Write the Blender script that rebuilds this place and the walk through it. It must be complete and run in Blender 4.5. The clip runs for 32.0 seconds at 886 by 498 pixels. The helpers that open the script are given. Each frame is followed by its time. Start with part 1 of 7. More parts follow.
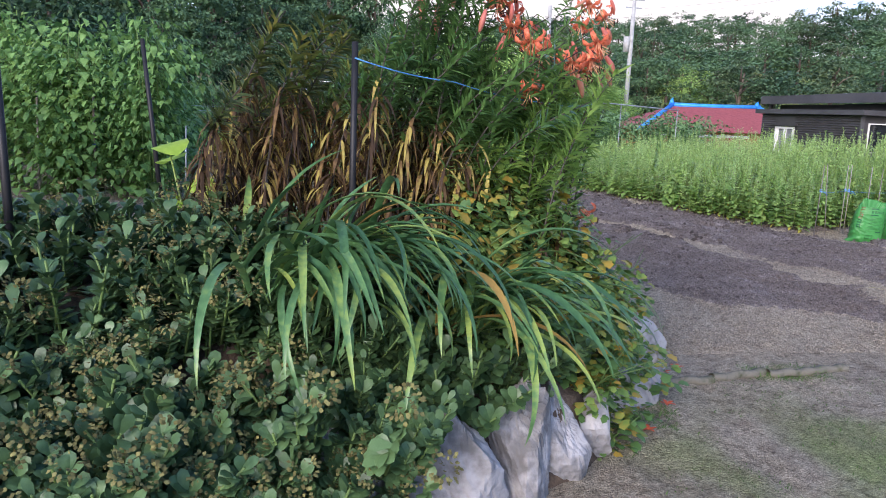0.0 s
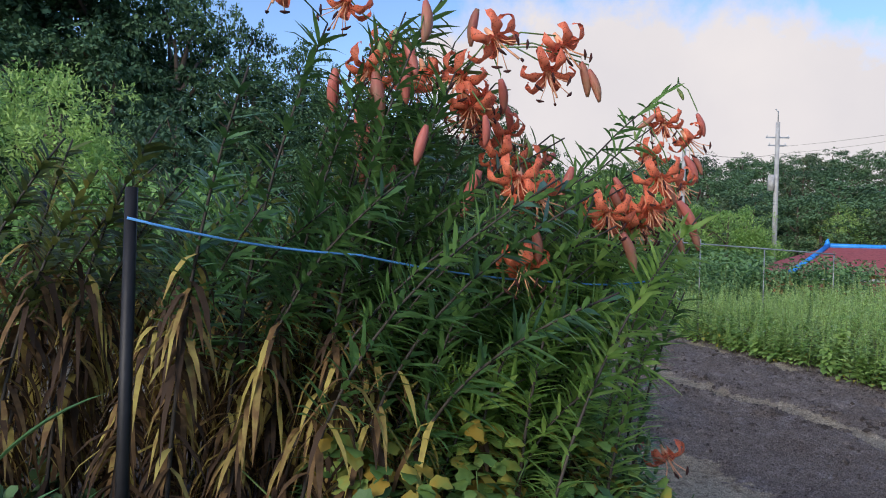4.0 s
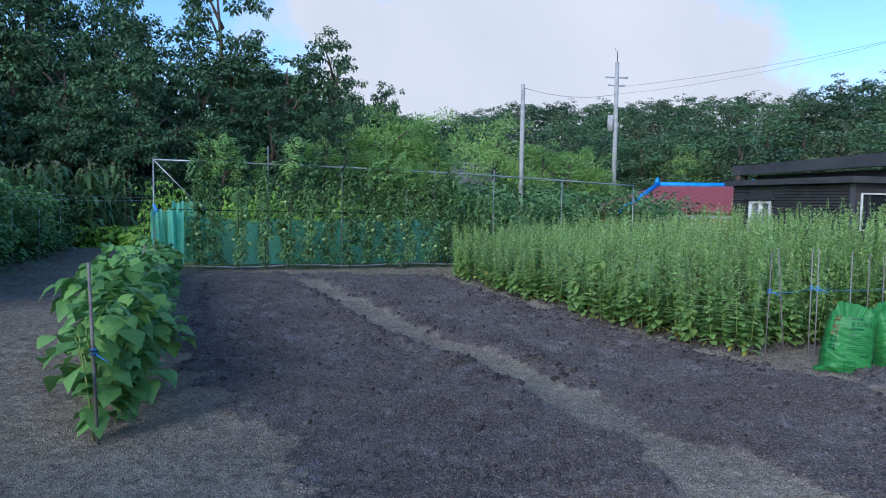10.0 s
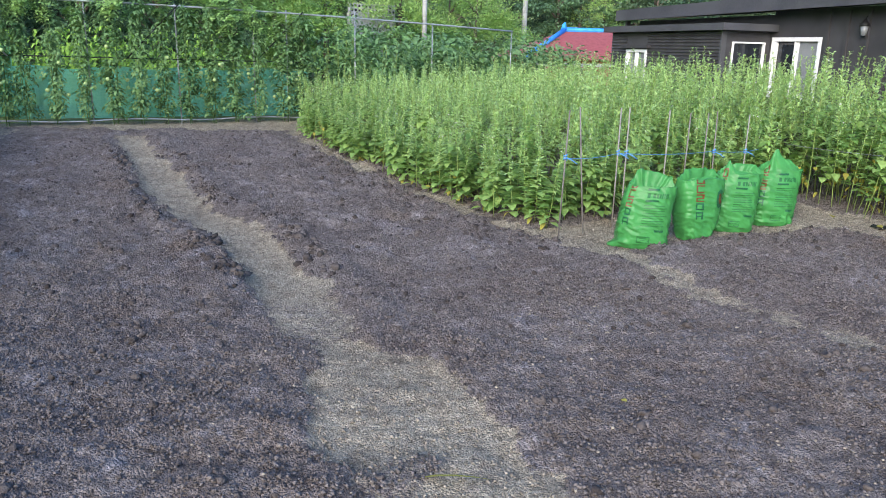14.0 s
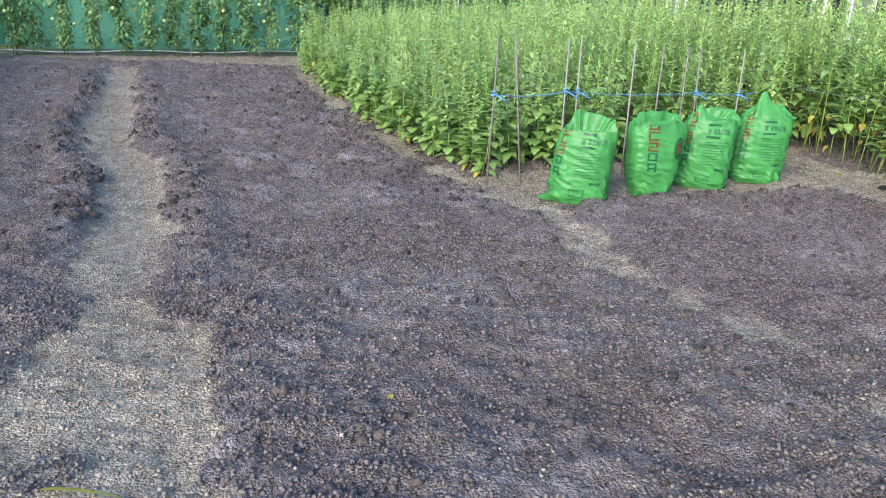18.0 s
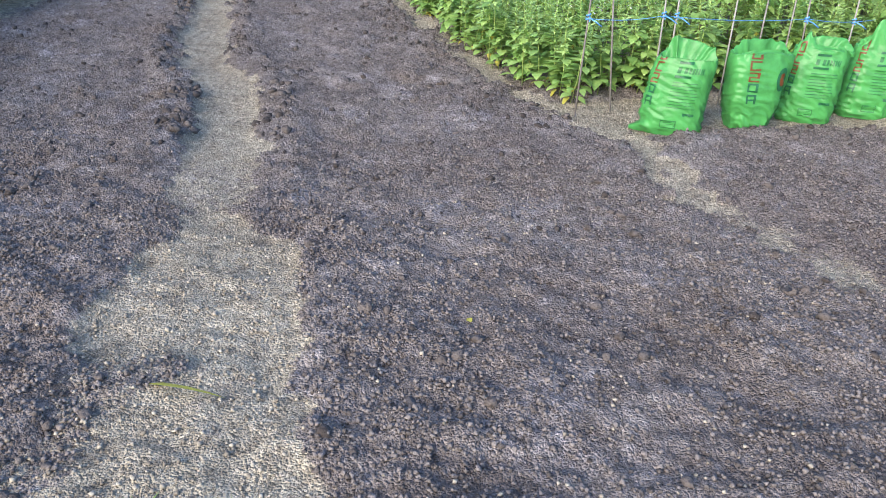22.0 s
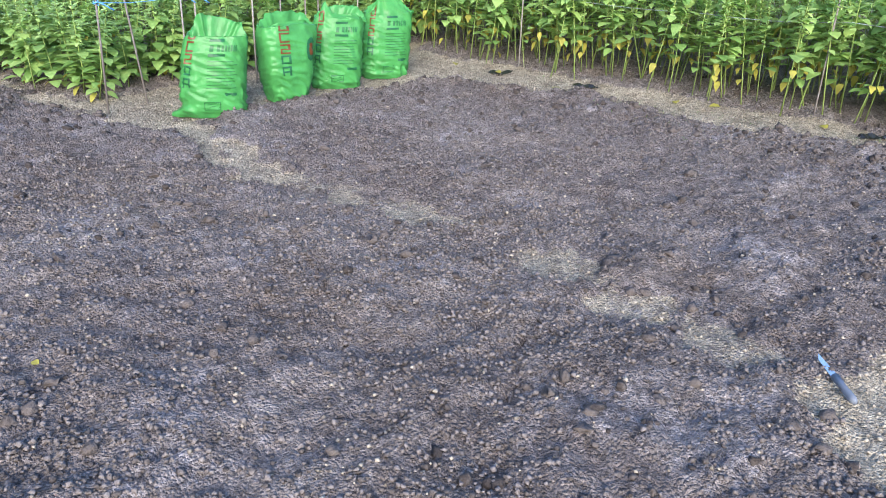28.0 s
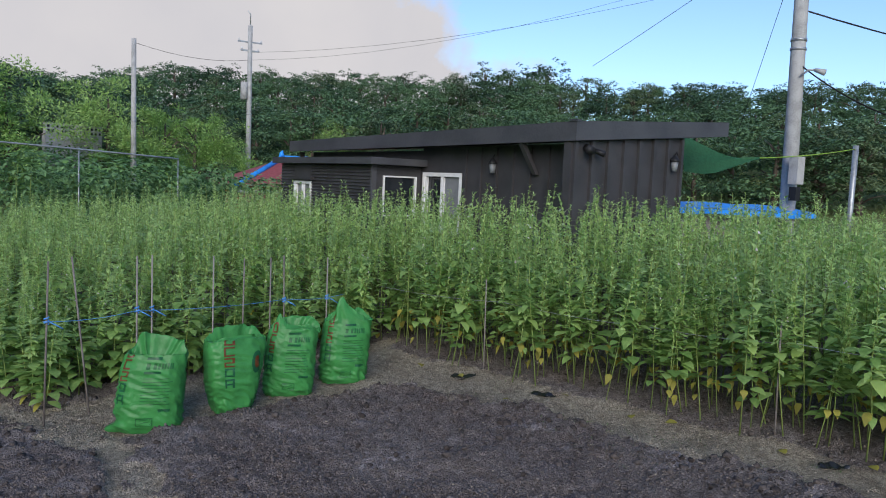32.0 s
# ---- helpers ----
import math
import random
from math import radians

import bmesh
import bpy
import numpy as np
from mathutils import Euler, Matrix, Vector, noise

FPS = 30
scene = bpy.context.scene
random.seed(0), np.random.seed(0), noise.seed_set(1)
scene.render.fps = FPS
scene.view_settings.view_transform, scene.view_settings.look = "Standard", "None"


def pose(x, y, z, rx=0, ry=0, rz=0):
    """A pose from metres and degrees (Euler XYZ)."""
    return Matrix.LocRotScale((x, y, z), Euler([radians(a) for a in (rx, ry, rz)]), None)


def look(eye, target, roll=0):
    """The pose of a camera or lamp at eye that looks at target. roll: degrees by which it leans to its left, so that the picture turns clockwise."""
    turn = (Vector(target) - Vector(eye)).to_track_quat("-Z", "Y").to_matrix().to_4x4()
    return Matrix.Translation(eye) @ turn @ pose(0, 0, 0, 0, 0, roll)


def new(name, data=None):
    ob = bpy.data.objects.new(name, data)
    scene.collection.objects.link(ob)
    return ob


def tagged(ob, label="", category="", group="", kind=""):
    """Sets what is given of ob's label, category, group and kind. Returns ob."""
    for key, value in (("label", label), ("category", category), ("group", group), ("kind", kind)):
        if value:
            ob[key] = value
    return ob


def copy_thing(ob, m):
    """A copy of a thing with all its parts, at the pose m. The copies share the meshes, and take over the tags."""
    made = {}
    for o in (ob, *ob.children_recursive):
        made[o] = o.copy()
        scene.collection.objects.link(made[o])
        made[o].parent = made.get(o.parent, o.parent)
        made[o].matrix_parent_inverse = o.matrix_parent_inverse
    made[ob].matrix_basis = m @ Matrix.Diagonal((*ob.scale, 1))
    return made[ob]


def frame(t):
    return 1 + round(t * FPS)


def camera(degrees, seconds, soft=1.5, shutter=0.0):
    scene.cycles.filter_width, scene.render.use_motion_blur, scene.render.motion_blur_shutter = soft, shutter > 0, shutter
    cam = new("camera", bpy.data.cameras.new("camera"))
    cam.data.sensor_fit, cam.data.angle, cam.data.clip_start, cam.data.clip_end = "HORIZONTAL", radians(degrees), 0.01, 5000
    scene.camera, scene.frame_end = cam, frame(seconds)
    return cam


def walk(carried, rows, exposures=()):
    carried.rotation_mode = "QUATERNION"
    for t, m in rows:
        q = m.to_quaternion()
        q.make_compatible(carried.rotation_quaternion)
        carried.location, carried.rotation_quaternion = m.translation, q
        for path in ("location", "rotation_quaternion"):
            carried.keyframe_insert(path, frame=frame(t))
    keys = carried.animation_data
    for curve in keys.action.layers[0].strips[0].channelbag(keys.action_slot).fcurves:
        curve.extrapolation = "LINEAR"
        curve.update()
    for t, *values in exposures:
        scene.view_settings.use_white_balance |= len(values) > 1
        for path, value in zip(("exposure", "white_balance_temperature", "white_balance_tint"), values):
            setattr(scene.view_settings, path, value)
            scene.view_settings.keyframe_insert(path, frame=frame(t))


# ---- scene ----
cam = camera(61.54, 32.0, 1.0)
PATH = [
    (0, -2.394, -2.903, 1.436, 79.59, -2.38, -7.39),
    (0.5, -2.279, -2.752, 1.449, 80.51, -2.2, -4.3),
    (1, -2.182, -2.583, 1.45, 81.08, -2.08, -0.73),
    (1.5, -2.169, -2.327, 1.457, 81.52, -2.19, 1.81),
    (2, -2.025, -2.171, 1.477, 82.79, -1.77, 3.34),
    (2.5, -1.82, -2.028, 1.54, 84.37, -1.87, 4.1),
    (3, -1.775, -1.801, 1.544, 86.47, -1.45, 4.12),
    (3.5, -1.713, -1.609, 1.569, 88.32, -1.75, 3.67),
    (5.5, -1.485, -0.967, 1.591, 94.28, -1.05, 2.07),
    (6, -1.293, -0.851, 1.604, 95.19, -0.85, 2.03),
    (6.5, -1.165, -0.69, 1.588, 95.72, -1, 2.16),
    (7, -1.089, -0.472, 1.578, 96.11, -1.08, 2.73),
    (7.5, -0.804, -0.356, 1.579, 96.1, -1.23, 3.73),
    (8, -0.508, -0.212, 1.521, 95.66, -0.95, 4.37),
    (8.5, -0.321, -0.064, 1.481, 94.35, -0.98, 2.97),
    (9, -0, -0, 1.42, 92.2, -0.98, -0.04),
    (9.5, 0.327, 0.155, 1.375, 89.19, -0.97, -3.17),
    (10, 0.5, 0.33, 1.323, 86.39, -0.88, -6.04),
    (10.5, 0.651, 0.433, 1.331, 84.22, -0.91, -8.36),
    (11, 0.901, 0.435, 1.336, 82.09, -0.99, -9.73),
    (11.5, 1.097, 0.545, 1.288, 79.48, -0.98, -10.49),
    (12, 1.267, 0.701, 1.267, 76.95, -0.99, -11.16),
    (12.5, 1.479, 0.762, 1.32, 75.38, -1.09, -11.67),
    (13, 1.685, 0.784, 1.398, 74.8, -1.16, -11.96),
    (13.5, 1.806, 0.883, 1.386, 74.78, -1.23, -11.93),
    (14, 1.913, 1.051, 1.37, 74.93, -1.33, -11.48),
    (14.5, 2.133, 1.11, 1.412, 75.29, -1.36, -10.44),
    (16.5, 2.847, 1.453, 1.398, 74.87, -1.6, -6.37),
    (17, 3.008, 1.466, 1.341, 74.12, -1.63, -5.51),
    (17.5, 3.059, 1.522, 1.267, 72.77, -1.75, -5.25),
    (18, 3.146, 1.513, 1.247, 70.59, -1.82, -5.12),
    (18.5, 3.128, 1.457, 1.223, 68.5, -2.01, -4.88),
    (19, 3.024, 1.417, 1.205, 66.55, -2.08, -3.48),
    (19.5, 2.992, 1.382, 1.209, 65.21, -2.08, -1.31),
    (20, 3.094, 1.427, 1.234, 64.27, -1.96, 0.75),
    (20.5, 3.151, 1.465, 1.255, 63.92, -1.98, 1.54),
    (21, 3.145, 1.465, 1.261, 63.9, -1.99, 1.72),
    (21.5, 3.14, 1.467, 1.273, 64.08, -1.89, 1.82),
    (22, 3.137, 1.479, 1.279, 64.41, -1.83, 1.65),
    (22.5, 3.158, 1.472, 1.249, 64.6, -1.83, 0.92),
    (23, 3.206, 1.461, 1.226, 64.5, -1.85, -1.4),
    (23.5, 3.317, 1.439, 1.217, 64.49, -1.85, -7.22),
    (24, 3.442, 1.401, 1.25, 64.37, -1.91, -15.56),
    (24.5, 3.519, 1.403, 1.262, 64.52, -2.16, -24.73),
    (25, 3.514, 1.401, 1.272, 64.72, -2.68, -32.31),
    (25.5, 3.492, 1.407, 1.272, 64.74, -2.87, -37.41),
    (27.5, 3.269, 1.58, 1.154, 64.84, -2.07, -36.37),
    (28, 3.162, 1.621, 1.154, 65.42, -2.3, -33.05),
    (28.5, 3.166, 1.648, 1.208, 67.55, -2.51, -29.82),
    (29, 3.322, 1.627, 1.309, 70.43, -2.8, -26.99),
    (29.5, 3.501, 1.546, 1.365, 73.51, -2.77, -25.09),
    (30, 3.609, 1.515, 1.391, 76.12, -2.61, -24.14),
    (30.5, 3.683, 1.509, 1.413, 78.35, -2.56, -23.79),
    (31, 3.728, 1.5, 1.436, 80.6, -2.42, -23.9),
    (31.5, 3.739, 1.479, 1.48, 82.74, -2.41, -25.63),
    (32, 3.765, 1.433, 1.509, 84.9, -2.41, -29.81),
]
walk(cam, [(t, pose(x, y, z, a, b, c)) for t, x, y, z, a, b, c in PATH],
     [(0.0, 0.65, 6700, 21), (1.0, 0.9, 6700, 21), (2.0, 1.25, 6700, 21), (2.5, 1.05, 6700, 20), (3.0, 0.55, 6800, 18), (3.5, 0.2, 6700, 15), (5.5, -0.45, 6700, 13), (7.5, -0.4, 6300, 11),
      (9.0, -0.7, 5900, 12), (10.0, -0.1, 5600, 10), (10.5, 0.3, 5800, 9), (12.0, 1.5, 6600, 16), (13.0, 1.2, 6750, 14), (14.0, 0.85, 6850, 12), (17.0, 0.95, 6850, 11), (19.0, 1.2, 7050, 12),
      (25.0, 1.3, 7200, 12), (28.0, 1.35, 6850, 13), (29.0, 1.25, 6800, 12), (29.5, 0.85, 6800, 11), (30.0, 0.42, 6900, 8), (30.5, 0.35, 6750, 9), (32.0, -0.3, 6550, 12)])

# ---- sky and light ----
SUN_EL, SUN_AZ = 23.0, 212.0          # soft evening light from behind the shoulder
world = bpy.data.worlds.new("sky")
scene.world = world
world.use_nodes = True
wn, wl = world.node_tree.nodes, world.node_tree.links
wn.clear()
w_out = wn.new("ShaderNodeOutputWorld")
w_bg = wn.new("ShaderNodeBackground")
w_sky = wn.new("ShaderNodeTexSky")
w_sky.sky_type = "NISHITA"
w_sky.sun_disc = False
w_sky.sun_elevation = radians(SUN_EL)
w_sky.sun_rotation = radians(SUN_AZ)
w_sky.air_density, w_sky.dust_density = 1.0, 0.6
w_co = wn.new("ShaderNodeTexCoord")


def w_math(op, a, b=None, clamp=False):
    n_ = wn.new("ShaderNodeMath")
    n_.operation, n_.use_clamp = op, clamp
    for k, v_ in enumerate((a, b)):
        if v_ is None:
            continue
        if isinstance(v_, (int, float)):
            n_.inputs[k].default_value = v_
        else:
            wl.new(v_, n_.inputs[k])
    return n_.outputs[0]


def w_noise(scale, detail, rough=0.5):
    n_ = wn.new("ShaderNodeTexNoise")
    n_.inputs["Scale"].default_value, n_.inputs["Detail"].default_value, n_.inputs["Roughness"].default_value = scale, detail, rough
    wl.new(w_co.outputs["Generated"], n_.inputs["Vector"])
    return n_.outputs["Fac"]


# one large cumulus bank low in the north, smaller puffs round the horizon
w_sep = wn.new("ShaderNodeSeparateXYZ")
wl.new(w_co.outputs["Generated"], w_sep.inputs[0])
az_ = w_math("ARCTAN2", w_sep.outputs[0], w_sep.outputs[1])
du = w_math("DIVIDE", w_math("SUBTRACT", az_, radians(10)), radians(24))
dv = w_math("DIVIDE", w_math("SUBTRACT", w_sep.outputs[2], 0.10), 0.26)
bank = w_math("SUBTRACT", 1.0, w_math("SQRT", w_math("ADD", w_math("MULTIPLY", du, du), w_math("MULTIPLY", dv, dv))))
low = w_math("MULTIPLY", w_math("SUBTRACT", 0.13, w_sep.outputs[2]), 3.0)
shape = w_math("MAXIMUM", bank, low)
cover = w_math("ADD", shape, w_math("MULTIPLY", w_math("SUBTRACT", w_noise(3.6, 10.0, 0.6), 0.5), 1.9))
w_ramp = wn.new("ShaderNodeValToRGB")
w_ramp.color_ramp.elements[0].position = 0.06
w_ramp.color_ramp.elements[1].position = 0.30
wl.new(cover, w_ramp.inputs["Fac"])
w_cloud = wn.new("ShaderNodeMix")
w_cloud.data_type = "RGBA"
w_cloud.inputs[6].default_value = (4.7, 4.8, 5.3, 1)
w_cloud.inputs[7].default_value = (6.8, 6.6, 6.5, 1)
wl.new(w_noise(4.5, 5.0), w_cloud.inputs[0])
w_mix = wn.new("ShaderNodeMix")
w_mix.data_type = "RGBA"
wl.new(w_ramp.outputs["Color"], w_mix.inputs[0])
w_gain = wn.new("ShaderNodeMix")
w_gain.data_type, w_gain.blend_type = "RGBA", "MULTIPLY"
w_gain.inputs[0].default_value = 1.0
w_gain.inputs[7].default_value = (1.1, 1.36, 1.75, 1)
wl.new(w_sky.outputs[0], w_gain.inputs[6])
wl.new(w_gain.outputs[2], w_mix.inputs[6])
wl.new(w_cloud.outputs[2], w_mix.inputs[7])
wl.new(w_mix.outputs[2], w_bg.inputs["Color"])
w_bg.inputs["Strength"].default_value = 0.14
wl.new(w_bg.outputs[0], w_out.inputs[0])

sun_data = bpy.data.lights.new("sun", "SUN")
sun_data.energy, sun_data.angle, sun_data.color = 3.0, radians(35), (1.0, 0.93, 0.83)
sun = new("sun", sun_data)
_d = Vector((math.sin(radians(SUN_AZ)) * math.cos(radians(SUN_EL)), math.cos(radians(SUN_AZ)) * math.cos(radians(SUN_EL)), math.sin(radians(SUN_EL))))
sun.matrix_world = look(_d * 60, (0, 0, 0))


# ---- materials ----
def mat(name, col, col2=None, rough=0.8, metal=0.0, scale=6.0, bump=0.25, bscale=40.0, island=0.0, obj=0.0, trans=0.0, spec=0.3,
        alpha=1.0, third=None, third_at=0.62):
    """Procedural surface: two scales of colour noise, fine relief, variation by piece and by object."""
    m = bpy.data.materials.new(name)
    m.use_nodes = True
    n, l = m.node_tree.nodes, m.node_tree.links
    n.clear()
    out = n.new("ShaderNodeOutputMaterial")
    b = n.new("ShaderNodeBsdfPrincipled")
    b.inputs["Roughness"].default_value, b.inputs["Metallic"].default_value = rough, metal
    b.inputs["Specular IOR Level"].default_value = spec
    co = n.new("ShaderNodeTexCoord")
    a = n.new("ShaderNodeTexNoise")
    a.inputs["Scale"].default_value, a.inputs["Detail"].default_value = scale, 6.0
    l.new(co.outputs["Object"], a.inputs["Vector"])
    f = n.new("ShaderNodeTexNoise")
    f.inputs["Scale"].default_value, f.inputs["Detail"].default_value = bscale, 4.0
    l.new(co.outputs["Object"], f.inputs["Vector"])
    fac = n.new("ShaderNodeMath")
    fac.operation = "MULTIPLY_ADD"
    l.new(f.outputs["Fac"], fac.inputs[0])
    fac.inputs[1].default_value = 0.5
    sub = n.new("ShaderNodeMath")
    sub.operation = "SUBTRACT"
    l.new(a.outputs["Fac"], sub.inputs[0])
    sub.inputs[1].default_value = 0.25
    l.new(sub.outputs[0], fac.inputs[2])
    last = fac.outputs[0]
    for amount, node, socket in ((island, "ShaderNodeNewGeometry", "Random Per Island"), (obj, "ShaderNodeObjectInfo", "Random")):
        if amount:
            r = n.new(node)
            q = n.new("ShaderNodeMath")
            q.operation = "MULTIPLY_ADD"
            l.new(r.outputs[socket], q.inputs[0])
            q.inputs[1].default_value = amount
            s = n.new("ShaderNodeMath")
            s.operation = "SUBTRACT"
            l.new(last, s.inputs[0])
            s.inputs[1].default_value = amount * 0.5
            l.new(s.outputs[0], q.inputs[2])
            last = q.outputs[0]
    ramp = n.new("ShaderNodeValToRGB")
    c2 = col2 or tuple(v * 0.6 for v in col)
    ramp.color_ramp.elements[0].position, ramp.color_ramp.elements[0].color = 0.3, (*c2, 1)
    ramp.color_ramp.elements[1].position, ramp.color_ramp.elements[1].color = 0.6, (*col, 1)
    if third:
        e = ramp.color_ramp.elements.new(min(0.98, third_at + 0.14))
        e.color = (*third, 1)
    l.new(last, ramp.inputs[0])
    l.new(ramp.outputs[0], b.inputs["Base Color"])
    if bump:
        bp = n.new("ShaderNodeBump")
        bp.inputs["Strength"].default_value, bp.inputs["Distance"].default_value = bump, 0.01
        l.new(f.outputs["Fac"], bp.inputs["Height"])
        l.new(bp.outputs[0], b.inputs["Normal"])
    shader = b.outputs[0]
    if trans:
        t = n.new("ShaderNodeBsdfTranslucent")
        l.new(ramp.outputs[0], t.inputs["Color"])
        mx = n.new("ShaderNodeMixShader")
        mx.inputs[0].default_value = trans
        l.new(shader, mx.inputs[1])
        l.new(t.outputs[0], mx.inputs[2])
        shader = mx.outputs[0]
    if alpha < 1:
        t = n.new("ShaderNodeBsdfTransparent")
        mx = n.new("ShaderNodeMixShader")
        mx.inputs[0].default_value = alpha
        l.new(t.outputs[0], mx.inputs[1])
        l.new(shader, mx.inputs[2])
        shader = mx.outputs[0]
    l.new(shader, out.inputs[0])
    return m


M_STEM = mat("green_stem", (0.24, 0.32, 0.09), (0.15, 0.22, 0.06), 0.6, island=0.2)
M_SES_LOW = mat("broad_leaf", (0.33, 0.50, 0.16), (0.16, 0.30, 0.08), 0.5, island=0.4, obj=0.15, trans=0.4, third=(0.38, 0.52, 0.14), third_at=0.8)
M_SES_UP = mat("narrow_leaf", (0.50, 0.68, 0.25), (0.24, 0.42, 0.12), 0.5, island=0.4, obj=0.2, trans=0.35)
M_YELLOW = mat("yellowing_leaf", (0.5, 0.45, 0.08), (0.3, 0.28, 0.06), 0.6, island=0.5, trans=0.25)
M_FLOWERLET = mat("pale_flower", (0.75, 0.68, 0.72), (0.6, 0.5, 0.55), 0.6, island=0.2, trans=0.3)
M_HERB = mat("dark_green_stem", (0.12, 0.20, 0.06), (0.06, 0.11, 0.035), 0.6, island=0.3)
M_BAG = mat("green_plastic", (0.050, 0.245, 0.066), (0.036, 0.18, 0.048), 0.36, scale=9, bump=0.25, bscale=30, spec=0.2)
M_BAGIN = mat("bag_print_dark", (0.01, 0.10, 0.04), (0.008, 0.07, 0.03), 0.4, bump=0)
M_BAGRED = mat("bag_print_red", (0.14, 0.045, 0.015), (0.10, 0.035, 0.015), 0.4, bump=0)
M_BAGTXT = mat("bag_print_faint", (0.015, 0.12, 0.035), (0.012, 0.10, 0.03), 0.4, bump=0)
M_BAGYEL = mat("bag_print_yellow", (0.45, 0.62, 0.06), (0.35, 0.55, 0.05), 0.4, bump=0)
M_BLACK = mat("black_metal_sheet", (0.058, 0.056, 0.060), (0.038, 0.037, 0.040), 0.5, scale=3, bump=0.05, bscale=90, spec=0.4)
M_FASCIA = mat("dark_grey_metal", (0.075, 0.075, 0.082), (0.05, 0.05, 0.056), 0.45, scale=2, bump=0.05, spec=0.5)
M_WHITE = mat("white_frame", (0.8, 0.8, 0.8), (0.68, 0.68, 0.68), 0.45, bump=0.03)
M_DARKGLASS = mat("window_glass", (0.02, 0.024, 0.03), (0.015, 0.018, 0.022), 0.06, bump=0.0, spec=0.6)
M_GREYGLASS = mat("screen_glass", (0.22, 0.23, 0.24), (0.16, 0.17, 0.18), 0.3, bump=0.0, spec=0.5)
M_STEEL = mat("galvanised_pipe", (0.42, 0.44, 0.45), (0.30, 0.31, 0.32), 0.45, metal=0.6, scale=12, bump=0.05)
M_CONCRETE = mat("concrete", (0.42, 0.42, 0.41), (0.30, 0.30, 0.29), 0.85, scale=5, bump=0.2)
M_POST = mat("black_stake", (0.02, 0.02, 0.022), (0.012, 0.012, 0.014), 0.5, bump=0.1)
M_STAKE = mat("weathered_stake", (0.27, 0.25, 0.23), (0.15, 0.13, 0.12), 0.8, bump=0.3, obj=0.4)
M_BLUE = mat("blue_twine", (0.10, 0.33, 0.70), (0.07, 0.24, 0.55), 0.6, bump=0.3, bscale=200)
M_BLUETARP = mat("blue_tarp", (0.03, 0.30, 0.80), (0.02, 0.22, 0.66), 0.45, scale=3, bump=0.3, bscale=12)
M_REDROOF = mat("red_roof", (0.33, 0.085, 0.085), (0.24, 0.06, 0.06), 0.65, scale=8, bump=0.2)
M_NET = mat("green_net", (0.22, 0.72, 0.56), (0.15, 0.60, 0.47), 0.6, scale=30, bump=0.1, bscale=120, alpha=0.66, trans=0.25)
M_SHADE = mat("shade_cloth", (0.02, 0.10, 0.045), (0.012, 0.07, 0.03), 0.8, scale=30, bump=0.2, bscale=150, alpha=0.9)
M_STONE = mat("grey_boulder", (0.42, 0.41, 0.42), (0.17, 0.165, 0.165), 0.88, scale=6, bump=1.0, bscale=26, obj=0.2)
M_CLOD = mat("dark_clod", (0.19, 0.165, 0.155), (0.085, 0.072, 0.066), 0.95, scale=30, bump=0.7, bscale=120, island=0.5)
M_CLODDARK = mat("darker_clod", (0.105, 0.088, 0.080), (0.045, 0.036, 0.032), 0.95, scale=30, bump=0.8, bscale=90, island=0.5)
M_PEBBLE = mat("pale_grit", (0.36, 0.315, 0.25), (0.17, 0.145, 0.115), 0.9, scale=30, bump=0.3, bscale=120, island=0.6)
M_TRUNK = mat("bark", (0.13, 0.10, 0.08), (0.07, 0.055, 0.045), 0.9, scale=8, bump=0.7, bscale=30)
M_WIRE = mat("black_cable", (0.02, 0.02, 0.02), None, 0.6, bump=0)
M_STEELBLADE = mat("knife_blade", (0.6, 0.62, 0.65), (0.5, 0.52, 0.55), 0.25, metal=0.9, bump=0.02)
M_KNIFEGRIP = mat("knife_grip", (0.16, 0.18, 0.22), (0.12, 0.14, 0.17), 0.5, bump=0.05)
M_BROWN = mat("dry_leaf", (0.22, 0.13, 0.055), (0.065, 0.04, 0.025), 0.8, island=0.9, trans=0.25, third=(0.46, 0.38, 0.11), third_at=0.70)
M_GRASS = mat("grass_blade", (0.12, 0.22, 0.05), (0.07, 0.13, 0.035), 0.7, island=0.5, trans=0.2)
M_SHEETBLACK = mat("mulch_film", (0.02, 0.022, 0.026), None, 0.25, bump=0.4, bscale=30, spec=0.5)


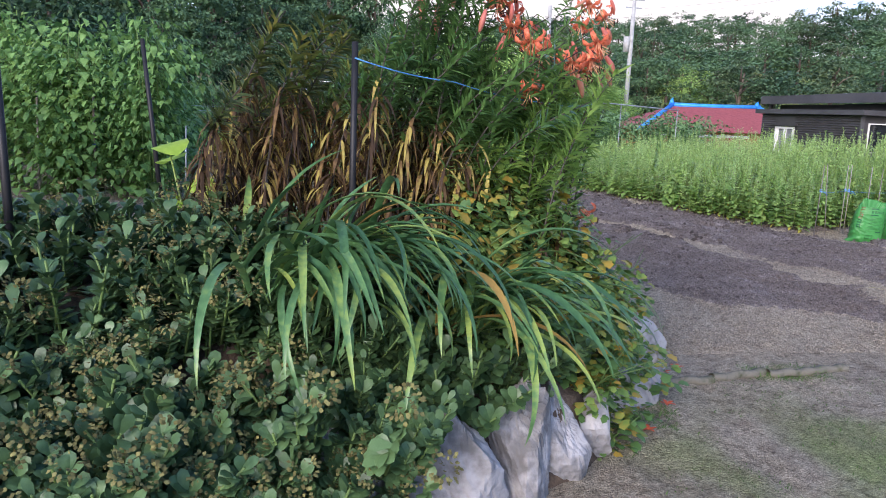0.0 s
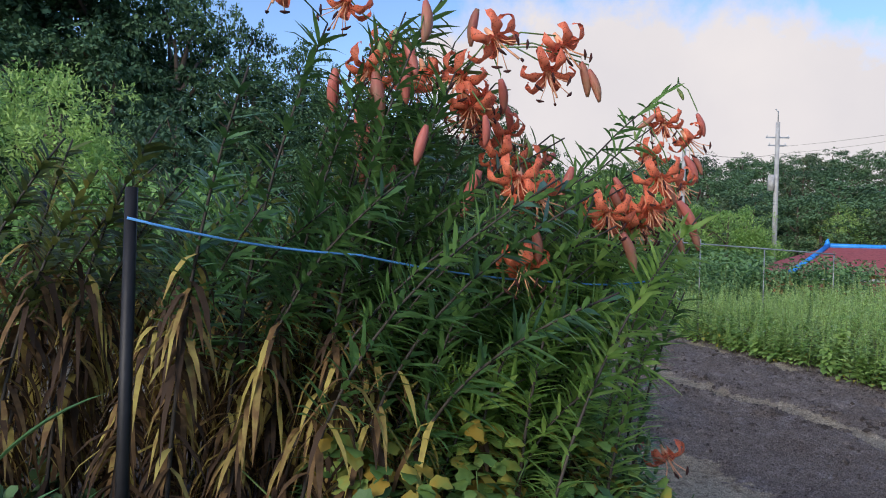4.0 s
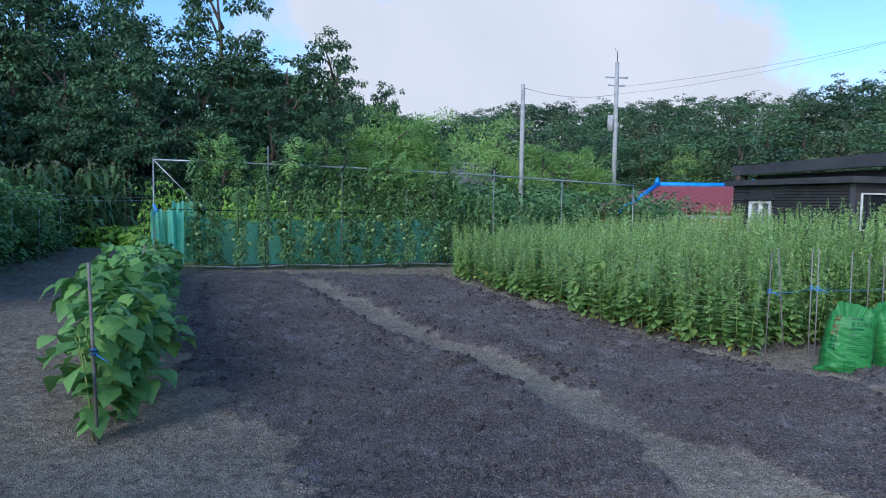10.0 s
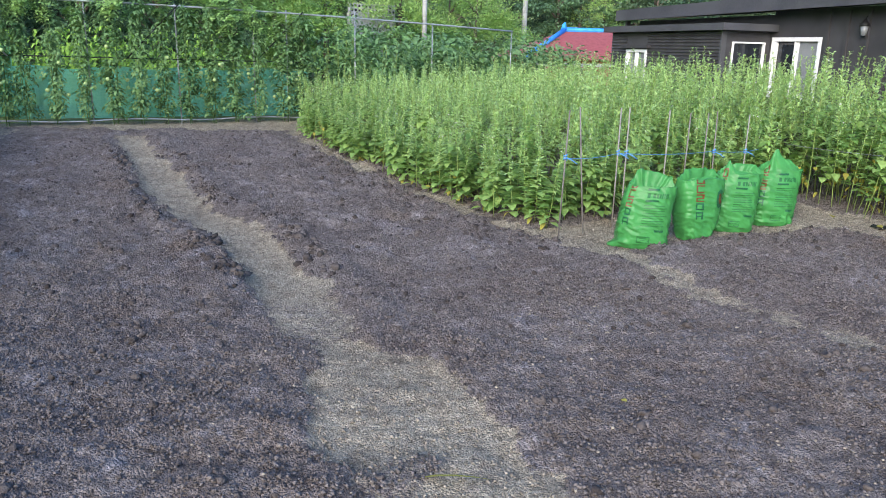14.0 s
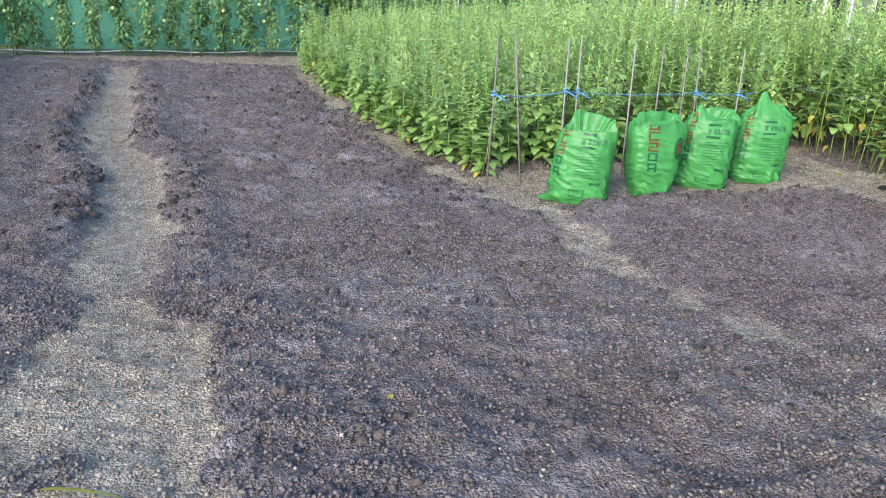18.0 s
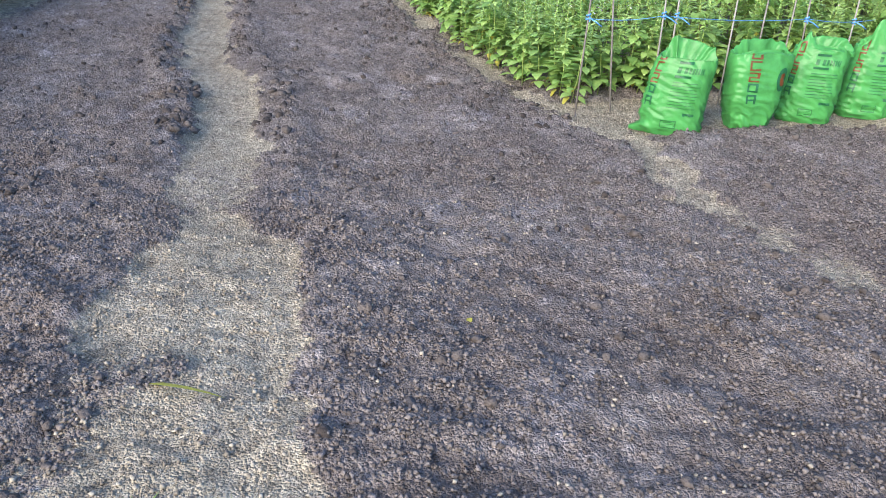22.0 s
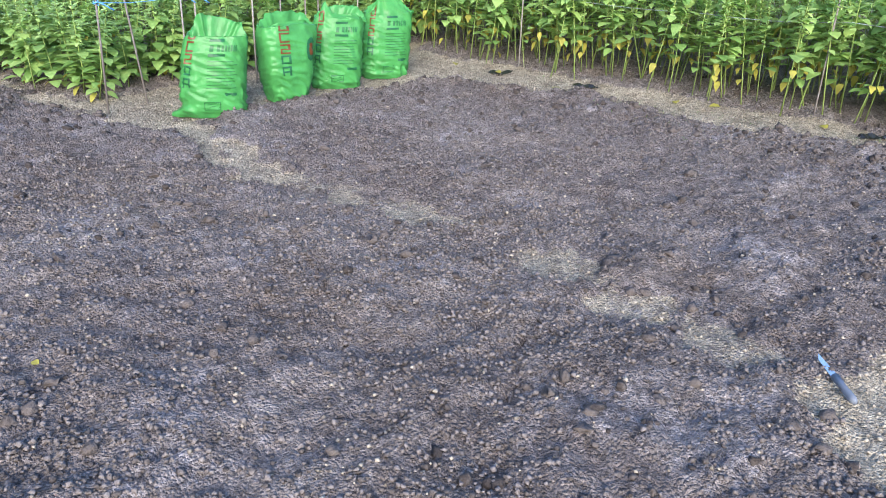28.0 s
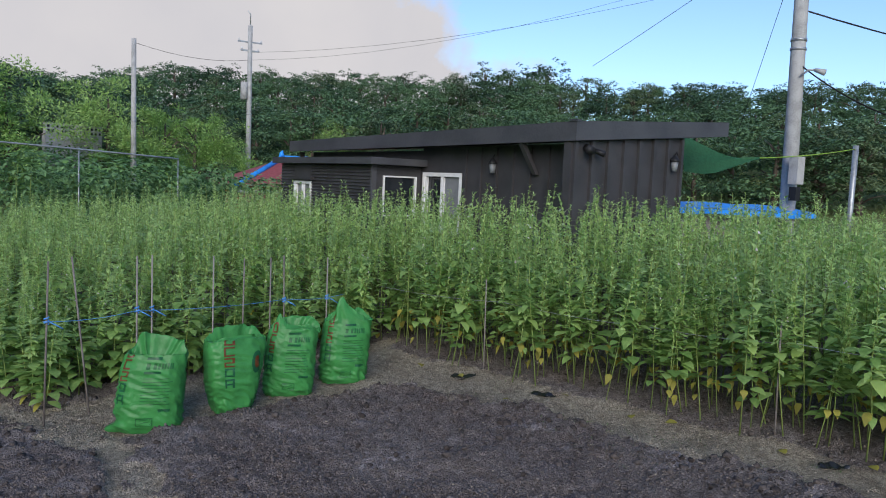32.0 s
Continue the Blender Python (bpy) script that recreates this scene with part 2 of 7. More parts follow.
# ---- mesh building ----
class Piece:
    """Collects points and faces of one mesh."""

    def __init__(self):
        self.v, self.f, self.n, self.smooth = [], [], 0, True

    def add(self, verts, faces):
        verts, faces = np.asarray(verts, dtype=float).reshape(-1, 3), np.asarray(faces, dtype=int)
        self.v.append(verts)
        self.f.append(faces + self.n)
        self.n += len(verts)
        return self

    def box(self, lo, hi, m=None):
        (a, b, c), (d, e, f) = lo, hi
        v = np.array([(a, b, c), (d, b, c), (d, e, c), (a, e, c), (a, b, f), (d, b, f), (d, e, f), (a, e, f)])
        if m is not None:
            v = v @ np.array(m.to_3x3()).T + np.array(m.translation)
        return self.add(v, [(0, 3, 2, 1), (4, 5, 6, 7), (0, 1, 5, 4), (1, 2, 6, 5), (2, 3, 7, 6), (3, 0, 4, 7)])

    def tube(self, pts, radii, sides=6, cap=True):
        pts = np.asarray(pts, dtype=float)
        radii = np.full(len(pts), radii) if np.isscalar(radii) else np.asarray(radii)
        tan = np.gradient(pts, axis=0)
        tan /= np.linalg.norm(tan, axis=1)[:, None] + 1e-9
        ref = np.array([0, 0, 1.0]) if abs(tan[0, 2]) < 0.8 else np.array([1.0, 0, 0])
        s = np.cross(tan, ref)
        s /= np.linalg.norm(s, axis=1)[:, None] + 1e-9
        u = np.cross(s, tan)
        a = np.arange(sides) * 2 * math.pi / sides
        ring = pts[:, None] + radii[:, None, None] * (np.cos(a)[None, :, None] * s[:, None] + np.sin(a)[None, :, None] * u[:, None])
        k, j = np.meshgrid(np.arange(len(pts) - 1), np.arange(sides), indexing="ij")
        q = np.stack([k * sides + j, k * sides + (j + 1) % sides, (k + 1) * sides + (j + 1) % sides, (k + 1) * sides + j], -1).reshape(-1, 4)
        self.add(ring.reshape(-1, 3), q)
        if cap:
            e = (len(pts) - 1) * sides
            for base, order in ((0, range(sides - 1, -1, -1)), (e, range(sides))):
                o = list(order)
                for i in range(1, sides - 1):
                    self.f.append(np.array([(o[0], o[i], o[i + 1])]) + base + self.n - len(pts) * sides)
        return self

    def leaves(self, pos, way, up, length, width, droop=0.3, fold=0.15, shape=(0.0, 0.8, 1.0, 0.0), at=(0.0, 0.25, 0.55, 1.0)):
        """Many blades at once: stations along the blade, folded at the midrib and drooping to the tip."""
        pos, way, up = (np.asarray(x, dtype=float).reshape(-1, 3) for x in (pos, way, up))
        n = len(pos)
        length, width = np.broadcast_to(length, n), np.broadcast_to(width, n)
        droop = np.broadcast_to(droop, n)
        way = way / (np.linalg.norm(way, axis=1)[:, None] + 1e-9)
        side = np.cross(way, up)
        side /= np.linalg.norm(side, axis=1)[:, None] + 1e-9
        nor = np.cross(side, way)
        rows, count = [], 0
        idx = []
        for k, (t, w) in enumerate(zip(at, shape)):
            c = pos + way * (length * t * (1 - 0.25 * droop * t))[:, None] - np.array([0, 0, 1.0]) * (length * droop * t * t)[:, None]
            if w < 0.02:
                rows.append(c)
                idx.append((count,))
                count += 1
            else:
                h = (width * 0.5 * w)[:, None]
                rows += [c - side * h + nor * h * fold, c + side * h + nor * h * fold]
                idx.append((count, count + 1))
                count += 2
        verts = np.stack(rows, 1)
        quads, tris = [], []
        for a, b in zip(idx, idx[1:]):
            if len(a) == 1 and len(b) == 2:
                tris.append((a[0], b[1], b[0]))
            elif len(a) == 2 and len(b) == 1:
                tris.append((a[0], a[1], b[0]))
            elif len(a) == 2 and len(b) == 2:
                quads.append((a[0], a[1], b[1], b[0]))
        base = self.n + np.arange(n)[:, None, None] * count
        self.v.append(verts.reshape(-1, 3))
        if quads:
            self.f.append((np.array(quads)[None] + base).reshape(-1, 4))
        if tris:
            self.f.append((np.array(tris)[None] + base).reshape(-1, 3))
        self.n += n * count
        return self

    def mesh(self, name, material):
        me = bpy.data.meshes.new(name)
        v = np.concatenate(self.v)
        loops, starts, pos = [], [], 0
        for f in self.f:
            starts.append(pos + np.arange(len(f)) * f.shape[1])
            loops.append(f.ravel())
            pos += f.size
        loops, starts = np.concatenate(loops), np.concatenate(starts)
        me.vertices.add(len(v))
        me.vertices.foreach_set("co", v.ravel())
        me.loops.add(len(loops))
        me.loops.foreach_set("vertex_index", loops)
        me.polygons.add(len(starts))
        me.polygons.foreach_set("loop_start", starts)
        me.update(calc_edges=True)
        me.validate()
        me.polygons.foreach_set("use_smooth", np.full(len(me.polygons), self.smooth))
        me.materials.append(material)
        return me


def part(name, piece, material, parent=None, label=""):
    me = piece if isinstance(piece, bpy.types.Mesh) else piece.mesh(name, material)
    ob = new(name, me)
    if parent is not None:
        ob.parent = parent
    if label:
        tagged(ob, label)
    return ob


def thing(name, m, label, category, group="", kind=""):
    ob = new(name)
    ob.empty_display_size = 0.1
    ob.matrix_world = m
    return tagged(ob, label, category, group, kind)


def flat(piece):
    piece.smooth = False
    return piece


def sheet(fn, nu, nv):
    """A grid mesh from fn(u, v) with u, v in 0..1 (arrays)."""
    u, v = np.meshgrid(np.linspace(0, 1, nu), np.linspace(0, 1, nv), indexing="ij")
    p = Piece()
    i, j = np.meshgrid(np.arange(nu - 1), np.arange(nv - 1), indexing="ij")
    a = i * nv + j
    p.add(np.stack(fn(u, v), -1).reshape(-1, 3), np.stack([a, a + nv, a + nv + 1, a + 1], -1).reshape(-1, 4))
    return p


def value_noise(x, y, seed=0):
    """Smooth lattice noise in 0..1 on arrays."""
    xi, yi = np.floor(x).astype(np.int64), np.floor(y).astype(np.int64)
    fx, fy = x - xi, y - yi
    fx, fy = fx * fx * (3 - 2 * fx), fy * fy * (3 - 2 * fy)

    def h(a, b):
        k = (a * 374761393 + b * 668265263 + seed * 974634777) & 0xFFFFFFFF
        k = ((k ^ (k >> 13)) * 1274126177) & 0xFFFFFFFF
        return ((k ^ (k >> 16)) & 0xFFFF) / 65535.0

    return (h(xi, yi) * (1 - fx) + h(xi + 1, yi) * fx) * (1 - fy) + (h(xi, yi + 1) * (1 - fx) + h(xi + 1, yi + 1) * fx) * fy


def fbm(x, y, octaves=4, seed=0):
    s, a, t = 0, 1.0, 0
    for o in range(octaves):
        s = s + a * value_noise(x * 2 ** o, y * 2 ** o, seed + o)
        t += a
        a *= 0.5
    return s / t


def inside(x, y, poly):
    r = np.zeros(np.shape(x), dtype=bool)
    for (x0, y0), (x1, y1) in zip(poly, poly[1:] + poly[:1]):
        c = ((y0 > y) != (y1 > y)) & (x < (x1 - x0) * (y - y0) / (y1 - y0 + 1e-12) + x0)
        r ^= c
    return r


def edge_distance(x, y, line, closed=False):
    d = np.full(np.shape(x), 1e9)
    pts = line + line[:1] if closed else line
    for (x0, y0), (x1, y1) in zip(pts, pts[1:]):
        dx, dy = x1 - x0, y1 - y0
        t = np.clip(((x - x0) * dx + (y - y0) * dy) / (dx * dx + dy * dy), 0, 1)
        d = np.minimum(d, np.hypot(x - x0 - t * dx, y - y0 - t * dy))
    return d


def smooth(a, b, x):
    t = np.clip((x - a) / (b - a), 0, 1)
    return t * t * (3 - 2 * t)


# ---- ground: one sheet to the horizon ----
FIELD = [(-2.3, 13.9), (-1.7, 10.6), (-1.2, 7.4), (-0.6, 5.7), (0.1, 4.4), (0.3, 3.4), (0.6, 2.6), (1.8, 2.2), (2.9, 1.6), (4.5, 1.5),
         (4.8, 2.3), (5.3, 2.55), (6.1, 2.5), (7.2, 2.75), (7.4, 3.2), (7.2, 4.1), (6.9, 4.9), (6.5, 5.7), (6.1, 6.35),
         (4.2, 5.85), (3.85, 6.2), (3.5, 6.9), (3.2, 7.8), (2.85, 9.1), (2.3, 11.0), (1.9, 13.6)]
FURROW = [(-0.4, 12.8), (0.1, 10.9), (0.97, 7.75), (1.55, 6.5), (1.85, 5.5), (2.0, 4.6)]
PATCH = [(2.02, 4.55), (2.2, 4.4), (2.49, 4.21), (2.64, 3.81), (2.70, 3.33), (2.79, 2.96), (2.94, 2.69), (3.1, 2.2), (3.2, 1.2), (2.1, 1.2), (2.0, 2.3), (2.02, 3.1), (1.92, 3.71), (1.95, 3.95)]
RILL = [(3.85, 6.2), (4.14, 5.75), (4.24, 5.3), (4.30, 4.8), (4.46, 4.48), (4.62, 4.05), (4.74, 3.68), (4.89, 3.06), (5.0, 2.6)]
SES_A = [(3.75, 6.50), (4.6, 6.75), (6.45, 7.45), (9.2, 8.5), (9.0, 11.3), (7.85, 11.6), (7.85, 15.2), (2.3, 15.0), (2.05, 13.0), (2.55, 10.9), (3.0, 9.1), (3.3, 7.9)]
SES_B = [(6.65, 7.4), (6.95, 6.5), (7.2, 5.75), (7.48, 5.1), (7.8, 4.3), (8.1, 3.4), (8.45, 2.4), (12.5, 2.4), (13.0, 8.4), (9.3, 8.4), (7.9, 8.6)]
BED = [(-9.0, -1.6), (-4.2, -1.1), (-2.6, -0.55), (-1.5, -0.15), (-0.95, 0.65), (-1.0, 1.3), (-1.6, 2.4), (-2.6, 4.2), (-4.2, 4.0), (-9.0, 2.6)]


def pale_amount(x, y):
    """How much sandy subsoil shows: 1 outside the dug field and along the furrows."""
    wob = (fbm(x * 3, y * 3, 4, 11) - 0.5)
    fine = (fbm(x * 9, y * 9, 3, 12) - 0.5)
    d_in = np.where(inside(x, y, FIELD), 1, -1) * edge_distance(x, y, FIELD, True)
    pale = smooth(0.10, -0.08, d_in + wob * 0.5 + fine * 0.25)
    d1 = edge_distance(x, y, FURROW) + wob * 0.24 + fine * 0.16
    d3 = edge_distance(x, y, RILL) + wob * 0.12 + fine * 0.16
    gap = 0.54 + 0.46 * smooth(4.9, 5.5, y)
    pale = np.maximum(pale, gap * smooth(0.27, 0.15, d1))
    d2 = np.where(inside(x, y, PATCH), 1, -1) * edge_distance(x, y, PATCH, True)
    brown = smooth(0.46, 0.26, np.hypot((x - 2.08) * 1.25, y - 2.95) + wob * 0.5)
    pale = np.maximum(pale, (0.94 - 0.50 * brown - 0.30 * smooth(0.52, 0.68, fbm(x * 4, y * 4, 3, 14))) * smooth(-0.03, 0.06, d2 + fine * 0.16 + wob * 0.10))
    pale = np.maximum(pale, (0.28 + 0.62 * np.maximum(smooth(4.45, 4.9, y), 0.48 * smooth(0.48, 0.60, fbm(x * 3 + 2, y * 3, 3, 15)))) * smooth(0.14, 0.04, d3 + fine * 0.2))
    # shade under the crop, painted as darker soil inside the crop outlines
    crop_shade = np.maximum(*[np.where(inside(x, y, q), 1, -1) * edge_distance(x, y, q, True) for q in (SES_A, SES_B)])
    pale = pale * (1 - 0.85 * smooth(-0.12, 0.12, crop_shade + wob * 0.3))
    pale = pale * (1 - 0.45 * smooth(-0.9, -1.6, x) * smooth(2.5, 4.5, y))
    blot = fbm(x * 1.1 + 4, y * 1.1, 3, 31)
    return np.clip(np.maximum(pale, 0.26 * smooth(0.58, 0.74, blot)), 0, 1)


def hills(x, y):
    """Far terrain: the wooded slopes round the valley."""
    az = np.degrees(np.arctan2(x, y))
    r = np.hypot(x, y)
    left = smooth(26, 75, r) * 9.0 * smooth(10, -12, az) * smooth(-175, -120, az)
    right = smooth(48, 118, r) * 10.5 * smooth(-8, 14, az) * smooth(150, 110, az)
    far = smooth(90, 260, r) * 10.0
    return left + right + far


def ground_z(x, y):
    near = smooth(16, 12, np.hypot(x - 2, y - 6))
    pale = pale_amount(x, y)
    far = smooth(4.0, 8.0, y)
    clod = ((fbm(x * 2.2, y * 2.8, 3, 3) - 0.5) * 0.07 + (fbm(x * 4, y * 13, 3, 4) - 0.5) * (0.030 + 0.045 * far) + (fbm(x * 8, y * 11, 3, 5) - 0.5) * (0.050 + 0.04 * far)
            + (0.5 - np.abs(fbm(x * 24, y * 24, 2, 6) - 0.5) * 2) * 0.030)
    z = near * ((1 - pale) * (0.012 + clod) + pale * ((fbm(x * 4, y * 4, 3, 8) - 0.5) * 0.03 + (fbm(x * 12, y * 12, 3, 9) - 0.5) * 0.03 + (fbm(x * 26, y * 26, 2, 10) - 0.5) * 0.014 - 0.012))
    fd = edge_distance(x, y, FURROW)
    z = z + near * smooth(4.6, 5.4, y) * (0.030 * np.exp(-((fd - 0.38) / 0.10) ** 2) - 0.018 * smooth(0.27, 0.05, fd))
    berm = edge_distance(x, y, FIELD[13:19])
    z = z + near * 0.045 * np.exp(-(berm / 0.13) ** 2)
    return z + hills(x, y)


def spaced(a, b, fine, grow_in, span, grow_out, far, lead=1.05):
    """Grid lines: even from a to b, then widening, slowly over a span and faster to the horizon."""
    lo, hi = [a], list(np.arange(a, b, fine)) + [b]
    for line, sign in ((lo, -1), (hi, 1)):
        s, start = fine, line[-1]
        while abs(line[-1] - start) < far:
            s = min(s * ((grow_in if sign > 0 else lead) if abs(line[-1] - start) < span else grow_out), 400)
            line.append(line[-1] + sign * s)
    return np.array(lo[:0:-1] + hi)


gx, gy = spaced(-1.2, 7.6, 0.02, 1.05, 3.0, 1.14, 2600), spaced(1.9, 6.5, 0.019, 1.012, 6.8, 1.14, 2600)
GX, GY = np.meshgrid(gx, gy, indexing="ij")
gp = Piece()
_i, _j = np.meshgrid(np.arange(len(gx) - 1), np.arange(len(gy) - 1), indexing="ij")
_a = _i * len(gy) + _j
gp.add(np.stack([GX, GY, ground_z(GX, GY)], -1).reshape(-1, 3), np.stack([_a, _a + len(gy), _a + len(gy) + 1, _a + 1], -1).reshape(-1, 4))


def soil_material():
    m = bpy.data.materials.new("garden_soil")
    m.use_nodes = True
    n, l = m.node_tree.nodes, m.node_tree.links
    b = n["Principled BSDF"]
    b.inputs["Roughness"].default_value = 0.95
    b.inputs["Specular IOR Level"].default_value = 0.15
    co = n.new("ShaderNodeTexCoord")

    def tex(scale, detail=6.0, rough=0.6):
        t = n.new("ShaderNodeTexNoise")
        t.inputs["Scale"].default_value, t.inputs["Detail"].default_value, t.inputs["Roughness"].default_value = scale, detail, rough
        l.new(co.outputs["Object"], t.inputs["Vector"])
        return t.outputs["Fac"]

    def ramp(src, stops):
        r = n.new("ShaderNodeValToRGB")
        r.color_ramp.elements[0].position, r.color_ramp.elements[0].color = stops[0][0], (*stops[0][1], 1)
        r.color_ramp.elements[1].position, r.color_ramp.elements[1].color = stops[-1][0], (*stops[-1][1], 1)
        for p, c in stops[1:-1]:
            r.color_ramp.elements.new(p).color = (*c, 1)
        l.new(src, r.inputs[0])
        return r.outputs[0]

    def mix(f, a, c, mode="MIX"):
        x = n.new("ShaderNodeMix")
        x.data_type, x.blend_type = "RGBA", mode
        if isinstance(f, float):
            x.inputs[0].default_value = f
        else:
            l.new(f, x.inputs[0])
        l.new(a, x.inputs[6])
        l.new(c, x.inputs[7])
        return x.outputs[2]

    def cells(scale, feature="F1"):
        t = n.new("ShaderNodeTexVoronoi")
        t.feature = feature
        t.inputs["Scale"].default_value = scale
        warp = n.new("ShaderNodeMix")
        warp.data_type, warp.blend_type = "RGBA", "ADD"
        warp.inputs[0].default_value = 0.6 / scale
        nz = n.new("ShaderNodeTexNoise")
        nz.inputs["Scale"].default_value = scale * 0.7
        l.new(co.outputs["Object"], nz.inputs["Vector"])
        l.new(co.outputs["Object"], warp.inputs[6])
        l.new(nz.outputs["Color"], warp.inputs[7])
        l.new(warp.outputs[2], t.inputs["Vector"])
        return t

    crumb, lump = cells(250.0), cells(115.0)

    def shade(t):
        q = n.new("ShaderNodeSeparateColor")
        l.new(t.outputs["Color"], q.inputs[0])
        return q.outputs[0]

    big, midn, fine = tex(1.3, 7.0, 0.62), tex(12.0, 7.0, 0.66), tex(150.0, 3.0, 0.7)
    dark = mix(0.5, ramp(big, [(0.36, (0.160, 0.132, 0.122)), (0.5, (0.220, 0.190, 0.178)), (0.64, (0.30, 0.270, 0.258))]),
               ramp(midn, [(0.33, (0.105, 0.086, 0.076)), (0.52, (0.220, 0.190, 0.178)), (0.7, (0.35, 0.318, 0.30))]))
    brown = tex(0.9, 6.0, 0.65)
    dark = mix(ramp(brown, [(0.55, (0, 0, 0)), (0.68, (0.7, 0.7, 0.7))]), dark, ramp(midn, [(0.35, (0.12, 0.088, 0.068)), (0.65, (0.29, 0.235, 0.195))]))
    lilac = tex(2.1, 6.0, 0.7)
    dark = mix(ramp(lilac, [(0.53, (0, 0, 0)), (0.66, (0.75, 0.75, 0.75))]), dark, ramp(midn, [(0.35, (0.25, 0.228, 0.232)), (0.65, (0.42, 0.39, 0.395))]))
    pale = mix(0.5, ramp(big, [(0.38, (0.31, 0.265, 0.20)), (0.62, (0.50, 0.445, 0.345))]), ramp(midn, [(0.32, (0.18, 0.15, 0.115)), (0.50, (0.42, 0.37, 0.29)), (0.72, (0.60, 0.545, 0.435))]))
    pale = mix(ramp(tex(5.2, 6.0, 0.72), [(0.50, (0, 0, 0)), (0.64, (0.8, 0.8, 0.8))]), pale, ramp(midn, [(0.35, (0.17, 0.14, 0.11)), (0.65, (0.36, 0.30, 0.23))]))
    knob = tex(34.0, 5.0, 0.7)
    turf = mix(0.5, ramp(big, [(0.4, (0.26, 0.27, 0.14)), (0.6, (0.19, 0.30, 0.08))]), ramp(midn, [(0.3, (0.13, 0.20, 0.06)), (0.7, (0.30, 0.34, 0.15))]))
    ap = n.new("ShaderNodeAttribute")
    ap.attribute_name = "pale"
    ag = n.new("ShaderNodeAttribute")
    ag.attribute_name = "turf"
    def plus(a_, b_, k_):
        q_ = n.new("ShaderNodeMath")
        q_.operation = "MULTIPLY_ADD"
        l.new(b_, q_.inputs[0])
        q_.inputs[1].default_value = k_
        l.new(a_, q_.inputs[2])
        return q_.outputs[0]
    edge = plus(plus(ap.outputs["Fac"], tex(14.0, 4.0), 0.7), tex(60.0, 4.0), 0.9)
    wm = n.new("ShaderNodeMapRange")
    wm.inputs["From Min"].default_value, wm.inputs["From Max"].default_value = 1.15, 1.40
    l.new(edge, wm.inputs["Value"])
    c = mix(wm.outputs[0], dark, pale)
    c = mix(ag.outputs["Fac"], c, turf)
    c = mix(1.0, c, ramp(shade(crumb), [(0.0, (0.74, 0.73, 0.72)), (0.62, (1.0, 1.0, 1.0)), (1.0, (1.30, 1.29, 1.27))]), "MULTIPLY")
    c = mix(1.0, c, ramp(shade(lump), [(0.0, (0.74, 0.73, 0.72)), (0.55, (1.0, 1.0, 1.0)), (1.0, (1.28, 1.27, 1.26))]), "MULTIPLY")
    # low spots of the knob relief get darker colour, shade painted into the pits
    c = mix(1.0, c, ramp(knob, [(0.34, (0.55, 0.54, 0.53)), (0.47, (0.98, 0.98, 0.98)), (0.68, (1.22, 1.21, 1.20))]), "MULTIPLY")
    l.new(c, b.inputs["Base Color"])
    bp = n.new("ShaderNodeBump")
    bp.inputs["Strength"].default_value, bp.inputs["Distance"].default_value = 1.0, 0.035
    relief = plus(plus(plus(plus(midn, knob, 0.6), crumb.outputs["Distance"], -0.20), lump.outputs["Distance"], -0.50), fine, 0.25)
    l.new(relief, bp.inputs["Height"])
    l.new(bp.outputs[0], b.inputs["Normal"])
    return m


M_SOIL = soil_material()
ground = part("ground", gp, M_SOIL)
tagged(ground, "dug dark garden soil with pale sandy strips, grass farther out", "ground", kind="structure")
at_p = ground.data.attributes.new("pale", "FLOAT", "POINT")
at_p.data.foreach_set("value", pale_amount(GX, GY).ravel())
at_t = ground.data.attributes.new("turf", "FLOAT", "POINT")
_r = np.hypot(GX - 2, GY - 6)
turf = np.maximum(smooth(13, 19, _r), 0.75 * smooth(0.9, 0.2, GY) * smooth(-1.6, -0.6, GX) * smooth(0.3, 0.6, fbm(GX * 2, GY * 2, 3, 21)))
turf = np.maximum(turf, smooth(0.42, 0.6, fbm(GX * 1.5, GY * 1.5, 3, 23)) * smooth(6.8, 7.4, GX) * smooth(3.2, 2.2, GY))
turf = turf * (1 - smooth(-3.0, -4.0, GX) * smooth(30, 22, GY) * smooth(-12, -9, GX))
turf = np.maximum(turf, smooth(0.25, 0.7, GY - 14.12 - 0.244 * (GX + 3.24)) * smooth(-4.4, -3.4, GX))
at_t.data.foreach_set("value", turf.ravel())

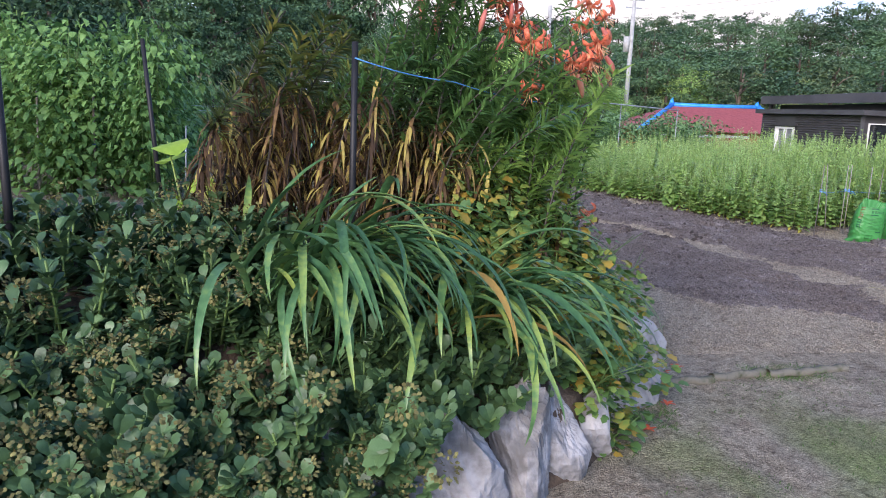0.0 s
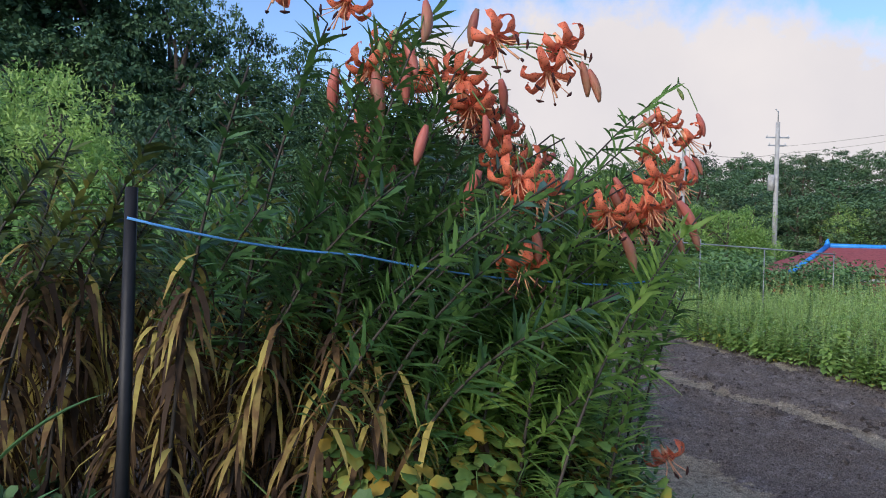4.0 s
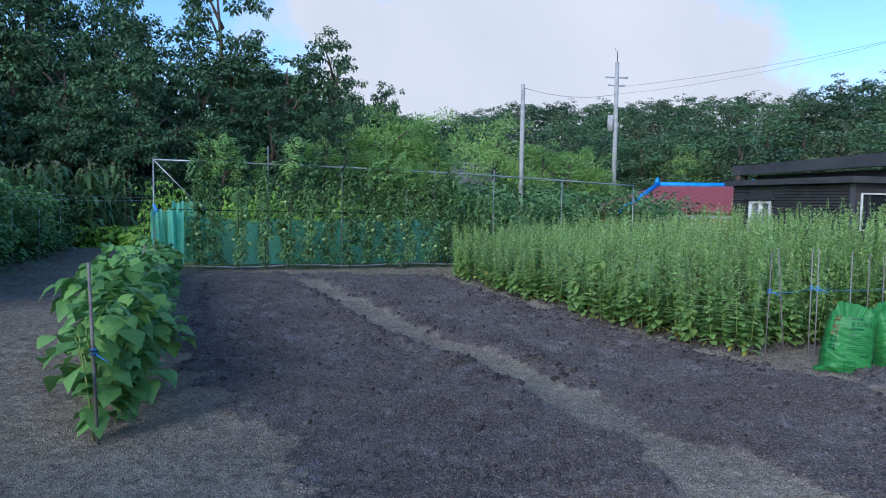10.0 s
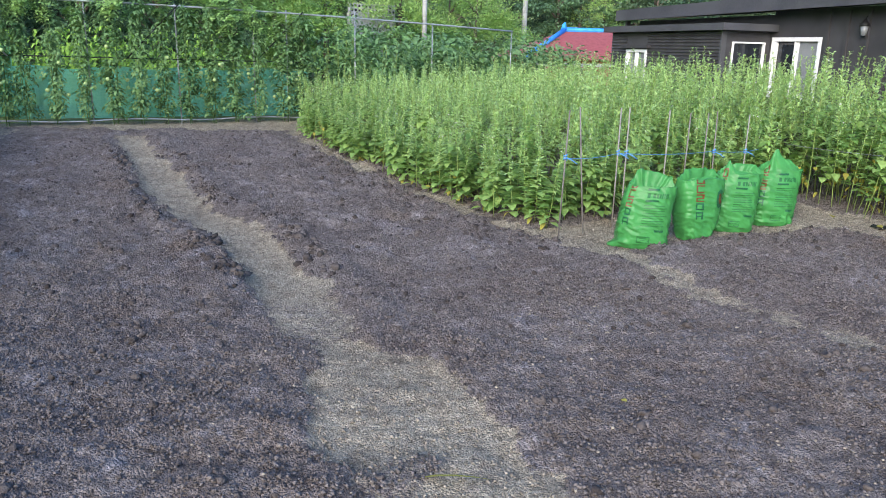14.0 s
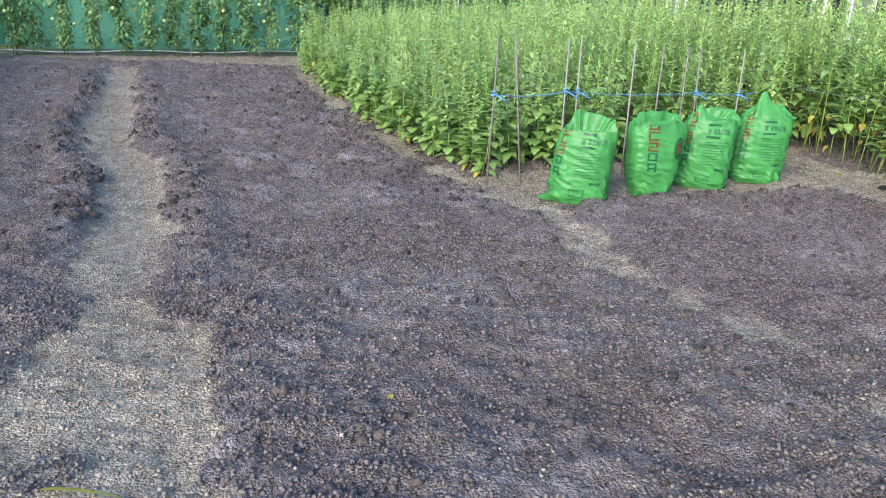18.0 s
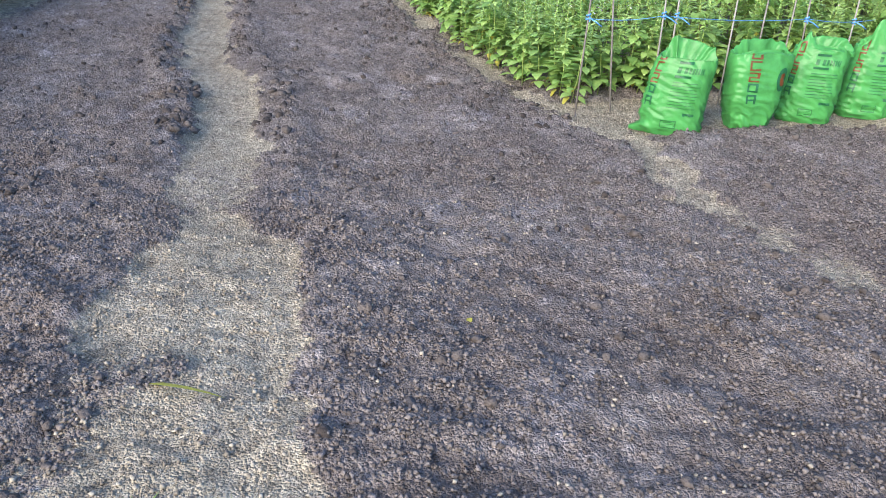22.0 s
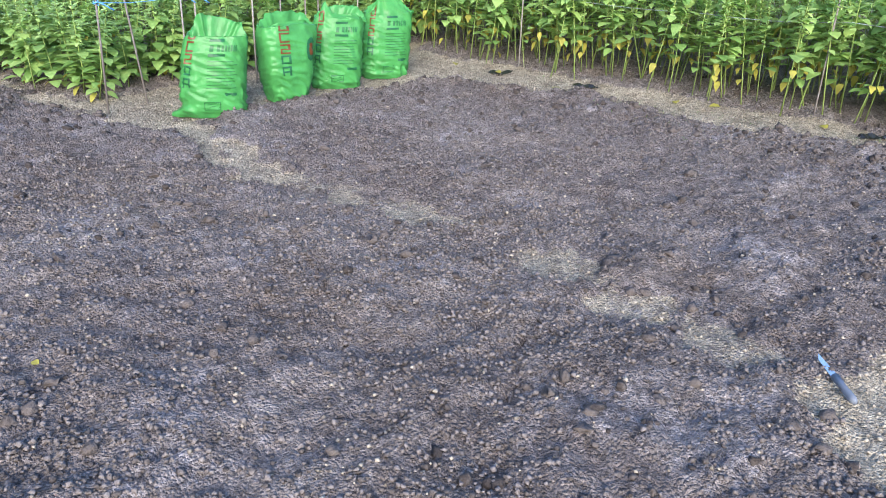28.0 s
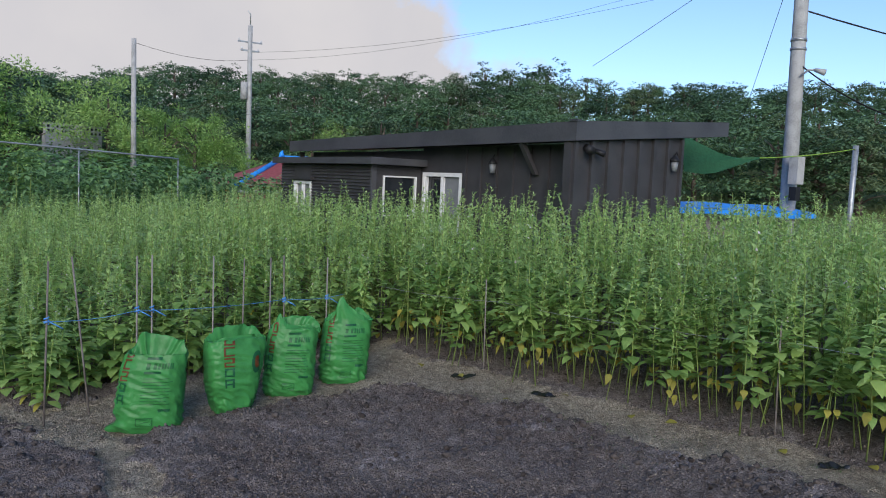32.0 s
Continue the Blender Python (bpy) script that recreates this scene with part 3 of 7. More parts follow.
# ---- loose clods and grit on the soil ----
def lumps(n, lo, hi, seed, want_dark, power=9, line=None):
    rng = np.random.default_rng(seed)
    n *= 3 if line else 1
    x, y = rng.uniform(-2.2, 8.3, n * 8), 1.4 + 11.8 * rng.uniform(0, 1, n * 8) ** 1.5
    near = (rng.uniform(0, 1, n * 8) < 1.2 / (1 + 0.10 * np.hypot(x - 3, y - 2) ** 1.6)) | (lo >= 0.007)
    pale = pale_amount(x, y)
    clump = fbm(x * 1.6, y * 1.6, 3, seed + 40)
    keep = near & ((pale < 0.5) if want_dark else (rng.uniform(0, 1, n * 8) < 0.07 + 0.9 * pale)) & (rng.uniform(0.2, 0.8, n * 8) < clump + 0.05)
    if line:
        keep &= edge_distance(x, y, line) < 0.42
    n //= 3 if line else 1
    x, y = x[keep][:n], y[keep][:n]
    r = lo + (hi - lo) * rng.uniform(0, 1, len(x)) ** power
    base = np.array([(0, 0, 1), (0, 0, -1), (1, 0, 0), (-1, 0, 0), (0, 1, 0), (0, -1, 0)], dtype=float)
    faces = [(0, 2, 4), (0, 4, 3), (0, 3, 5), (0, 5, 2), (1, 4, 2), (1, 3, 4), (1, 5, 3), (1, 2, 5)]
    if lo >= 0.007:
        mids, finer, base = {}, [], list(base)
        for f in faces:
            m_ = []
            for u, v in ((f[0], f[1]), (f[1], f[2]), (f[2], f[0])):
                k = (min(u, v), max(u, v))
                if k not in mids:
                    mids[k] = len(base)
                    base.append((base[u] + base[v]) / np.linalg.norm(base[u] + base[v]))
                m_.append(mids[k])
            finer += [(f[0], m_[0], m_[2]), (f[1], m_[1], m_[0]), (f[2], m_[2], m_[1]), tuple(m_)]
        base, faces = np.array(base), finer
    faces, nb = np.array(faces), len(base)
    q = rng.normal(0, 1, (len(x), 4))
    q /= np.linalg.norm(q, axis=1)[:, None]
    w_, a_, b_, c_ = q.T
    turn = np.stack([np.stack([1 - 2 * (b_ * b_ + c_ * c_), 2 * (a_ * b_ - c_ * w_), 2 * (a_ * c_ + b_ * w_)], -1), np.stack([2 * (a_ * b_ + c_ * w_), 1 - 2 * (a_ * a_ + c_ * c_), 2 * (b_ * c_ - a_ * w_)], -1),
                     np.stack([2 * (a_ * c_ - b_ * w_), 2 * (b_ * c_ + a_ * w_), 1 - 2 * (a_ * a_ + b_ * b_)], -1)], 1)
    v = base[None] * (r[:, None, None] * rng.uniform(0.75, 1.25, (len(x), 1, 3))) + r[:, None, None] * rng.normal(0, 0.15 if nb == 6 else 0.22, (len(x), nb, 3))
    v = np.einsum("nij,nkj->nki", turn, v)
    v[:, :, 2] *= 0.8
    v += np.stack([x, y, ground_z(x, y) + r * (0.5 if lo < 0.007 else 0.15)], -1)[:, None]
    p = Piece()
    p.add(v.reshape(-1, 3), (faces[None] + (np.arange(len(x)) * nb)[:, None, None]).reshape(-1, 3))
    return p


tagged(part("soil_clods", lumps(80000, 0.004, 0.0105, 3, True, 1.8), M_CLOD), "crumbly dark soil clods scattered over the dug bed", "clods", kind="stuff")
tagged(part("soil_clods", lumps(1700, 0.009, 0.032, 5, True, 2.5, FURROW[1:5]), M_CLODDARK), "larger dark clods turned up along the sandy furrow", "clods", kind="stuff")
tagged(part("soil_clods", lumps(1800, 0.008, 0.028, 6, True, 3, FIELD[13:19] + FIELD[20:25]), M_CLODDARK), "dark clods along the edge of the dug bed", "clods", kind="stuff")
tagged(part("soil_clods", lumps(5200, 0.0072, 0.024, 8, True, 3.5), M_CLODDARK), "larger loose dark clods lying on the dug bed", "clods", kind="stuff")
tagged(part("soil_grit", lumps(40000, 0.003, 0.009, 4, False, 2), M_PEBBLE), "pale grit and small stones on the soil", "grit", kind="stuff")

# ---- black cabin ----
HU, HV = np.array([-0.13, 0.9915, 0]), np.array([0.9915, 0.13, 0])
HOUSE = Matrix(((HU[0], HV[0], 0, 9.81), (HU[1], HV[1], 0, 8.9), (0, 0, 1, 0), (0, 0, 0, 1)))   # x along the front, y into the house


def window(parent, m, w, h, panes, frame=0.05, glass=(M_DARKGLASS, M_GREYGLASS)):
    """A framed window; m: its lower left corner, x along, y out of the wall."""
    def put(p):
        for k in range(len(p.v)):
            p.v[k] = p.v[k] @ np.array(m.to_3x3()).T + np.array(m.translation)
        return p
    f = flat(Piece())
    f.box((0, -0.05, 0), (w, 0.035, frame)).box((0, -0.05, h - frame), (w, 0.035, h))
    f.box((0, -0.05, frame), (frame, 0.035, h - frame)).box((w - frame, -0.05, frame), (w, 0.035, h - frame))
    win = part("window", put(f), M_WHITE, parent, "white framed window")
    cell = (w - 2 * frame) / panes
    for k in range(panes):
        x0 = frame + k * cell
        part("pane", put(flat(Piece().box((x0, -0.03, frame), (x0 + cell, -0.015 - 0.012 * k, h - frame)))), glass[k % len(glass)], win)
        if panes > 1:
            s = flat(Piece())
            s.box((x0, -0.02, frame), (x0 + 0.035, 0.012 + 0.01 * k, h - frame)).box((x0 + cell - 0.035, -0.02, frame), (x0 + cell, 0.012 + 0.01 * k, h - frame))
            part("sash", put(s), M_WHITE, win)
    return win


def cabin():
    house = thing("cabin", HOUSE, "low black metal-clad cabin with a flat overhanging roof", "house")
    L, D, back = 6.7, 0.0, 2.6
    w = flat(Piece())
    # front wall with the opening of the sliding window, 2.07 to 3.07
    w.box((-0.28, D, -0.2), (2.07, D + 0.12, 2.06)).box((3.07, D, -0.2), (L, D + 0.12, 2.0)).box((2.07, D, 1.66), (3.07, D + 0.12, 2.06)).box((2.07, D, -0.2), (3.07, D + 0.12, 0.75))
    part("front_wall", w, M_BLACK, house)
    ew = flat(Piece())
    ew.add([(-0.40, -0.33, -0.2), (-0.285, -0.33, -0.2), (-0.285, 1.9, -0.2), (-0.40, 1.9, -0.2), (-0.40, -0.33, 2.065), (-0.285, -0.33, 2.065), (-0.285, 1.9, 2.255), (-0.40, 1.9, 2.255)],
           [(0, 3, 2, 1), (4, 5, 6, 7), (0, 1, 5, 4), (1, 2, 6, 5), (2, 3, 7, 6), (3, 0, 4, 7)])
    part("end_wall", ew, M_BLACK, house)
    part("far_end_wall", flat(Piece().box((L, D, -0.2), (L + 0.12, 2.02, 2.0))), M_BLACK, house)
    part("back_wall", flat(Piece().box((-0.28, 1.9, -0.2), (L, 2.02, 2.1))), M_BLACK, house)
    for k in range(8):
        y = -0.30 + k * 0.3
        part("batten", flat(Piece().box((-0.445, y, -0.2), (-0.402, y + 0.05, 2.06 + 0.085 * (y + 0.33)))), M_BLACK, house)
    for k in range(7):
        x = 0.25 + k * 0.34
        if x < 2.0:
            part("batten", flat(Piece().box((x, D - 0.035, -0.2), (x + 0.045, D - 0.002, 2.02))), M_BLACK, house)
    # mono-pitch roof with deep fascia
    def roof_z(y):
        return 0.085 * y
    r = flat(Piece())
    x0, x1, y0, y1 = -0.50, 7.15, -0.36, 2.8
    pts = [(x0, y0, 2.07), (x1, y0, 2.0), (x1, y1, 2.0 + roof_z(y1)), (x0, y1, 2.10 + roof_z(y1)),
           (x0, y0, 2.30), (x1, y0, 2.2), (x1, y1, 2.2 + roof_z(y1)), (x0, y1, 2.30 + roof_z(y1))]
    r.add(pts, [(0, 3, 2, 1), (4, 5, 6, 7), (0, 1, 5, 4), (1, 2, 6, 5), (2, 3, 7, 6), (3, 0, 4, 7)])
    roof = part("roof", r, M_FASCIA, house, "dark grey roof with a deep metal fascia")
    part("roof_cap", flat(Piece().box((x0 - 0.02, y0 - 0.02, 2.302), (x0 + 0.1, y0 + 0.06, 2.322))), M_FASCIA, roof)
    b = flat(Piece())
    b.add([(0.45, -0.34, 2.06), (0.52, -0.34, 2.06), (0.52, -0.26, 2.06), (0.45, -0.26, 2.06), (0.45, -0.06, 1.66), (0.52, -0.06, 1.66), (0.52, -0.005, 1.66), (0.45, -0.005, 1.66)],
          [(0, 1, 2, 3), (7, 6, 5, 4), (0, 4, 5, 1), (1, 5, 6, 2), (2, 6, 7, 3), (3, 7, 4, 0)])
    part("eave_brace", b, M_BLACK, house)
    part("roof_post", flat(Piece().box((6.95, -0.2, -0.2), (7.03, -0.12, 2.0))), M_BLACK, house)
    window(house, pose(2.07, D + 0.03, 0.75) @ Matrix.Diagonal((1, -1, 1, 1)), 1.0, 0.91, 2, 0.06, (M_GREYGLASS, M_DARKGLASS))
    # low lean-to in front
    a = flat(Piece())
    a.box((3.12, -0.91, -0.2), (5.10, -0.81, 1.74)).box((5.76, -0.91, -0.2), (6.3, -0.81, 1.74)).box((5.10, -0.91, 1.44), (5.76, -0.81, 1.74)).box((5.10, -0.91, -0.2), (5.76, -0.81, 0.82))
    annex = part("lean_to", a, M_BLACK, house, "black corrugated lean-to")
    s = flat(Piece())
    s.box((3.12, -0.81, -0.2), (3.2, -0.002, 0.95)).box((3.12, -0.81, 1.58), (3.2, -0.002, 1.74)).box((3.12, -0.81, 0.95), (3.2, -0.72, 1.58)).box((3.12, -0.1, 0.95), (3.2, -0.002, 1.58))
    part("side_wall", s, M_BLACK, annex)
    part("far_side_wall", flat(Piece().box((6.22, -0.81, -0.2), (6.3, -0.002, 1.74))), M_BLACK, annex)
    rib = flat(Piece())
    for k in range(30):
        z = 0.2 + k * 0.052
        for xa, xb in ((3.12, 5.10), (5.76, 6.3)):
            rib.add([(xa, -0.912, z), (xb, -0.912, z), (xb, -0.928, z + 0.013), (xa, -0.928, z + 0.013), (xa, -0.912, z + 0.026), (xb, -0.912, z + 0.026)],
                    [(0, 1, 2, 3), (3, 2, 5, 4)])
    part("corrugation", rib, M_BLACK, annex)
    part("corner_trim", flat(Piece().box((3.08, -0.95, -0.2), (3.118, -0.86, 1.74))), M_FASCIA, annex)
    part("flat_roof", flat(Piece().box((2.95, -1.05, 1.745), (6.42, -0.004, 1.85))), M_FASCIA, annex, "dark grey flat lean-to roof")
    window(house, pose(5.10, -0.9, 0.82) @ Matrix.Diagonal((1, -1, 1, 1)), 0.66, 0.62, 2, 0.05, (M_GREYGLASS, M_GREYGLASS))
    part("window_hood", flat(Piece().box((5.0, -1.0, 1.46), (5.86, -0.912, 1.51))), M_BLACK, annex)
    window(house, Matrix(((0, -1, 0, 3.125), (-1, 0, 0, -0.1), (0, 0, 1, 0.95), (0, 0, 0, 1))), 0.62, 0.63, 1, 0.022, (M_DARKGLASS,))
    for x, y, z in ((1.32, D - 0.06, 1.80),):
        wall_lamp(house, pose(x, y, z))
    wall_lamp(house, pose(-0.47, 1.62, 1.92))
    part("spot_lamp", Piece().tube([(-0.44, -0.1, 2.0), (-0.56, -0.16, 1.96)], [0.05, 0.06], 10), M_POST, house)
    part("spot_lamp", Piece().tube([(-0.44, 0.03, 1.98), (-0.56, 0.1, 1.93)], [0.03, 0.04], 10), M_POST, house)


def wall_lamp(parent, m):
    def put(p):
        for k in range(len(p.v)):
            p.v[k] = p.v[k] @ np.array(m.to_3x3()).T + np.array(m.translation)
        return p
    lamp = part("wall_lamp", put(Piece().tube([(0, 0, 0.0), (0, 0, 0.03), (0, 0, 0.09)], [0.075, 0.06, 0.012], 10)), M_POST, parent, "black carriage lamp")
    part("lantern_glass", put(Piece().tube([(0, 0, -0.13), (0, 0, 0.0)], [0.035, 0.055], 8)), M_GREYGLASS, lamp)
    part("lamp_arm", put(Piece().tube([(0, 0, 0.09), (0, 0.03, 0.13), (0, 0.06, 0.09)], 0.01, 6)), M_POST, lamp)


cabin()


# ---- compost sacks ----
def sack(m, seed, widths, ear, spur, glyph, bars, emblem, label, lean=0.0, hollow=0.09, sag=0.05):
    """A filled film sack. widths: half width at the foot, middle, shoulder and mouth."""
    rng = np.random.default_rng(seed)
    o1, o2 = rng.uniform(0, 50, 2)
    H = 0.545

    def surf(a, v, off=0.0):
        """Point of the sack at angle a and height v in 0..1."""
        w = np.interp(v, (0.0, 0.06, 0.35, 0.75, 1.0), (widths[0] * 0.93, widths[0], widths[1], widths[2], widths[3]))
        d = np.interp(v, (0.0, 0.08, 0.35, 0.7, 0.9, 1.0), (0.095, 0.125, 0.135, 0.115, 0.085, 0.06))
        e = 2.0 / 2.9
        c, s = np.cos(a), np.sin(a)
        cx, cy = np.sign(c) * np.abs(c) ** e, np.sign(s) * np.abs(s) ** e
        ua = np.stack([np.cos(a), np.sin(a)]) * 1.6
        big = fbm(ua[0] + o1 + v * 1.2, ua[1] + o2 + v * 2.5, 3, seed) - 0.5
        crease = 0.35 - np.abs(fbm(ua[0] * 1.6 + o2, ua[1] * 1.6 + v * 17 + ua[0] * 2.0, 2, seed + 7) - 0.5) * 3.2
        fold = 0.5 - np.abs(fbm(ua[0] * 0.9 + o1, v * 30 + ua[1] * 1.5 + ua[0] * 3.0, 2, seed + 9) - 0.5) * 4
        wr = 0.024 * big + 0.006 * fold * np.interp(v, (0, 0.3, 0.8, 1), (1.3, 1.0, 0.5, 0.8)) + crease * np.interp(v, (0, 0.05, 0.22, 0.5, 0.8, 1), (0.012, 0.022, 0.018, 0.009, 0.007, 0.024))
        x = (w + wr * 0.7 + off) * cx
        y = (d + wr + off) * cy
        near = np.mod(a + math.pi - math.pi + math.pi, 2 * math.pi) - math.pi
        x = x - spur * smooth(0.10, 0.0, v) * smooth(2.3, 3.0, np.abs(near))
        top = smooth(0.84, 1.0, v)
        x = x + lean * v * v
        z = H * v - 0.075 * top * np.abs(cx) ** 3 + 0.055 * top * (fbm(ua[0] * 2.2 + o2, ua[1] * 2.2 + o1, 3, seed + 3) - 0.5) - sag * top * smooth(0.5, -1.0, s)
        z = z + ear[1] * top * np.exp(-((np.mod(a - ear[0] + math.pi, 2 * math.pi) - math.pi) / 0.30) ** 2)
        return x, y, z

    bag = thing("compost_sack", m, label, "sack", "compost sacks beside the crop")
    part("sack_body", sheet(lambda u, v: surf(u * 2 * math.pi, v), 96, 60), M_BAG, bag)

    def mouth(u, v):
        x, y, z = surf(u * 2 * math.pi, np.ones_like(u))
        k = 1 - v * 0.95
        dip = -hollow * np.sin(np.minimum(v * 2.2, 1.57)) + 0.035 * np.sin(v * 3.1) * (fbm(np.cos(u * 6.283) * 3 + o1, np.sin(u * 6.283) * 3 + v * 4, 3, seed) - 0.2)
        return x * k, y * k, z * (1 - 0.4 * v) + 0.4 * v * H * 0.97 + dip * np.minimum(1, v * 4)
    part("sack_mouth", sheet(mouth, 72, 14), M_BAG, bag, "crumpled folded sack mouth")

    def decal(name, a0, a1, v0, v1, material, off=0.0035):
        na2, nv2 = max(3, int(abs(a1 - a0) * 16) + 2), max(3, int((v1 - v0) * 50) + 2)
        part(name, sheet(lambda u, v: surf(a0 + (a1 - a0) * u, v0 + (v1 - v0) * v, off), na2, nv2), material, bag)

    f = -math.pi / 2
    if bars is not None:
        c = f + bars
        for v, a, b, h in ((0.80, -0.30, -0.05, 0.026), (0.655, -0.30, -0.02, 0.026), (0.25, 0.02, 0.42, 0.030)):
            decal("print_bar", c + a, c + b, v, v + h, M_BAGIN)
        for a in np.arange(-0.28, 0.34, 0.085):
            decal("print_mark", c + a, c + a + 0.055, 0.705, 0.765, M_BAGTXT)
        for k in range(9):
            decal("print_line", c - 0.30, c + rng.uniform(0.25, 0.45), 0.60 - k * 0.034, 0.608 - k * 0.034, M_BAGTXT)
        decal("print_box", c - 0.34, c - 0.10, 0.10, 0.19, M_BAGTXT)
        decal("print_box_fill", c - 0.32, c - 0.12, 0.11, 0.18, M_BAG, 0.005)
    c = f + glyph
    strokes = (((0.0, 0.2, 0, 1), (0.8, 1.0, 0, 1), (0.2, 0.8, 0.82, 1), (0.2, 0.8, 0.35, 0.5)), ((0, 1, 0.82, 1), (0, 0.2, 0.3, 0.82), (0.0, 1.0, 0.1, 0.28), (0.8, 1.0, 0.3, 0.82)),
               ((0, 1, 0.84, 1), (0.8, 1, 0.52, 0.84), (0, 1, 0.40, 0.52), (0, 0.2, 0.15, 0.40), (0.0, 1.0, 0.0, 0.15)), ((0, 1, 0.84, 1), (0.0, 0.2, 0, 0.84), (0.2, 1, 0, 0.17)), ((0, 1, 0.84, 1), (0, 0.2, 0, 0.84), (0.2, 1, 0, 0.17), (0.8, 1, 0.17, 0.84)))
    for k, gl in enumerate(strokes):
        v = 0.33 + k * 0.122
        for a0, a1, v0, v1 in gl:
            decal("print_stroke", c - 0.17 + 0.34 * a0, c - 0.17 + 0.34 * a1, v + 0.105 * v0, v + 0.105 * v1, M_BAGIN if k in (0, 1) else M_BAGRED, 0.004)
    if emblem:
        for r0, r1, mt in ((0.0, 0.55, M_BAGRED), (0.55, 1.0, M_BAGIN)):
            q = sheet(lambda u, v: surf(f + 0.42 + (r0 + (r1 - r0) * v) * 0.22 * np.cos(u * 2 * math.pi), 0.60 + (r0 + (r1 - r0) * v) * 0.13 * np.sin(u * 2 * math.pi), 0.004), 20, 4)
            part("print_emblem", q, mt, bag)
    return bag


SACKS = "upright bright green plastic compost sack with dark print on bare soil"
sack(pose(4.44, 5.99, -0.01, 0, 0, -20), 1, (0.195, 0.188, 0.178, 0.155), (2.2, 0.05), 0.06, -0.72, 0.22, False, "green plastic compost sack with a slumped open top, leaning slightly", 0.065, 0.13, 0.11)
sack(pose(4.97, 6.17, -0.01, 0, 0, 10), 2, (0.125, 0.172, 0.20, 0.19), (0.5, 0.0), 0.0, -0.30, None, True, "green plastic compost sack turned to show its red lettering side", 0.03, 0.15, 0.05)
sack(pose(5.42, 6.40, -0.01, 0, 0, -18), 3, (0.175, 0.18, 0.175, 0.165), (-2.3, 0.10), 0.0, -0.72, 0.22, False, SACKS, 0.05, 0.10, 0.04)
sack(pose(5.90, 6.56, -0.01, 0, 0, -14), 4, (0.18, 0.185, 0.18, 0.17), (-1.9, 0.14), 0.0, -0.72, 0.22, False, "green plastic compost sack with a pointed corner standing up", 0.04, 0.08, 0.02)


# ---- sesame crop ----
def sesame_pieces(seed, H, lush, skirt=False):
    rng = np.random.default_rng(seed)
    stem, low, up, yel, fl = Piece(), Piece(), Piece(), Piece(), Piece()
    z = np.linspace(0, H, 9)
    bend = rng.normal(0, 0.03, 2)
    ph = rng.uniform(0, 6, 2)
    cx = bend[0] * (z / H) ** 2 + 0.008 * np.sin(z * 9 + ph[0])
    cy = bend[1] * (z / H) ** 2 + 0.008 * np.sin(z * 8 + ph[1])
    stem.tube(np.stack([cx, cy, z], -1)[::2], np.linspace(0.0055, 0.0018, 5), 4)
    spot = lambda h: np.stack([np.interp(h, z, cx), np.interp(h, z, cy), h], -1)
    n = int((36 if skirt else 16) * lush)
    h = ((0.05 if skirt else 0.22) + (0.55 if skirt else 0.40) * rng.uniform(0, 1, n) ** 0.8) * H
    a = rng.uniform(0, 2 * math.pi, n)
    way = np.stack([np.cos(a), np.sin(a), rng.uniform(-0.1, 0.5, n)], -1)
    size = rng.uniform(0.085, 0.16, n) * (1.2 - 0.6 * h / H)
    start = spot(h) + way * rng.uniform(0.02, 0.07, n)[:, None]
    low.leaves(start, way, np.tile((0, 0, 1.0), (n, 1)), size, size * rng.uniform(0.55, 0.8, n), rng.uniform(0.15, 0.65, n), 0.2, (0.15, 1, 0.75, 0), (0, 0.3, 0.65, 1))
    m = 1 if skirt or seed % 2 else 2
    h = rng.uniform(0.08, 0.32, m) * H
    a = rng.uniform(0, 2 * math.pi, m)
    way = np.stack([np.cos(a), np.sin(a), rng.uniform(-0.3, 0.2, m)], -1)
    yel.leaves(spot(h) + way * 0.03, way, np.tile((0, 0, 1.0), (m, 1)), rng.uniform(0.06, 0.10, m), rng.uniform(0.04, 0.06, m), rng.uniform(0.5, 1.1, m), 0.25)
    n = 64
    h = H * (0.40 + 0.6 * rng.uniform(0, 1, n) ** 0.85)
    a = rng.uniform(0, 2 * math.pi, n)
    k = (h / H - 0.4) / 0.6
    way = np.stack([np.cos(a), np.sin(a), 0.10 + 0.7 * k + rng.uniform(-0.2, 0.3, n)], -1)
    size = (0.105 - 0.052 * k) * rng.uniform(0.7, 1.3, n)
    up.leaves(spot(h), way, np.tile((0, 0, 1.0), (n, 1)), size, size * rng.uniform(0.26, 0.42, n), rng.uniform(0.0, 0.5, n), 0.2, (0.0, 1, 0), (0, 0.42, 1))
    n = 14
    h = H * rng.uniform(0.5, 0.93, n)
    a = rng.uniform(0, 2 * math.pi, n)
    way = np.stack([np.cos(a) * 0.35, np.sin(a) * 0.35, np.ones(n)], -1)
    up.leaves(spot(h), way, np.stack([-np.sin(a), np.cos(a), 0 * a], -1), 0.032, 0.011, 0.0, 0.5, (0.4, 1, 0), (0, 0.4, 1))
    n = 2
    h = H * rng.uniform(0.8, 0.93, n)
    a = rng.uniform(0, 2 * math.pi, n)
    way = np.stack([np.cos(a), np.sin(a), 0 * a - 0.3], -1)
    fl.leaves(spot(h), way, np.tile((0, 0, 1.0), (n, 1)), 0.024, 0.014, 0.3, 0.6, (0.4, 0.8, 1), (0, 0.6, 1))
    return (("stem", stem, M_STEM), ("broad_leaves", low, M_SES_LOW), ("yellow_leaves", yel, M_YELLOW), ("spike_leaves", up, M_SES_UP), ("pale_flowers", fl, M_FLOWERLET))


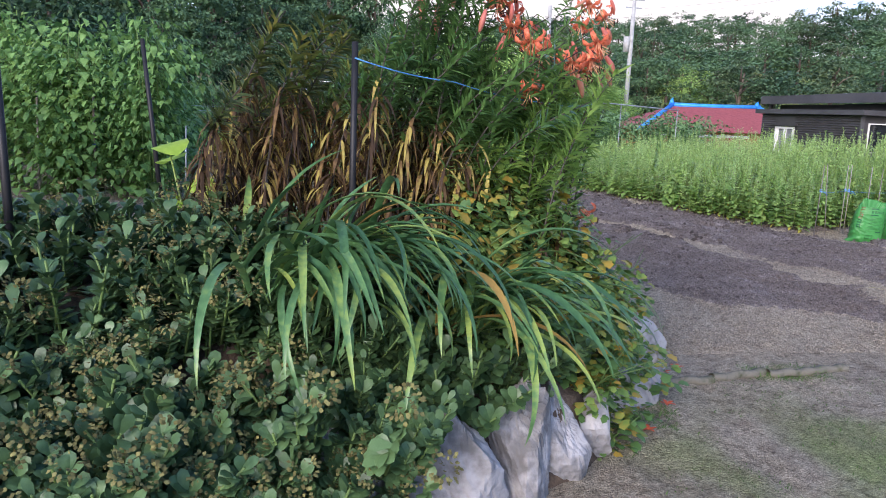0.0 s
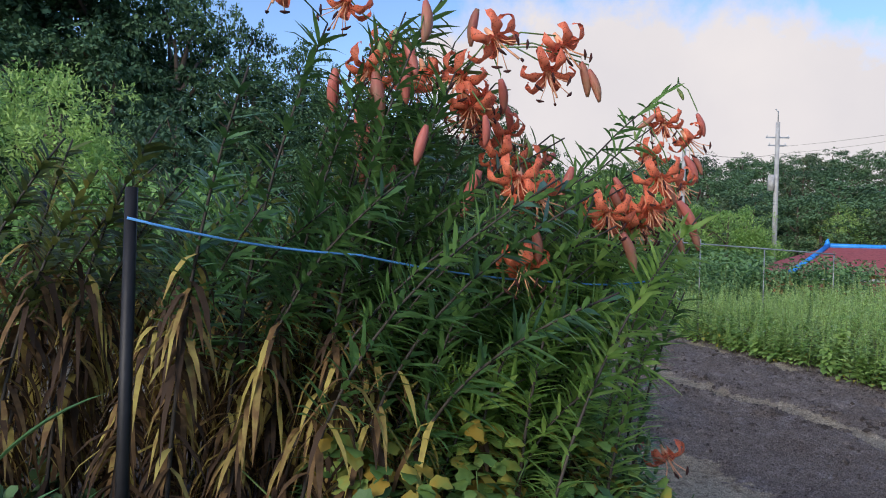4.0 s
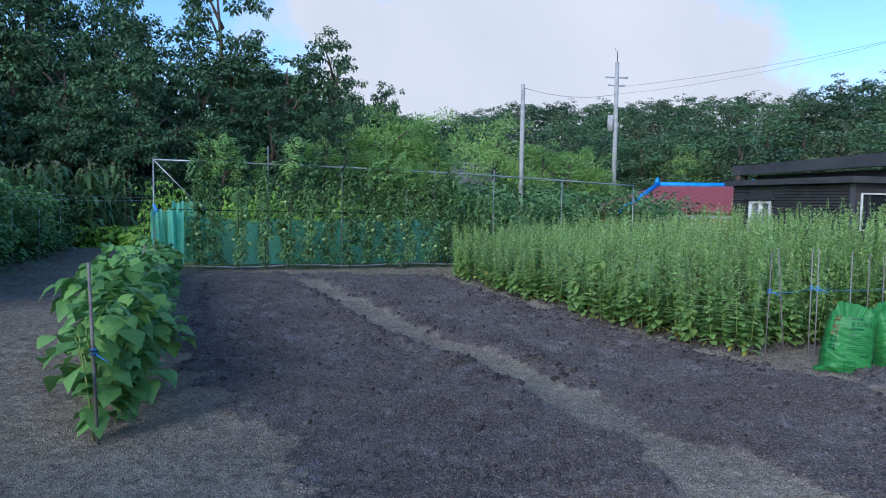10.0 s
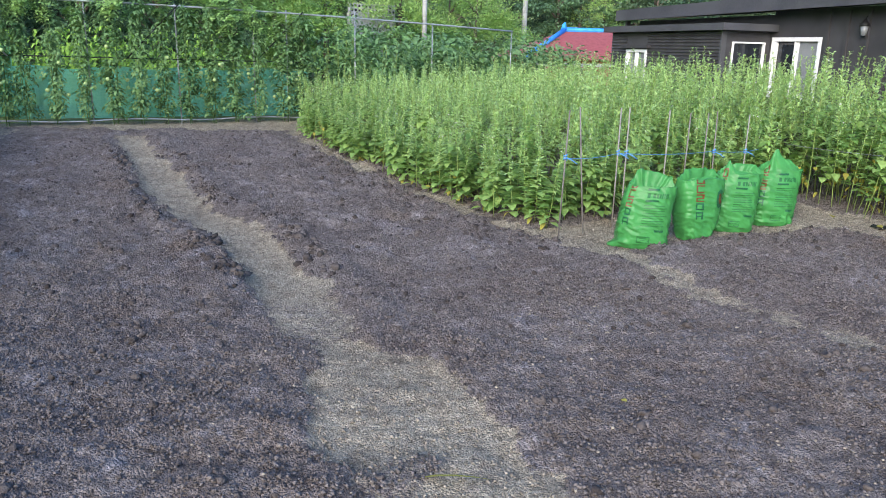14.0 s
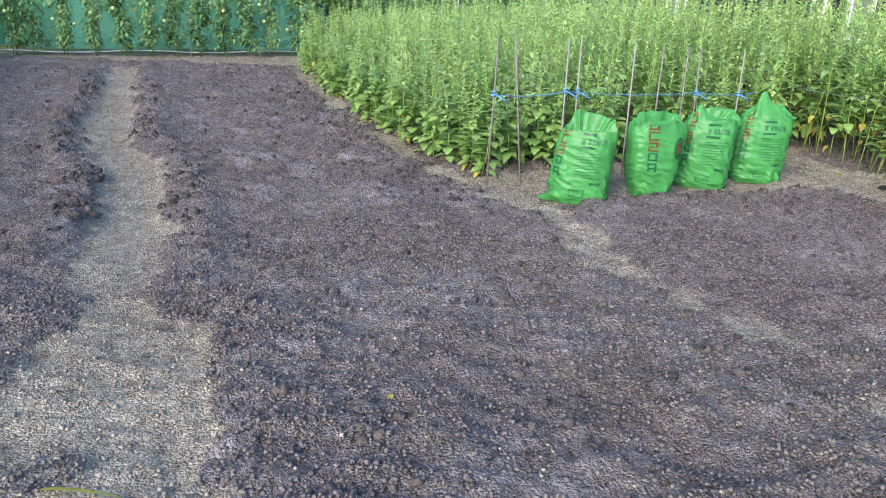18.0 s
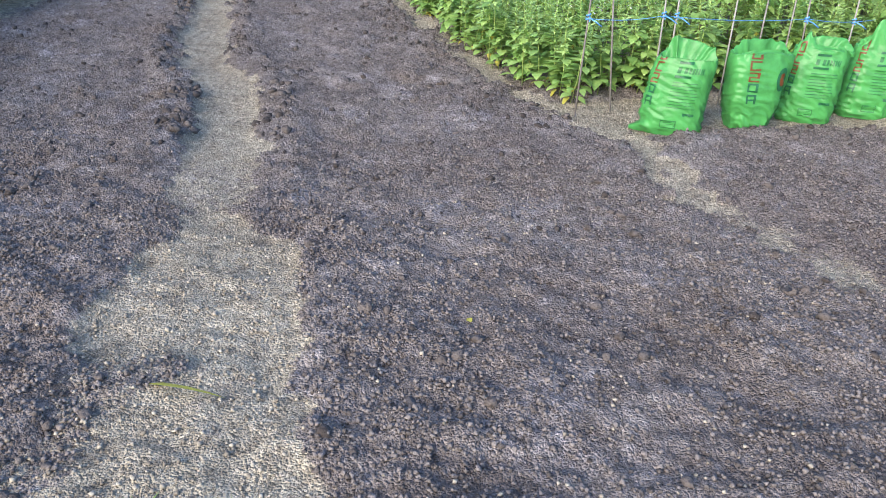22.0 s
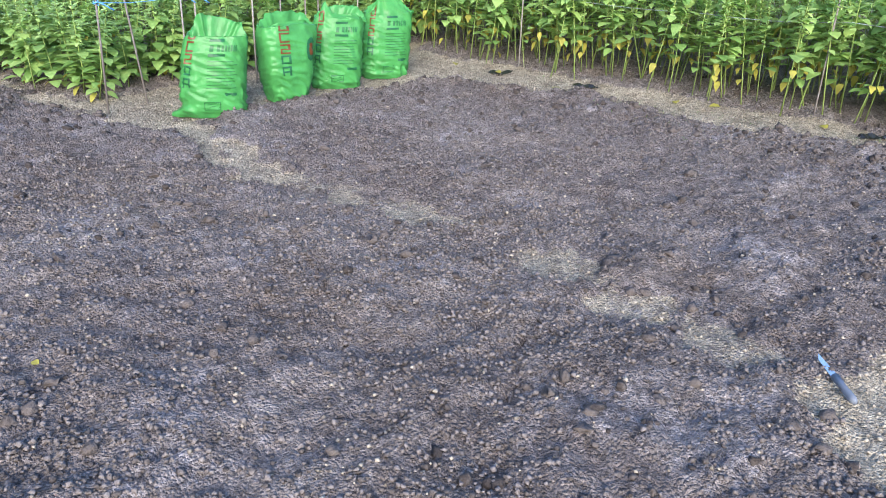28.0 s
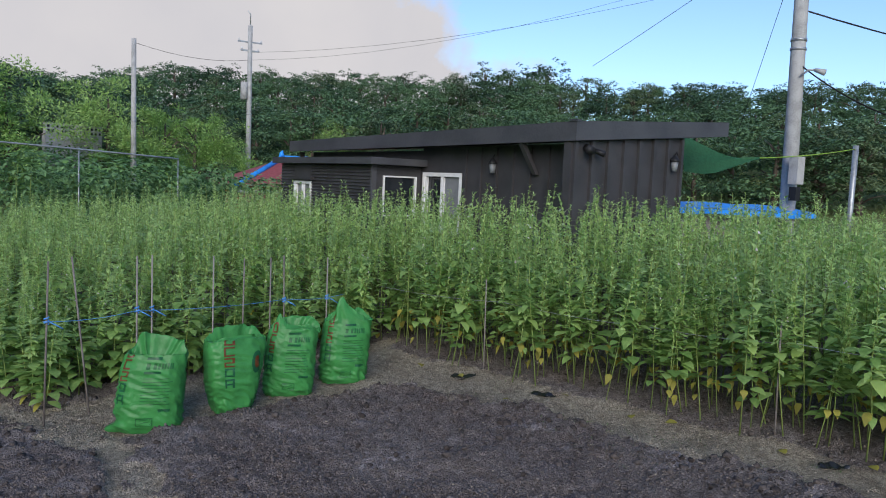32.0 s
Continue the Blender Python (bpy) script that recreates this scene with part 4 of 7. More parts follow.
rng = np.random.default_rng(12)
spots = []
for poly, step in ((SES_A, 0.168), (SES_B, 0.168)):
    for x in np.arange(1.5, 13.2, step):
        for y in np.arange(2.2, 15.4, step):
            px_, py_ = x + rng.uniform(-0.08, 0.08), y + rng.uniform(-0.08, 0.08)
            if inside(np.array([px_]), np.array([py_]), poly)[0] and not (inside(np.array([px_]), np.array([py_]), SES_A)[0] and poly is SES_B):
                d = float(min(edge_distance(np.array([px_]), np.array([py_]), SES_A[:3] , False)[0], edge_distance(np.array([px_]), np.array([py_]), SES_A[8:] + SES_A[:1], False)[0],
                              edge_distance(np.array([px_]), np.array([py_]), SES_B[:7], False)[0]))
                spots.append((d, px_, py_, poly is SES_A))
spots.sort()
kinds = []
for k in range(9):
    H = (1.22, 1.30, 1.36, 1.16, 1.28, 1.4, 1.08, 1.15, 1.28)[k]
    ses = thing("sesame_plant", pose(0, 0, -5), "tall green sesame plant with broad lower leaves, narrow spike", "sesame plant", "sesame crop")
    pcs = sesame_pieces(50 + k, H, 1.25 if k % 2 else 0.95, k > 6)
    for nm, pc, mt in pcs:
        part(nm, pc, mt, ses)
    kinds.append((ses, pcs))
NEAR_SES = 295
rest = {}
for i, (d, x, y, in_a) in enumerate(spots):
    k = int(rng.integers(0, 7))
    if in_a and d < 0.7 and rng.uniform() < 0.8:
        k = 7 + int(rng.integers(0, 2))
    sc = np.interp(x + 0.12 * (9 - y), (2.5, 4.5, 7.0, 9.0), (0.70, 0.84, 0.98, 1.04)) * rng.uniform(0.88, 1.06)
    turn = rng.uniform(0, 360)
    m = pose(x, y, float(ground_z(np.array(x), np.array(y))) - 0.01, rng.normal(0, 6), rng.normal(0, 6), turn) @ Matrix.Diagonal((0.5 + 0.5 * sc, 0.5 + 0.5 * sc, sc, 1))
    if i < NEAR_SES:
        if i < 9:
            kinds[i][0].matrix_world = m
        else:
            c = copy_thing(kinds[k][0], m)
    else:
        R, T = np.array(m.to_3x3()).T, np.array(m.translation)
        for nm, pc, mt in kinds[k][1]:
            if nm == "pale_flowers" or d > 0.9 and nm in ("broad_leaves", "yellow_leaves"):
                continue
            tgt = rest.setdefault(nm, (Piece(), mt))[0]
            off = tgt.n
            sub = 0
            for v in pc.v:
                tgt.v.append(v @ R + T)
                sub += len(v)
            for f in pc.f:
                tgt.f.append(f + off)
            tgt.n += sub
crop = thing("sesame_crop", pose(0, 0, 0), "dense stand of green sesame plants filling the field", "sesame crop", kind="stuff")
for nm, (pc, mt) in rest.items():
    tagged(part(nm, pc, mt, crop), kind="stuff")


# ---- trees ----
def tree_meshes(seed, leaves, leaf, blobs, spread, mat_leaf, bottom=0.15, tip=1.0, limbs=6, flatten=0.5, rise=-0.15, slim=0.6):
    """A unit-high tree: trunk with limbs, and a crown of leaves gathered in clumps."""
    rng = np.random.default_rng(seed)
    trunk = Piece()
    bend = rng.normal(0, 0.02, 2)
    zz = np.linspace(-0.05, 0.8, 7)
    trunk.tube(np.stack([bend[0] * np.sin(zz * 4), bend[1] * np.sin(zz * 3), zz], -1), np.linspace(0.028, 0.006, 7), 7)
    cen = []
    for b in range(blobs):
        z = bottom + (1 - bottom) * ((b + 0.5) / blobs) * 0.93
        k = (z - bottom) / (1 - bottom)
        r = spread * (math.sin(math.pi * min(1, k * 0.86 + 0.14)) ** 0.6) * tip ** k
        a = b * 2.4 + rng.uniform(-0.5, 0.5)
        q = r * rng.uniform(0.35, 0.85)
        cen.append((math.cos(a) * q, math.sin(a) * q, z, spread * rng.uniform(0.26, 0.46) * (0.65 + 0.35 * math.sin(math.pi * k))))
        if b % max(1, blobs // limbs) == 0:
            e = np.array(cen[-1][:3])
            s = np.array([bend[0], bend[1], max(0.1, z - 0.18)])
            trunk.tube([s, (s + e) / 2 + np.array([0, 0, 0.03]), e], [0.011, 0.007, 0.002], 5)
    cen = np.array(cen)
    w = cen[:, 3] ** 2
    # each limb carries several flat sprays of leaves
    sub = rng.choice(len(cen), len(cen) * 5, p=w / w.sum())
    d = rng.normal(0, 1, (len(sub), 3))
    d /= np.linalg.norm(d, axis=1)[:, None]
    spray = np.concatenate([cen[sub, :3] + d * cen[sub, 3:4] * np.array([1, 1, 0.75]) * rng.uniform(0.5, 1.05, (len(sub), 1)), (cen[sub, 3] * rng.uniform(0.22, 0.48, len(sub)))[:, None]], 1)
    w = spray[:, 3] ** 2
    pick = rng.choice(len(spray), leaves, p=w / w.sum())
    d = rng.normal(0, 1, (leaves, 3))
    d /= np.linalg.norm(d, axis=1)[:, None]
    rad = spray[pick, 3] * rng.uniform(0.25, 1.15, leaves) ** 0.6
    pos = spray[pick, :3] + d * rad[:, None] * np.array([1, 1, flatten])
    way = d * np.array([0.9, 0.9, 0.4]) + rng.normal(0, 0.45, (leaves, 3)) + np.array([0, 0, rise])
    upv = d * 0.35 + rng.normal(0, 0.35, (leaves, 3)) + np.array([0, 0, 0.8])
    ln = leaf * rng.uniform(0.6, 1.4, leaves)
    crown = Piece().leaves(pos, way, upv, ln, ln * rng.uniform(slim * 0.75, slim * 1.25, leaves), rng.uniform(0, 0.4, leaves), 0.25, (0, 1, 0), (0, 0.5, 1))
    return trunk.mesh("trunk", M_TRUNK), crown.mesh("crown", mat_leaf)


M_FOR_DARK = mat("dark_foliage", (0.11, 0.205, 0.095), (0.036, 0.085, 0.042), 0.6, scale=3, island=0.5, obj=0.3, trans=0.15)
# hill foliage leans to blue-green: distance haze mixed into the leaf colour
M_FOR_MID = mat("hill_foliage", (0.125, 0.225, 0.105), (0.05, 0.105, 0.058), 0.6, scale=3, island=0.4, obj=0.7, trans=0.15)
M_FOR_PINE = mat("pine_foliage", (0.15, 0.215, 0.105), (0.07, 0.12, 0.062), 0.7, scale=3, island=0.4, obj=0.5, trans=0.1)
M_FOR_BRIGHT = mat("bright_foliage", (0.40, 0.58, 0.18), (0.20, 0.37, 0.10), 0.6, scale=3, island=0.45, obj=0.4, trans=0.3)
TREES = {
    "dark": [tree_meshes(200 + k, 9500, 0.021, 30, 0.36, M_FOR_DARK, limbs=10, flatten=0.38, bottom=0.1) for k in range(4)],
    "mid": [tree_meshes(220 + k, 5200, 0.030, 24, 0.44, M_FOR_MID, bottom=0.0, limbs=5, flatten=0.6) for k in range(4)],
    "pine": [tree_meshes(240 + k, 4600, 0.030, 22, 0.36, M_FOR_PINE, bottom=0.04, tip=0.6, limbs=9, flatten=0.35, slim=0.4) for k in range(3)],
    "bright": [tree_meshes(260 + k, 8000, 0.032, 18, 0.46, M_FOR_BRIGHT, bottom=0.05, limbs=5, flatten=0.9, rise=0.5, slim=0.28) for k in range(3)],
}


def tree(kind, k, x, y, h, label, group, wide=1.0, turn=0.0, z=None):
    g = float(hills(np.array(x), np.array(y))) if z is None else z
    t = thing("tree", pose(x, y, g, 0, 0, turn) @ Matrix.Diagonal((h * wide, h * wide, h, 1)), label, "tree", group)
    tr_, cr_ = TREES[kind][k % len(TREES[kind])]
    part("trunk", tr_, None, t)
    part("crown", cr_, None, t)
    return t


rng = np.random.default_rng(77)
WOOD = "tall dark green broadleaf tree on the wooded slope"
# the crests that stand against the sky, then the mass of the wood before them
for az, el, wide in ((-52, 23, 1.1), (-44, 24, 1.1), (-37, 24.5, 1.1), (-31.5, 23.2, 0.85), (-27.2, 20.0, 0.6), (-22, 18.2, 0.5), (-17, 16.6, 0.62), (-10, 16.9, 0.72), (-1.3, 12.6, 0.72), (2.6, 9.0, 0.6)):
    r = 38 + rng.uniform(-2, 2)
    a = radians(az)
    x, y = r * math.sin(a), r * math.cos(a)
    tree("dark", int(rng.integers(0, 4)), x, y, 1.5 + r * math.tan(radians(el)) - float(hills(np.array(x), np.array(y))), WOOD, "trees of the near wood", wide, rng.uniform(0, 360))
LEFT_AZ, LEFT_EL = (-100, -55, -35, -28, -22, -15, -10, -4, 0, 4), (20, 22, 21.5, 19.5, 16.5, 14.6, 13.4, 10.8, 9.2, 6.4)
for row, (r0, f) in enumerate(((26, 0.50), (31, 0.78), (36, 0.98))):
    for az in np.arange(-100 + row, -2.0, 4.2 if row else 5.0):
        r = r0 + rng.uniform(-2, 2)
        a = radians(az + rng.uniform(-1, 1))
        x, y = r * math.sin(a), r * math.cos(a)
        top = 1.4 + r * math.tan(radians(np.interp(az, LEFT_AZ, LEFT_EL))) * f * rng.uniform(0.86, 1.03)
        h = top - float(hills(np.array(x), np.array(y)))
        if h > 1.5:
            tree("dark", int(rng.integers(0, 4)), x, y, h, WOOD, "trees of the near wood", rng.uniform(0.85, 1.2), rng.uniform(0, 360))
RIGHT_AZ, RIGHT_EL = (-10, 2, 10, 21, 30, 36, 42, 47, 60, 90, 130), (6, 6.5, 6.5, 7.9, 8.2, 9.4, 8.6, 7.8, 7.2, 8, 7)
for row, (r0, f) in enumerate(((60, 0.42), (74, 0.60), (88, 0.77), (101, 0.90), (114, 1.0))):
    for az in np.arange(-8 + row * 0.7, 125, 2.6):
        r = r0 + rng.uniform(-5, 5)
        a = radians(az + rng.uniform(-0.8, 0.8))
        x, y = r * math.sin(a), r * math.cos(a)
        top = 1.4 + r * math.tan(radians(np.interp(az, RIGHT_AZ, RIGHT_EL))) * f * rng.uniform(0.93, 1.02)
        h = min(9.5, max(6.0, top - float(hills(np.array(x), np.array(y)))))
        pine = rng.uniform() < 0.3
        tree("pine" if pine else "mid", int(rng.integers(0, 4)), x, y, h, "green pine on the far hillside" if pine else "round green broadleaf tree on the far hillside",
             "trees of the far hill", rng.uniform(1.3, 1.8), rng.uniform(0, 360))
for az in np.arange(130, 262, 9.0):
    a = radians(az + rng.uniform(-2, 2))
    tree("mid", int(rng.integers(0, 4)), 55 * math.sin(a), 55 * math.cos(a), rng.uniform(6, 9), "green broadleaf tree closing the valley", "trees of the far hill", 1.2, rng.uniform(0, 360))
for az, r, h in ((-0.6, 31, 4.2), (1.2, 32, 4.8), (2.8, 32, 5.2), (4.4, 33, 4.9), (6.0, 33, 5.2), (10.7, 41, 6.0), (12.6, 42, 4.7), (14.3, 42, 4.9), (16.0, 42, 4.8), (17.4, 43, 4.4), (24.5, 60, 5.0)):
    a = radians(az)
    tree("bright", int(rng.integers(0, 3)), r * math.sin(a), r * math.cos(a), h, "bright yellow-green rounded tree at the foot of the hill", "bright trees below the hill", 1.1, rng.uniform(0, 360))


for k, (x, y, h, kind) in enumerate(((-10.6, 13.6, 5.2, "bright"), (-9.6, 17.0, 5.6, "mid"), (-12.4, 16.2, 5.8, "bright"), (-14.5, 13.0, 5.6, "mid"))):
    tree(kind, k, x, y, h, "light green young tree at the edge of the wood", "young trees", 0.9, k * 80)


# ---- leafy crops ----
def bush_mesh(seed, n, leaf, blobs, mat_leaf, wide=0.68, shape=(0, 0.85, 1, 0), at=(0, 0.25, 0.55, 1), droop=0.5, low=0.0, size=(1.0, 1.0)):
    """Foliage of a plant that is size[0] metres wide and size[1] high."""
    rng = np.random.default_rng(seed)
    w, h = size
    cen = np.stack([rng.normal(0, 0.17 * w, blobs), rng.normal(0, 0.17 * w, blobs), np.linspace(low + 0.08 * h, 0.9 * h, blobs), rng.uniform(0.2, 0.34, blobs) * w], -1)
    pick = rng.integers(0, blobs, n)
    d = rng.normal(0, 1, (n, 3))
    d /= np.linalg.norm(d, axis=1)[:, None]
    pos = cen[pick, :3] + d * (cen[pick, 3] * rng.uniform(0.3, 1.1, n))[:, None]
    pos[:, 2] = np.clip(pos[:, 2], 0.03, h * 1.05)
    a = np.arctan2(pos[:, 1], pos[:, 0]) + rng.normal(0, 0.8, n)
    way = np.stack([np.cos(a), np.sin(a), rng.uniform(-0.3, 0.5, n)], -1)
    up = np.stack([np.cos(a) * 0.6, np.sin(a) * 0.6, np.ones(n)], -1) + rng.normal(0, 0.25, (n, 3))
    ln = leaf * rng.uniform(0.6, 1.3, n)
    return Piece().leaves(pos, way, up, ln, ln * rng.uniform(wide * 0.8, wide * 1.1, n), rng.uniform(droop * 0.5, droop * 1.4, n), 0.2, shape, at).mesh("foliage", mat_leaf)


def stalks_mesh(seed, n, r, h, material, lean=0.1):
    rng = np.random.default_rng(seed)
    p = Piece()
    for _ in range(n):
        b, e = rng.normal(0, 0.05, 2), rng.normal(0, lean, 2)
        p.tube([(b[0], b[1], -0.02), (b[0] + e[0] * 0.4, b[1] + e[1] * 0.4, h * 0.5), (b[0] + e[0], b[1] + e[1], h)], [r, r * 0.8, r * 0.4], 5)
    return p.mesh("stalk", material)


M_BEAN = mat("bean_leaf", (0.22, 0.42, 0.12), (0.11, 0.25, 0.07), 0.5, island=0.5, obj=0.15, trans=0.3)
M_VINE = mat("vine_leaf", (0.21, 0.38, 0.115), (0.085, 0.19, 0.055), 0.5, island=0.5, obj=0.35, trans=0.3)
M_LIMEVINE = mat("lime_vine_leaf", (0.34, 0.55, 0.10), (0.18, 0.36, 0.06), 0.5, island=0.5, obj=0.2, trans=0.35)
M_SHOOT = mat("young_shoot", (0.42, 0.62, 0.22), (0.20, 0.37, 0.11), 0.6, island=0.5, obj=0.3, trans=0.35)
M_TOMATO = mat("tomato_leaf", (0.21, 0.36, 0.15), (0.08, 0.17, 0.065), 0.6, island=0.5, obj=0.3, trans=0.3)
M_TOMATO_FRUIT = mat("green_tomato", (0.36, 0.47, 0.20), (0.28, 0.40, 0.15), 0.35, bump=0.02)
M_LIME = mat("lime_leaf", (0.42, 0.62, 0.10), (0.28, 0.48, 0.06), 0.5, island=0.4, trans=0.4)
M_CORN = mat("corn_leaf", (0.17, 0.28, 0.10), (0.09, 0.17, 0.06), 0.5, island=0.4, obj=0.2, trans=0.25)
M_TASSEL = mat("corn_tassel", (0.42, 0.38, 0.24), (0.28, 0.26, 0.16), 0.8, island=0.3)

BEANS = [(bush_mesh(300 + k, 110, 0.14, 8, M_BEAN, 0.8, droop=0.6, low=0.12, size=(0.62, 0.85)), stalks_mesh(310 + k, 3, 0.008, 0.6, M_STEM)) for k in range(4)]
rng = np.random.default_rng(5)
for i in range(30):
    f = i / 29
    x, y = -0.93 + (-2.95 + 0.93) * f + rng.normal(0, 0.03), 4.55 + (13.2 - 4.55) * f
    h = (0.92 - 0.34 * f) * rng.uniform(0.88, 1.08) * (0.82 if i == 0 else 1)
    b = thing("bean_plant", pose(x, y, -0.01, 0, 0, rng.uniform(0, 360)) @ Matrix.Diagonal((1, 1, h / 0.85, 1)), "bushy green bean plant with broad leaves in a row", "bean plant", "row of bean plants")
    part("foliage", BEANS[i % 4][0], None, b)
    part("stalk", BEANS[i % 4][1], None, b)


def stake(x, y, z0, z1, r=0.009, lean=(0, 0), material=M_STAKE, name="garden_stake", label="thin weathered stake pushed into the soil", tie=None, group="crop stakes"):
    s = thing(name, pose(x, y, z0), label, "stake", group)
    part("rod", Piece().tube([(0, 0, -0.08), (lean[0], lean[1], z1 - z0)], [r, r * 0.9], 7), material, s)
    if tie is not None:
        q = (tie - z0) / (z1 - z0)
        c = np.array([lean[0] * q, lean[1] * q, tie - z0])
        a = np.linspace(0, 4 * math.pi, 26)
        k = Piece().tube(np.stack([c[0] + (r + 0.006) * np.cos(a), c[1] + (r + 0.006) * np.sin(a), c[2] - 0.02 + a * 0.0035], -1), 0.005, 5)
        k.tube([c + (r, 0, 0), c + (0.04, -0.03, -0.015), c + (0.085, -0.03, -0.045)], 0.004, 5)
        part("twine_knot", k, M_BLUE, s, "blue plastic twine knot")
    return s


stake(-0.90, 4.40, 0.0, 0.98, 0.010, (-0.03, -0.02), M_STAKE, tie=0.50)
stake(-1.75, 8.2, 0.0, 0.85, 0.010, (0.02, 0), M_STAKE)
stake(-2.6, 11.8, 0.0, 0.85, 0.010, (0.0, 0), M_STAKE)
for x, y, z, lx, tie in ((3.90, 6.27, 0.96, 0.03, 0.61), (4.16, 6.40, 0.97, -0.10, None), (4.44, 6.50, 0.96, 0.0, 0.61), (4.54, 6.56, 0.96, 0.0, 0.60), (4.97, 6.72, 0.93, 0.0, None),
                         (5.2, 6.81, 0.9, 0.01, None), (5.44, 6.92, 0.89, 0.0, None), (5.58, 6.98, 0.90, -0.02, 0.55), (5.98, 7.14, 0.86, 0.0, 0.53)):
    stake(x, y, 0.0, z, 0.0062, (lx, 0.0), M_STAKE, tie=tie)
for y in (4.3, 6.4):
    stake(8.22 - (y - 3.4) * 0.385, y, 0.0, 0.75, 0.006, (0.0, 0.02), M_STAKE)


def twine(points, r=0.003, sag=0.02, label="taut blue plastic twine strung along the crop", material=M_BLUE, name="twine", category="twine"):
    pts = []
    for a, b in zip(points, points[1:]):
        for k in range(8):
            t = k / 8
            p = np.array(a) * (1 - t) + np.array(b) * t
            p[2] -= sag * 4 * t * (1 - t)
            pts.append(p)
    pts.append(np.array(points[-1]))
    return tagged(part(name, Piece().tube(pts, r, 5), material), label, category)


twine([(3.9, 6.26, 0.61), (4.44, 6.49, 0.61), (5.58, 6.97, 0.56), (6.17, 7.22, 0.54)], 0.002)
twine([(6.6, 7.45, 0.56), (7.13, 6.27, 0.58), (7.6, 5.1, 0.57), (7.95, 4.25, 0.61), (8.27, 3.35, 0.64)], 0.002, material=M_STEEL, label="pale blue-grey twine strung along the crop edge")

# climbing vines west of the path
VINES = [(bush_mesh(330 + k, 1200, 0.11, 30, M_VINE, 0.72, droop=0.7, size=(1.5, 2.2)), stalks_mesh(340 + k, 4, 0.012, 2.0, M_HERB)) for k in range(5)]


def vine(x, y, h, w, label="dense green climbing bean vine on poles", group="vines beside the path", k=0, kind=VINES, name="climbing_vine", category="vine", ref=(1.5, 2.2)):
    v = thing(name, pose(x, y, -0.01, 0, 0, rng.uniform(0, 360)) @ Matrix.Diagonal((w / ref[0], w / ref[0], h / ref[1], 1)), label, category, group)
    part("foliage", kind[k % len(kind)][0], None, v)
    part("stalk", kind[k % len(kind)][1], None, v)
    return v


rng = np.random.default_rng(9)
for i in range(17):
    f = i / 16
    x, y = -5.15 - 2.1 * f, 8.3 + 11.2 * f
    vine(x, y, np.interp(y, (8, 10, 12.5, 17, 20), (2.6, 2.25, 1.85, 1.55, 1.4)) * rng.uniform(0.92, 1.06), 1.5, k=i)
    if i % 2 == 0:
        vine(x - 1.3, y + 0.5, np.interp(y, (8, 10, 12.5, 17, 20), (2.7, 2.4, 2.0, 1.7, 1.5)) * rng.uniform(0.9, 1.05), 1.7, k=i + 2)
    if i % 3 == 0:
        stake(x + 0.5, y - 0.1, 0.0, 1.1, 0.012, (0.02, 0), M_STEEL, group="vine poles", label="thin grey pole among the vines")
for x, y, h, w in ((-6.3, 8.9, 2.4, 1.8), (-7.3, 9.4, 2.5, 1.8),  (-10.0, 12.5, 2.5, 2.2), (-12.0, 12.0, 2.6, 2.2), (-9.6, 15.5, 2.5, 2.2), (-12.2, 16.5, 2.8, 2.4), (-13.5, 9.5, 2.7, 2.2)):
    vine(x, y, h, w, k=int(abs(x) * 3))
HIGH_VINES = [(bush_mesh(350 + k, 1100, 0.11, 24, M_LIMEVINE, 0.75, droop=0.8, low=0.9, size=(1.5, 2.3)), stalks_mesh(356 + k, 5, 0.014, 2.0, M_STAKE)) for k in range(2)]
for k, (x, y, h, w) in enumerate(((-6.55, 4.55, 2.7, 1.3), (-7.4, 5.1, 2.7, 1.5), (-8.6, 5.9, 2.6, 1.6))):
    vine(x, y, h, w, "bright yellow-green climbing vine on tall poles", "vines beside the path", k, HIGH_VINES, ref=(1.5, 2.3))
for x, y, h, w in ((-8.2, 9.4, 1.1, 1.5), (-8.9, 10.5, 1.3, 1.6), (-9.6, 8.8, 1.0, 1.4), (-11.0, 8.3, 1.2, 1.6)):
    vine(x, y, h, w, "rounded bright green shrub beside the path", "shrubs", int(abs(x) * 3), name="shrub", category="shrub")
for x, y in ((-6.35, 4.35), (-6.5, 4.5), (-6.2, 4.6), (-5.45, 8.75), (-6.0, 8.55), (-6.9, 8.9)):
    stake(x, y, 0.0, 1.5, 0.018, (0.02, 0.02), M_STAKE, tie=0.75, group="vine poles", label="rough wooden pole with a blue twine tie")
twine([(-5.2, 9.0, 1.35), (-4.6, 12.0, 1.3), (-3.24, 14.12, 1.28)], material=M_STEEL, sag=0.03, label="thin grey line tied to the trellis")
twine([(-5.2, 9.2, 1.42), (-4.6, 12.2, 1.38), (-3.24, 14.14, 1.33)], material=M_STEEL, sag=0.03, label="thin grey line tied to the trellis")


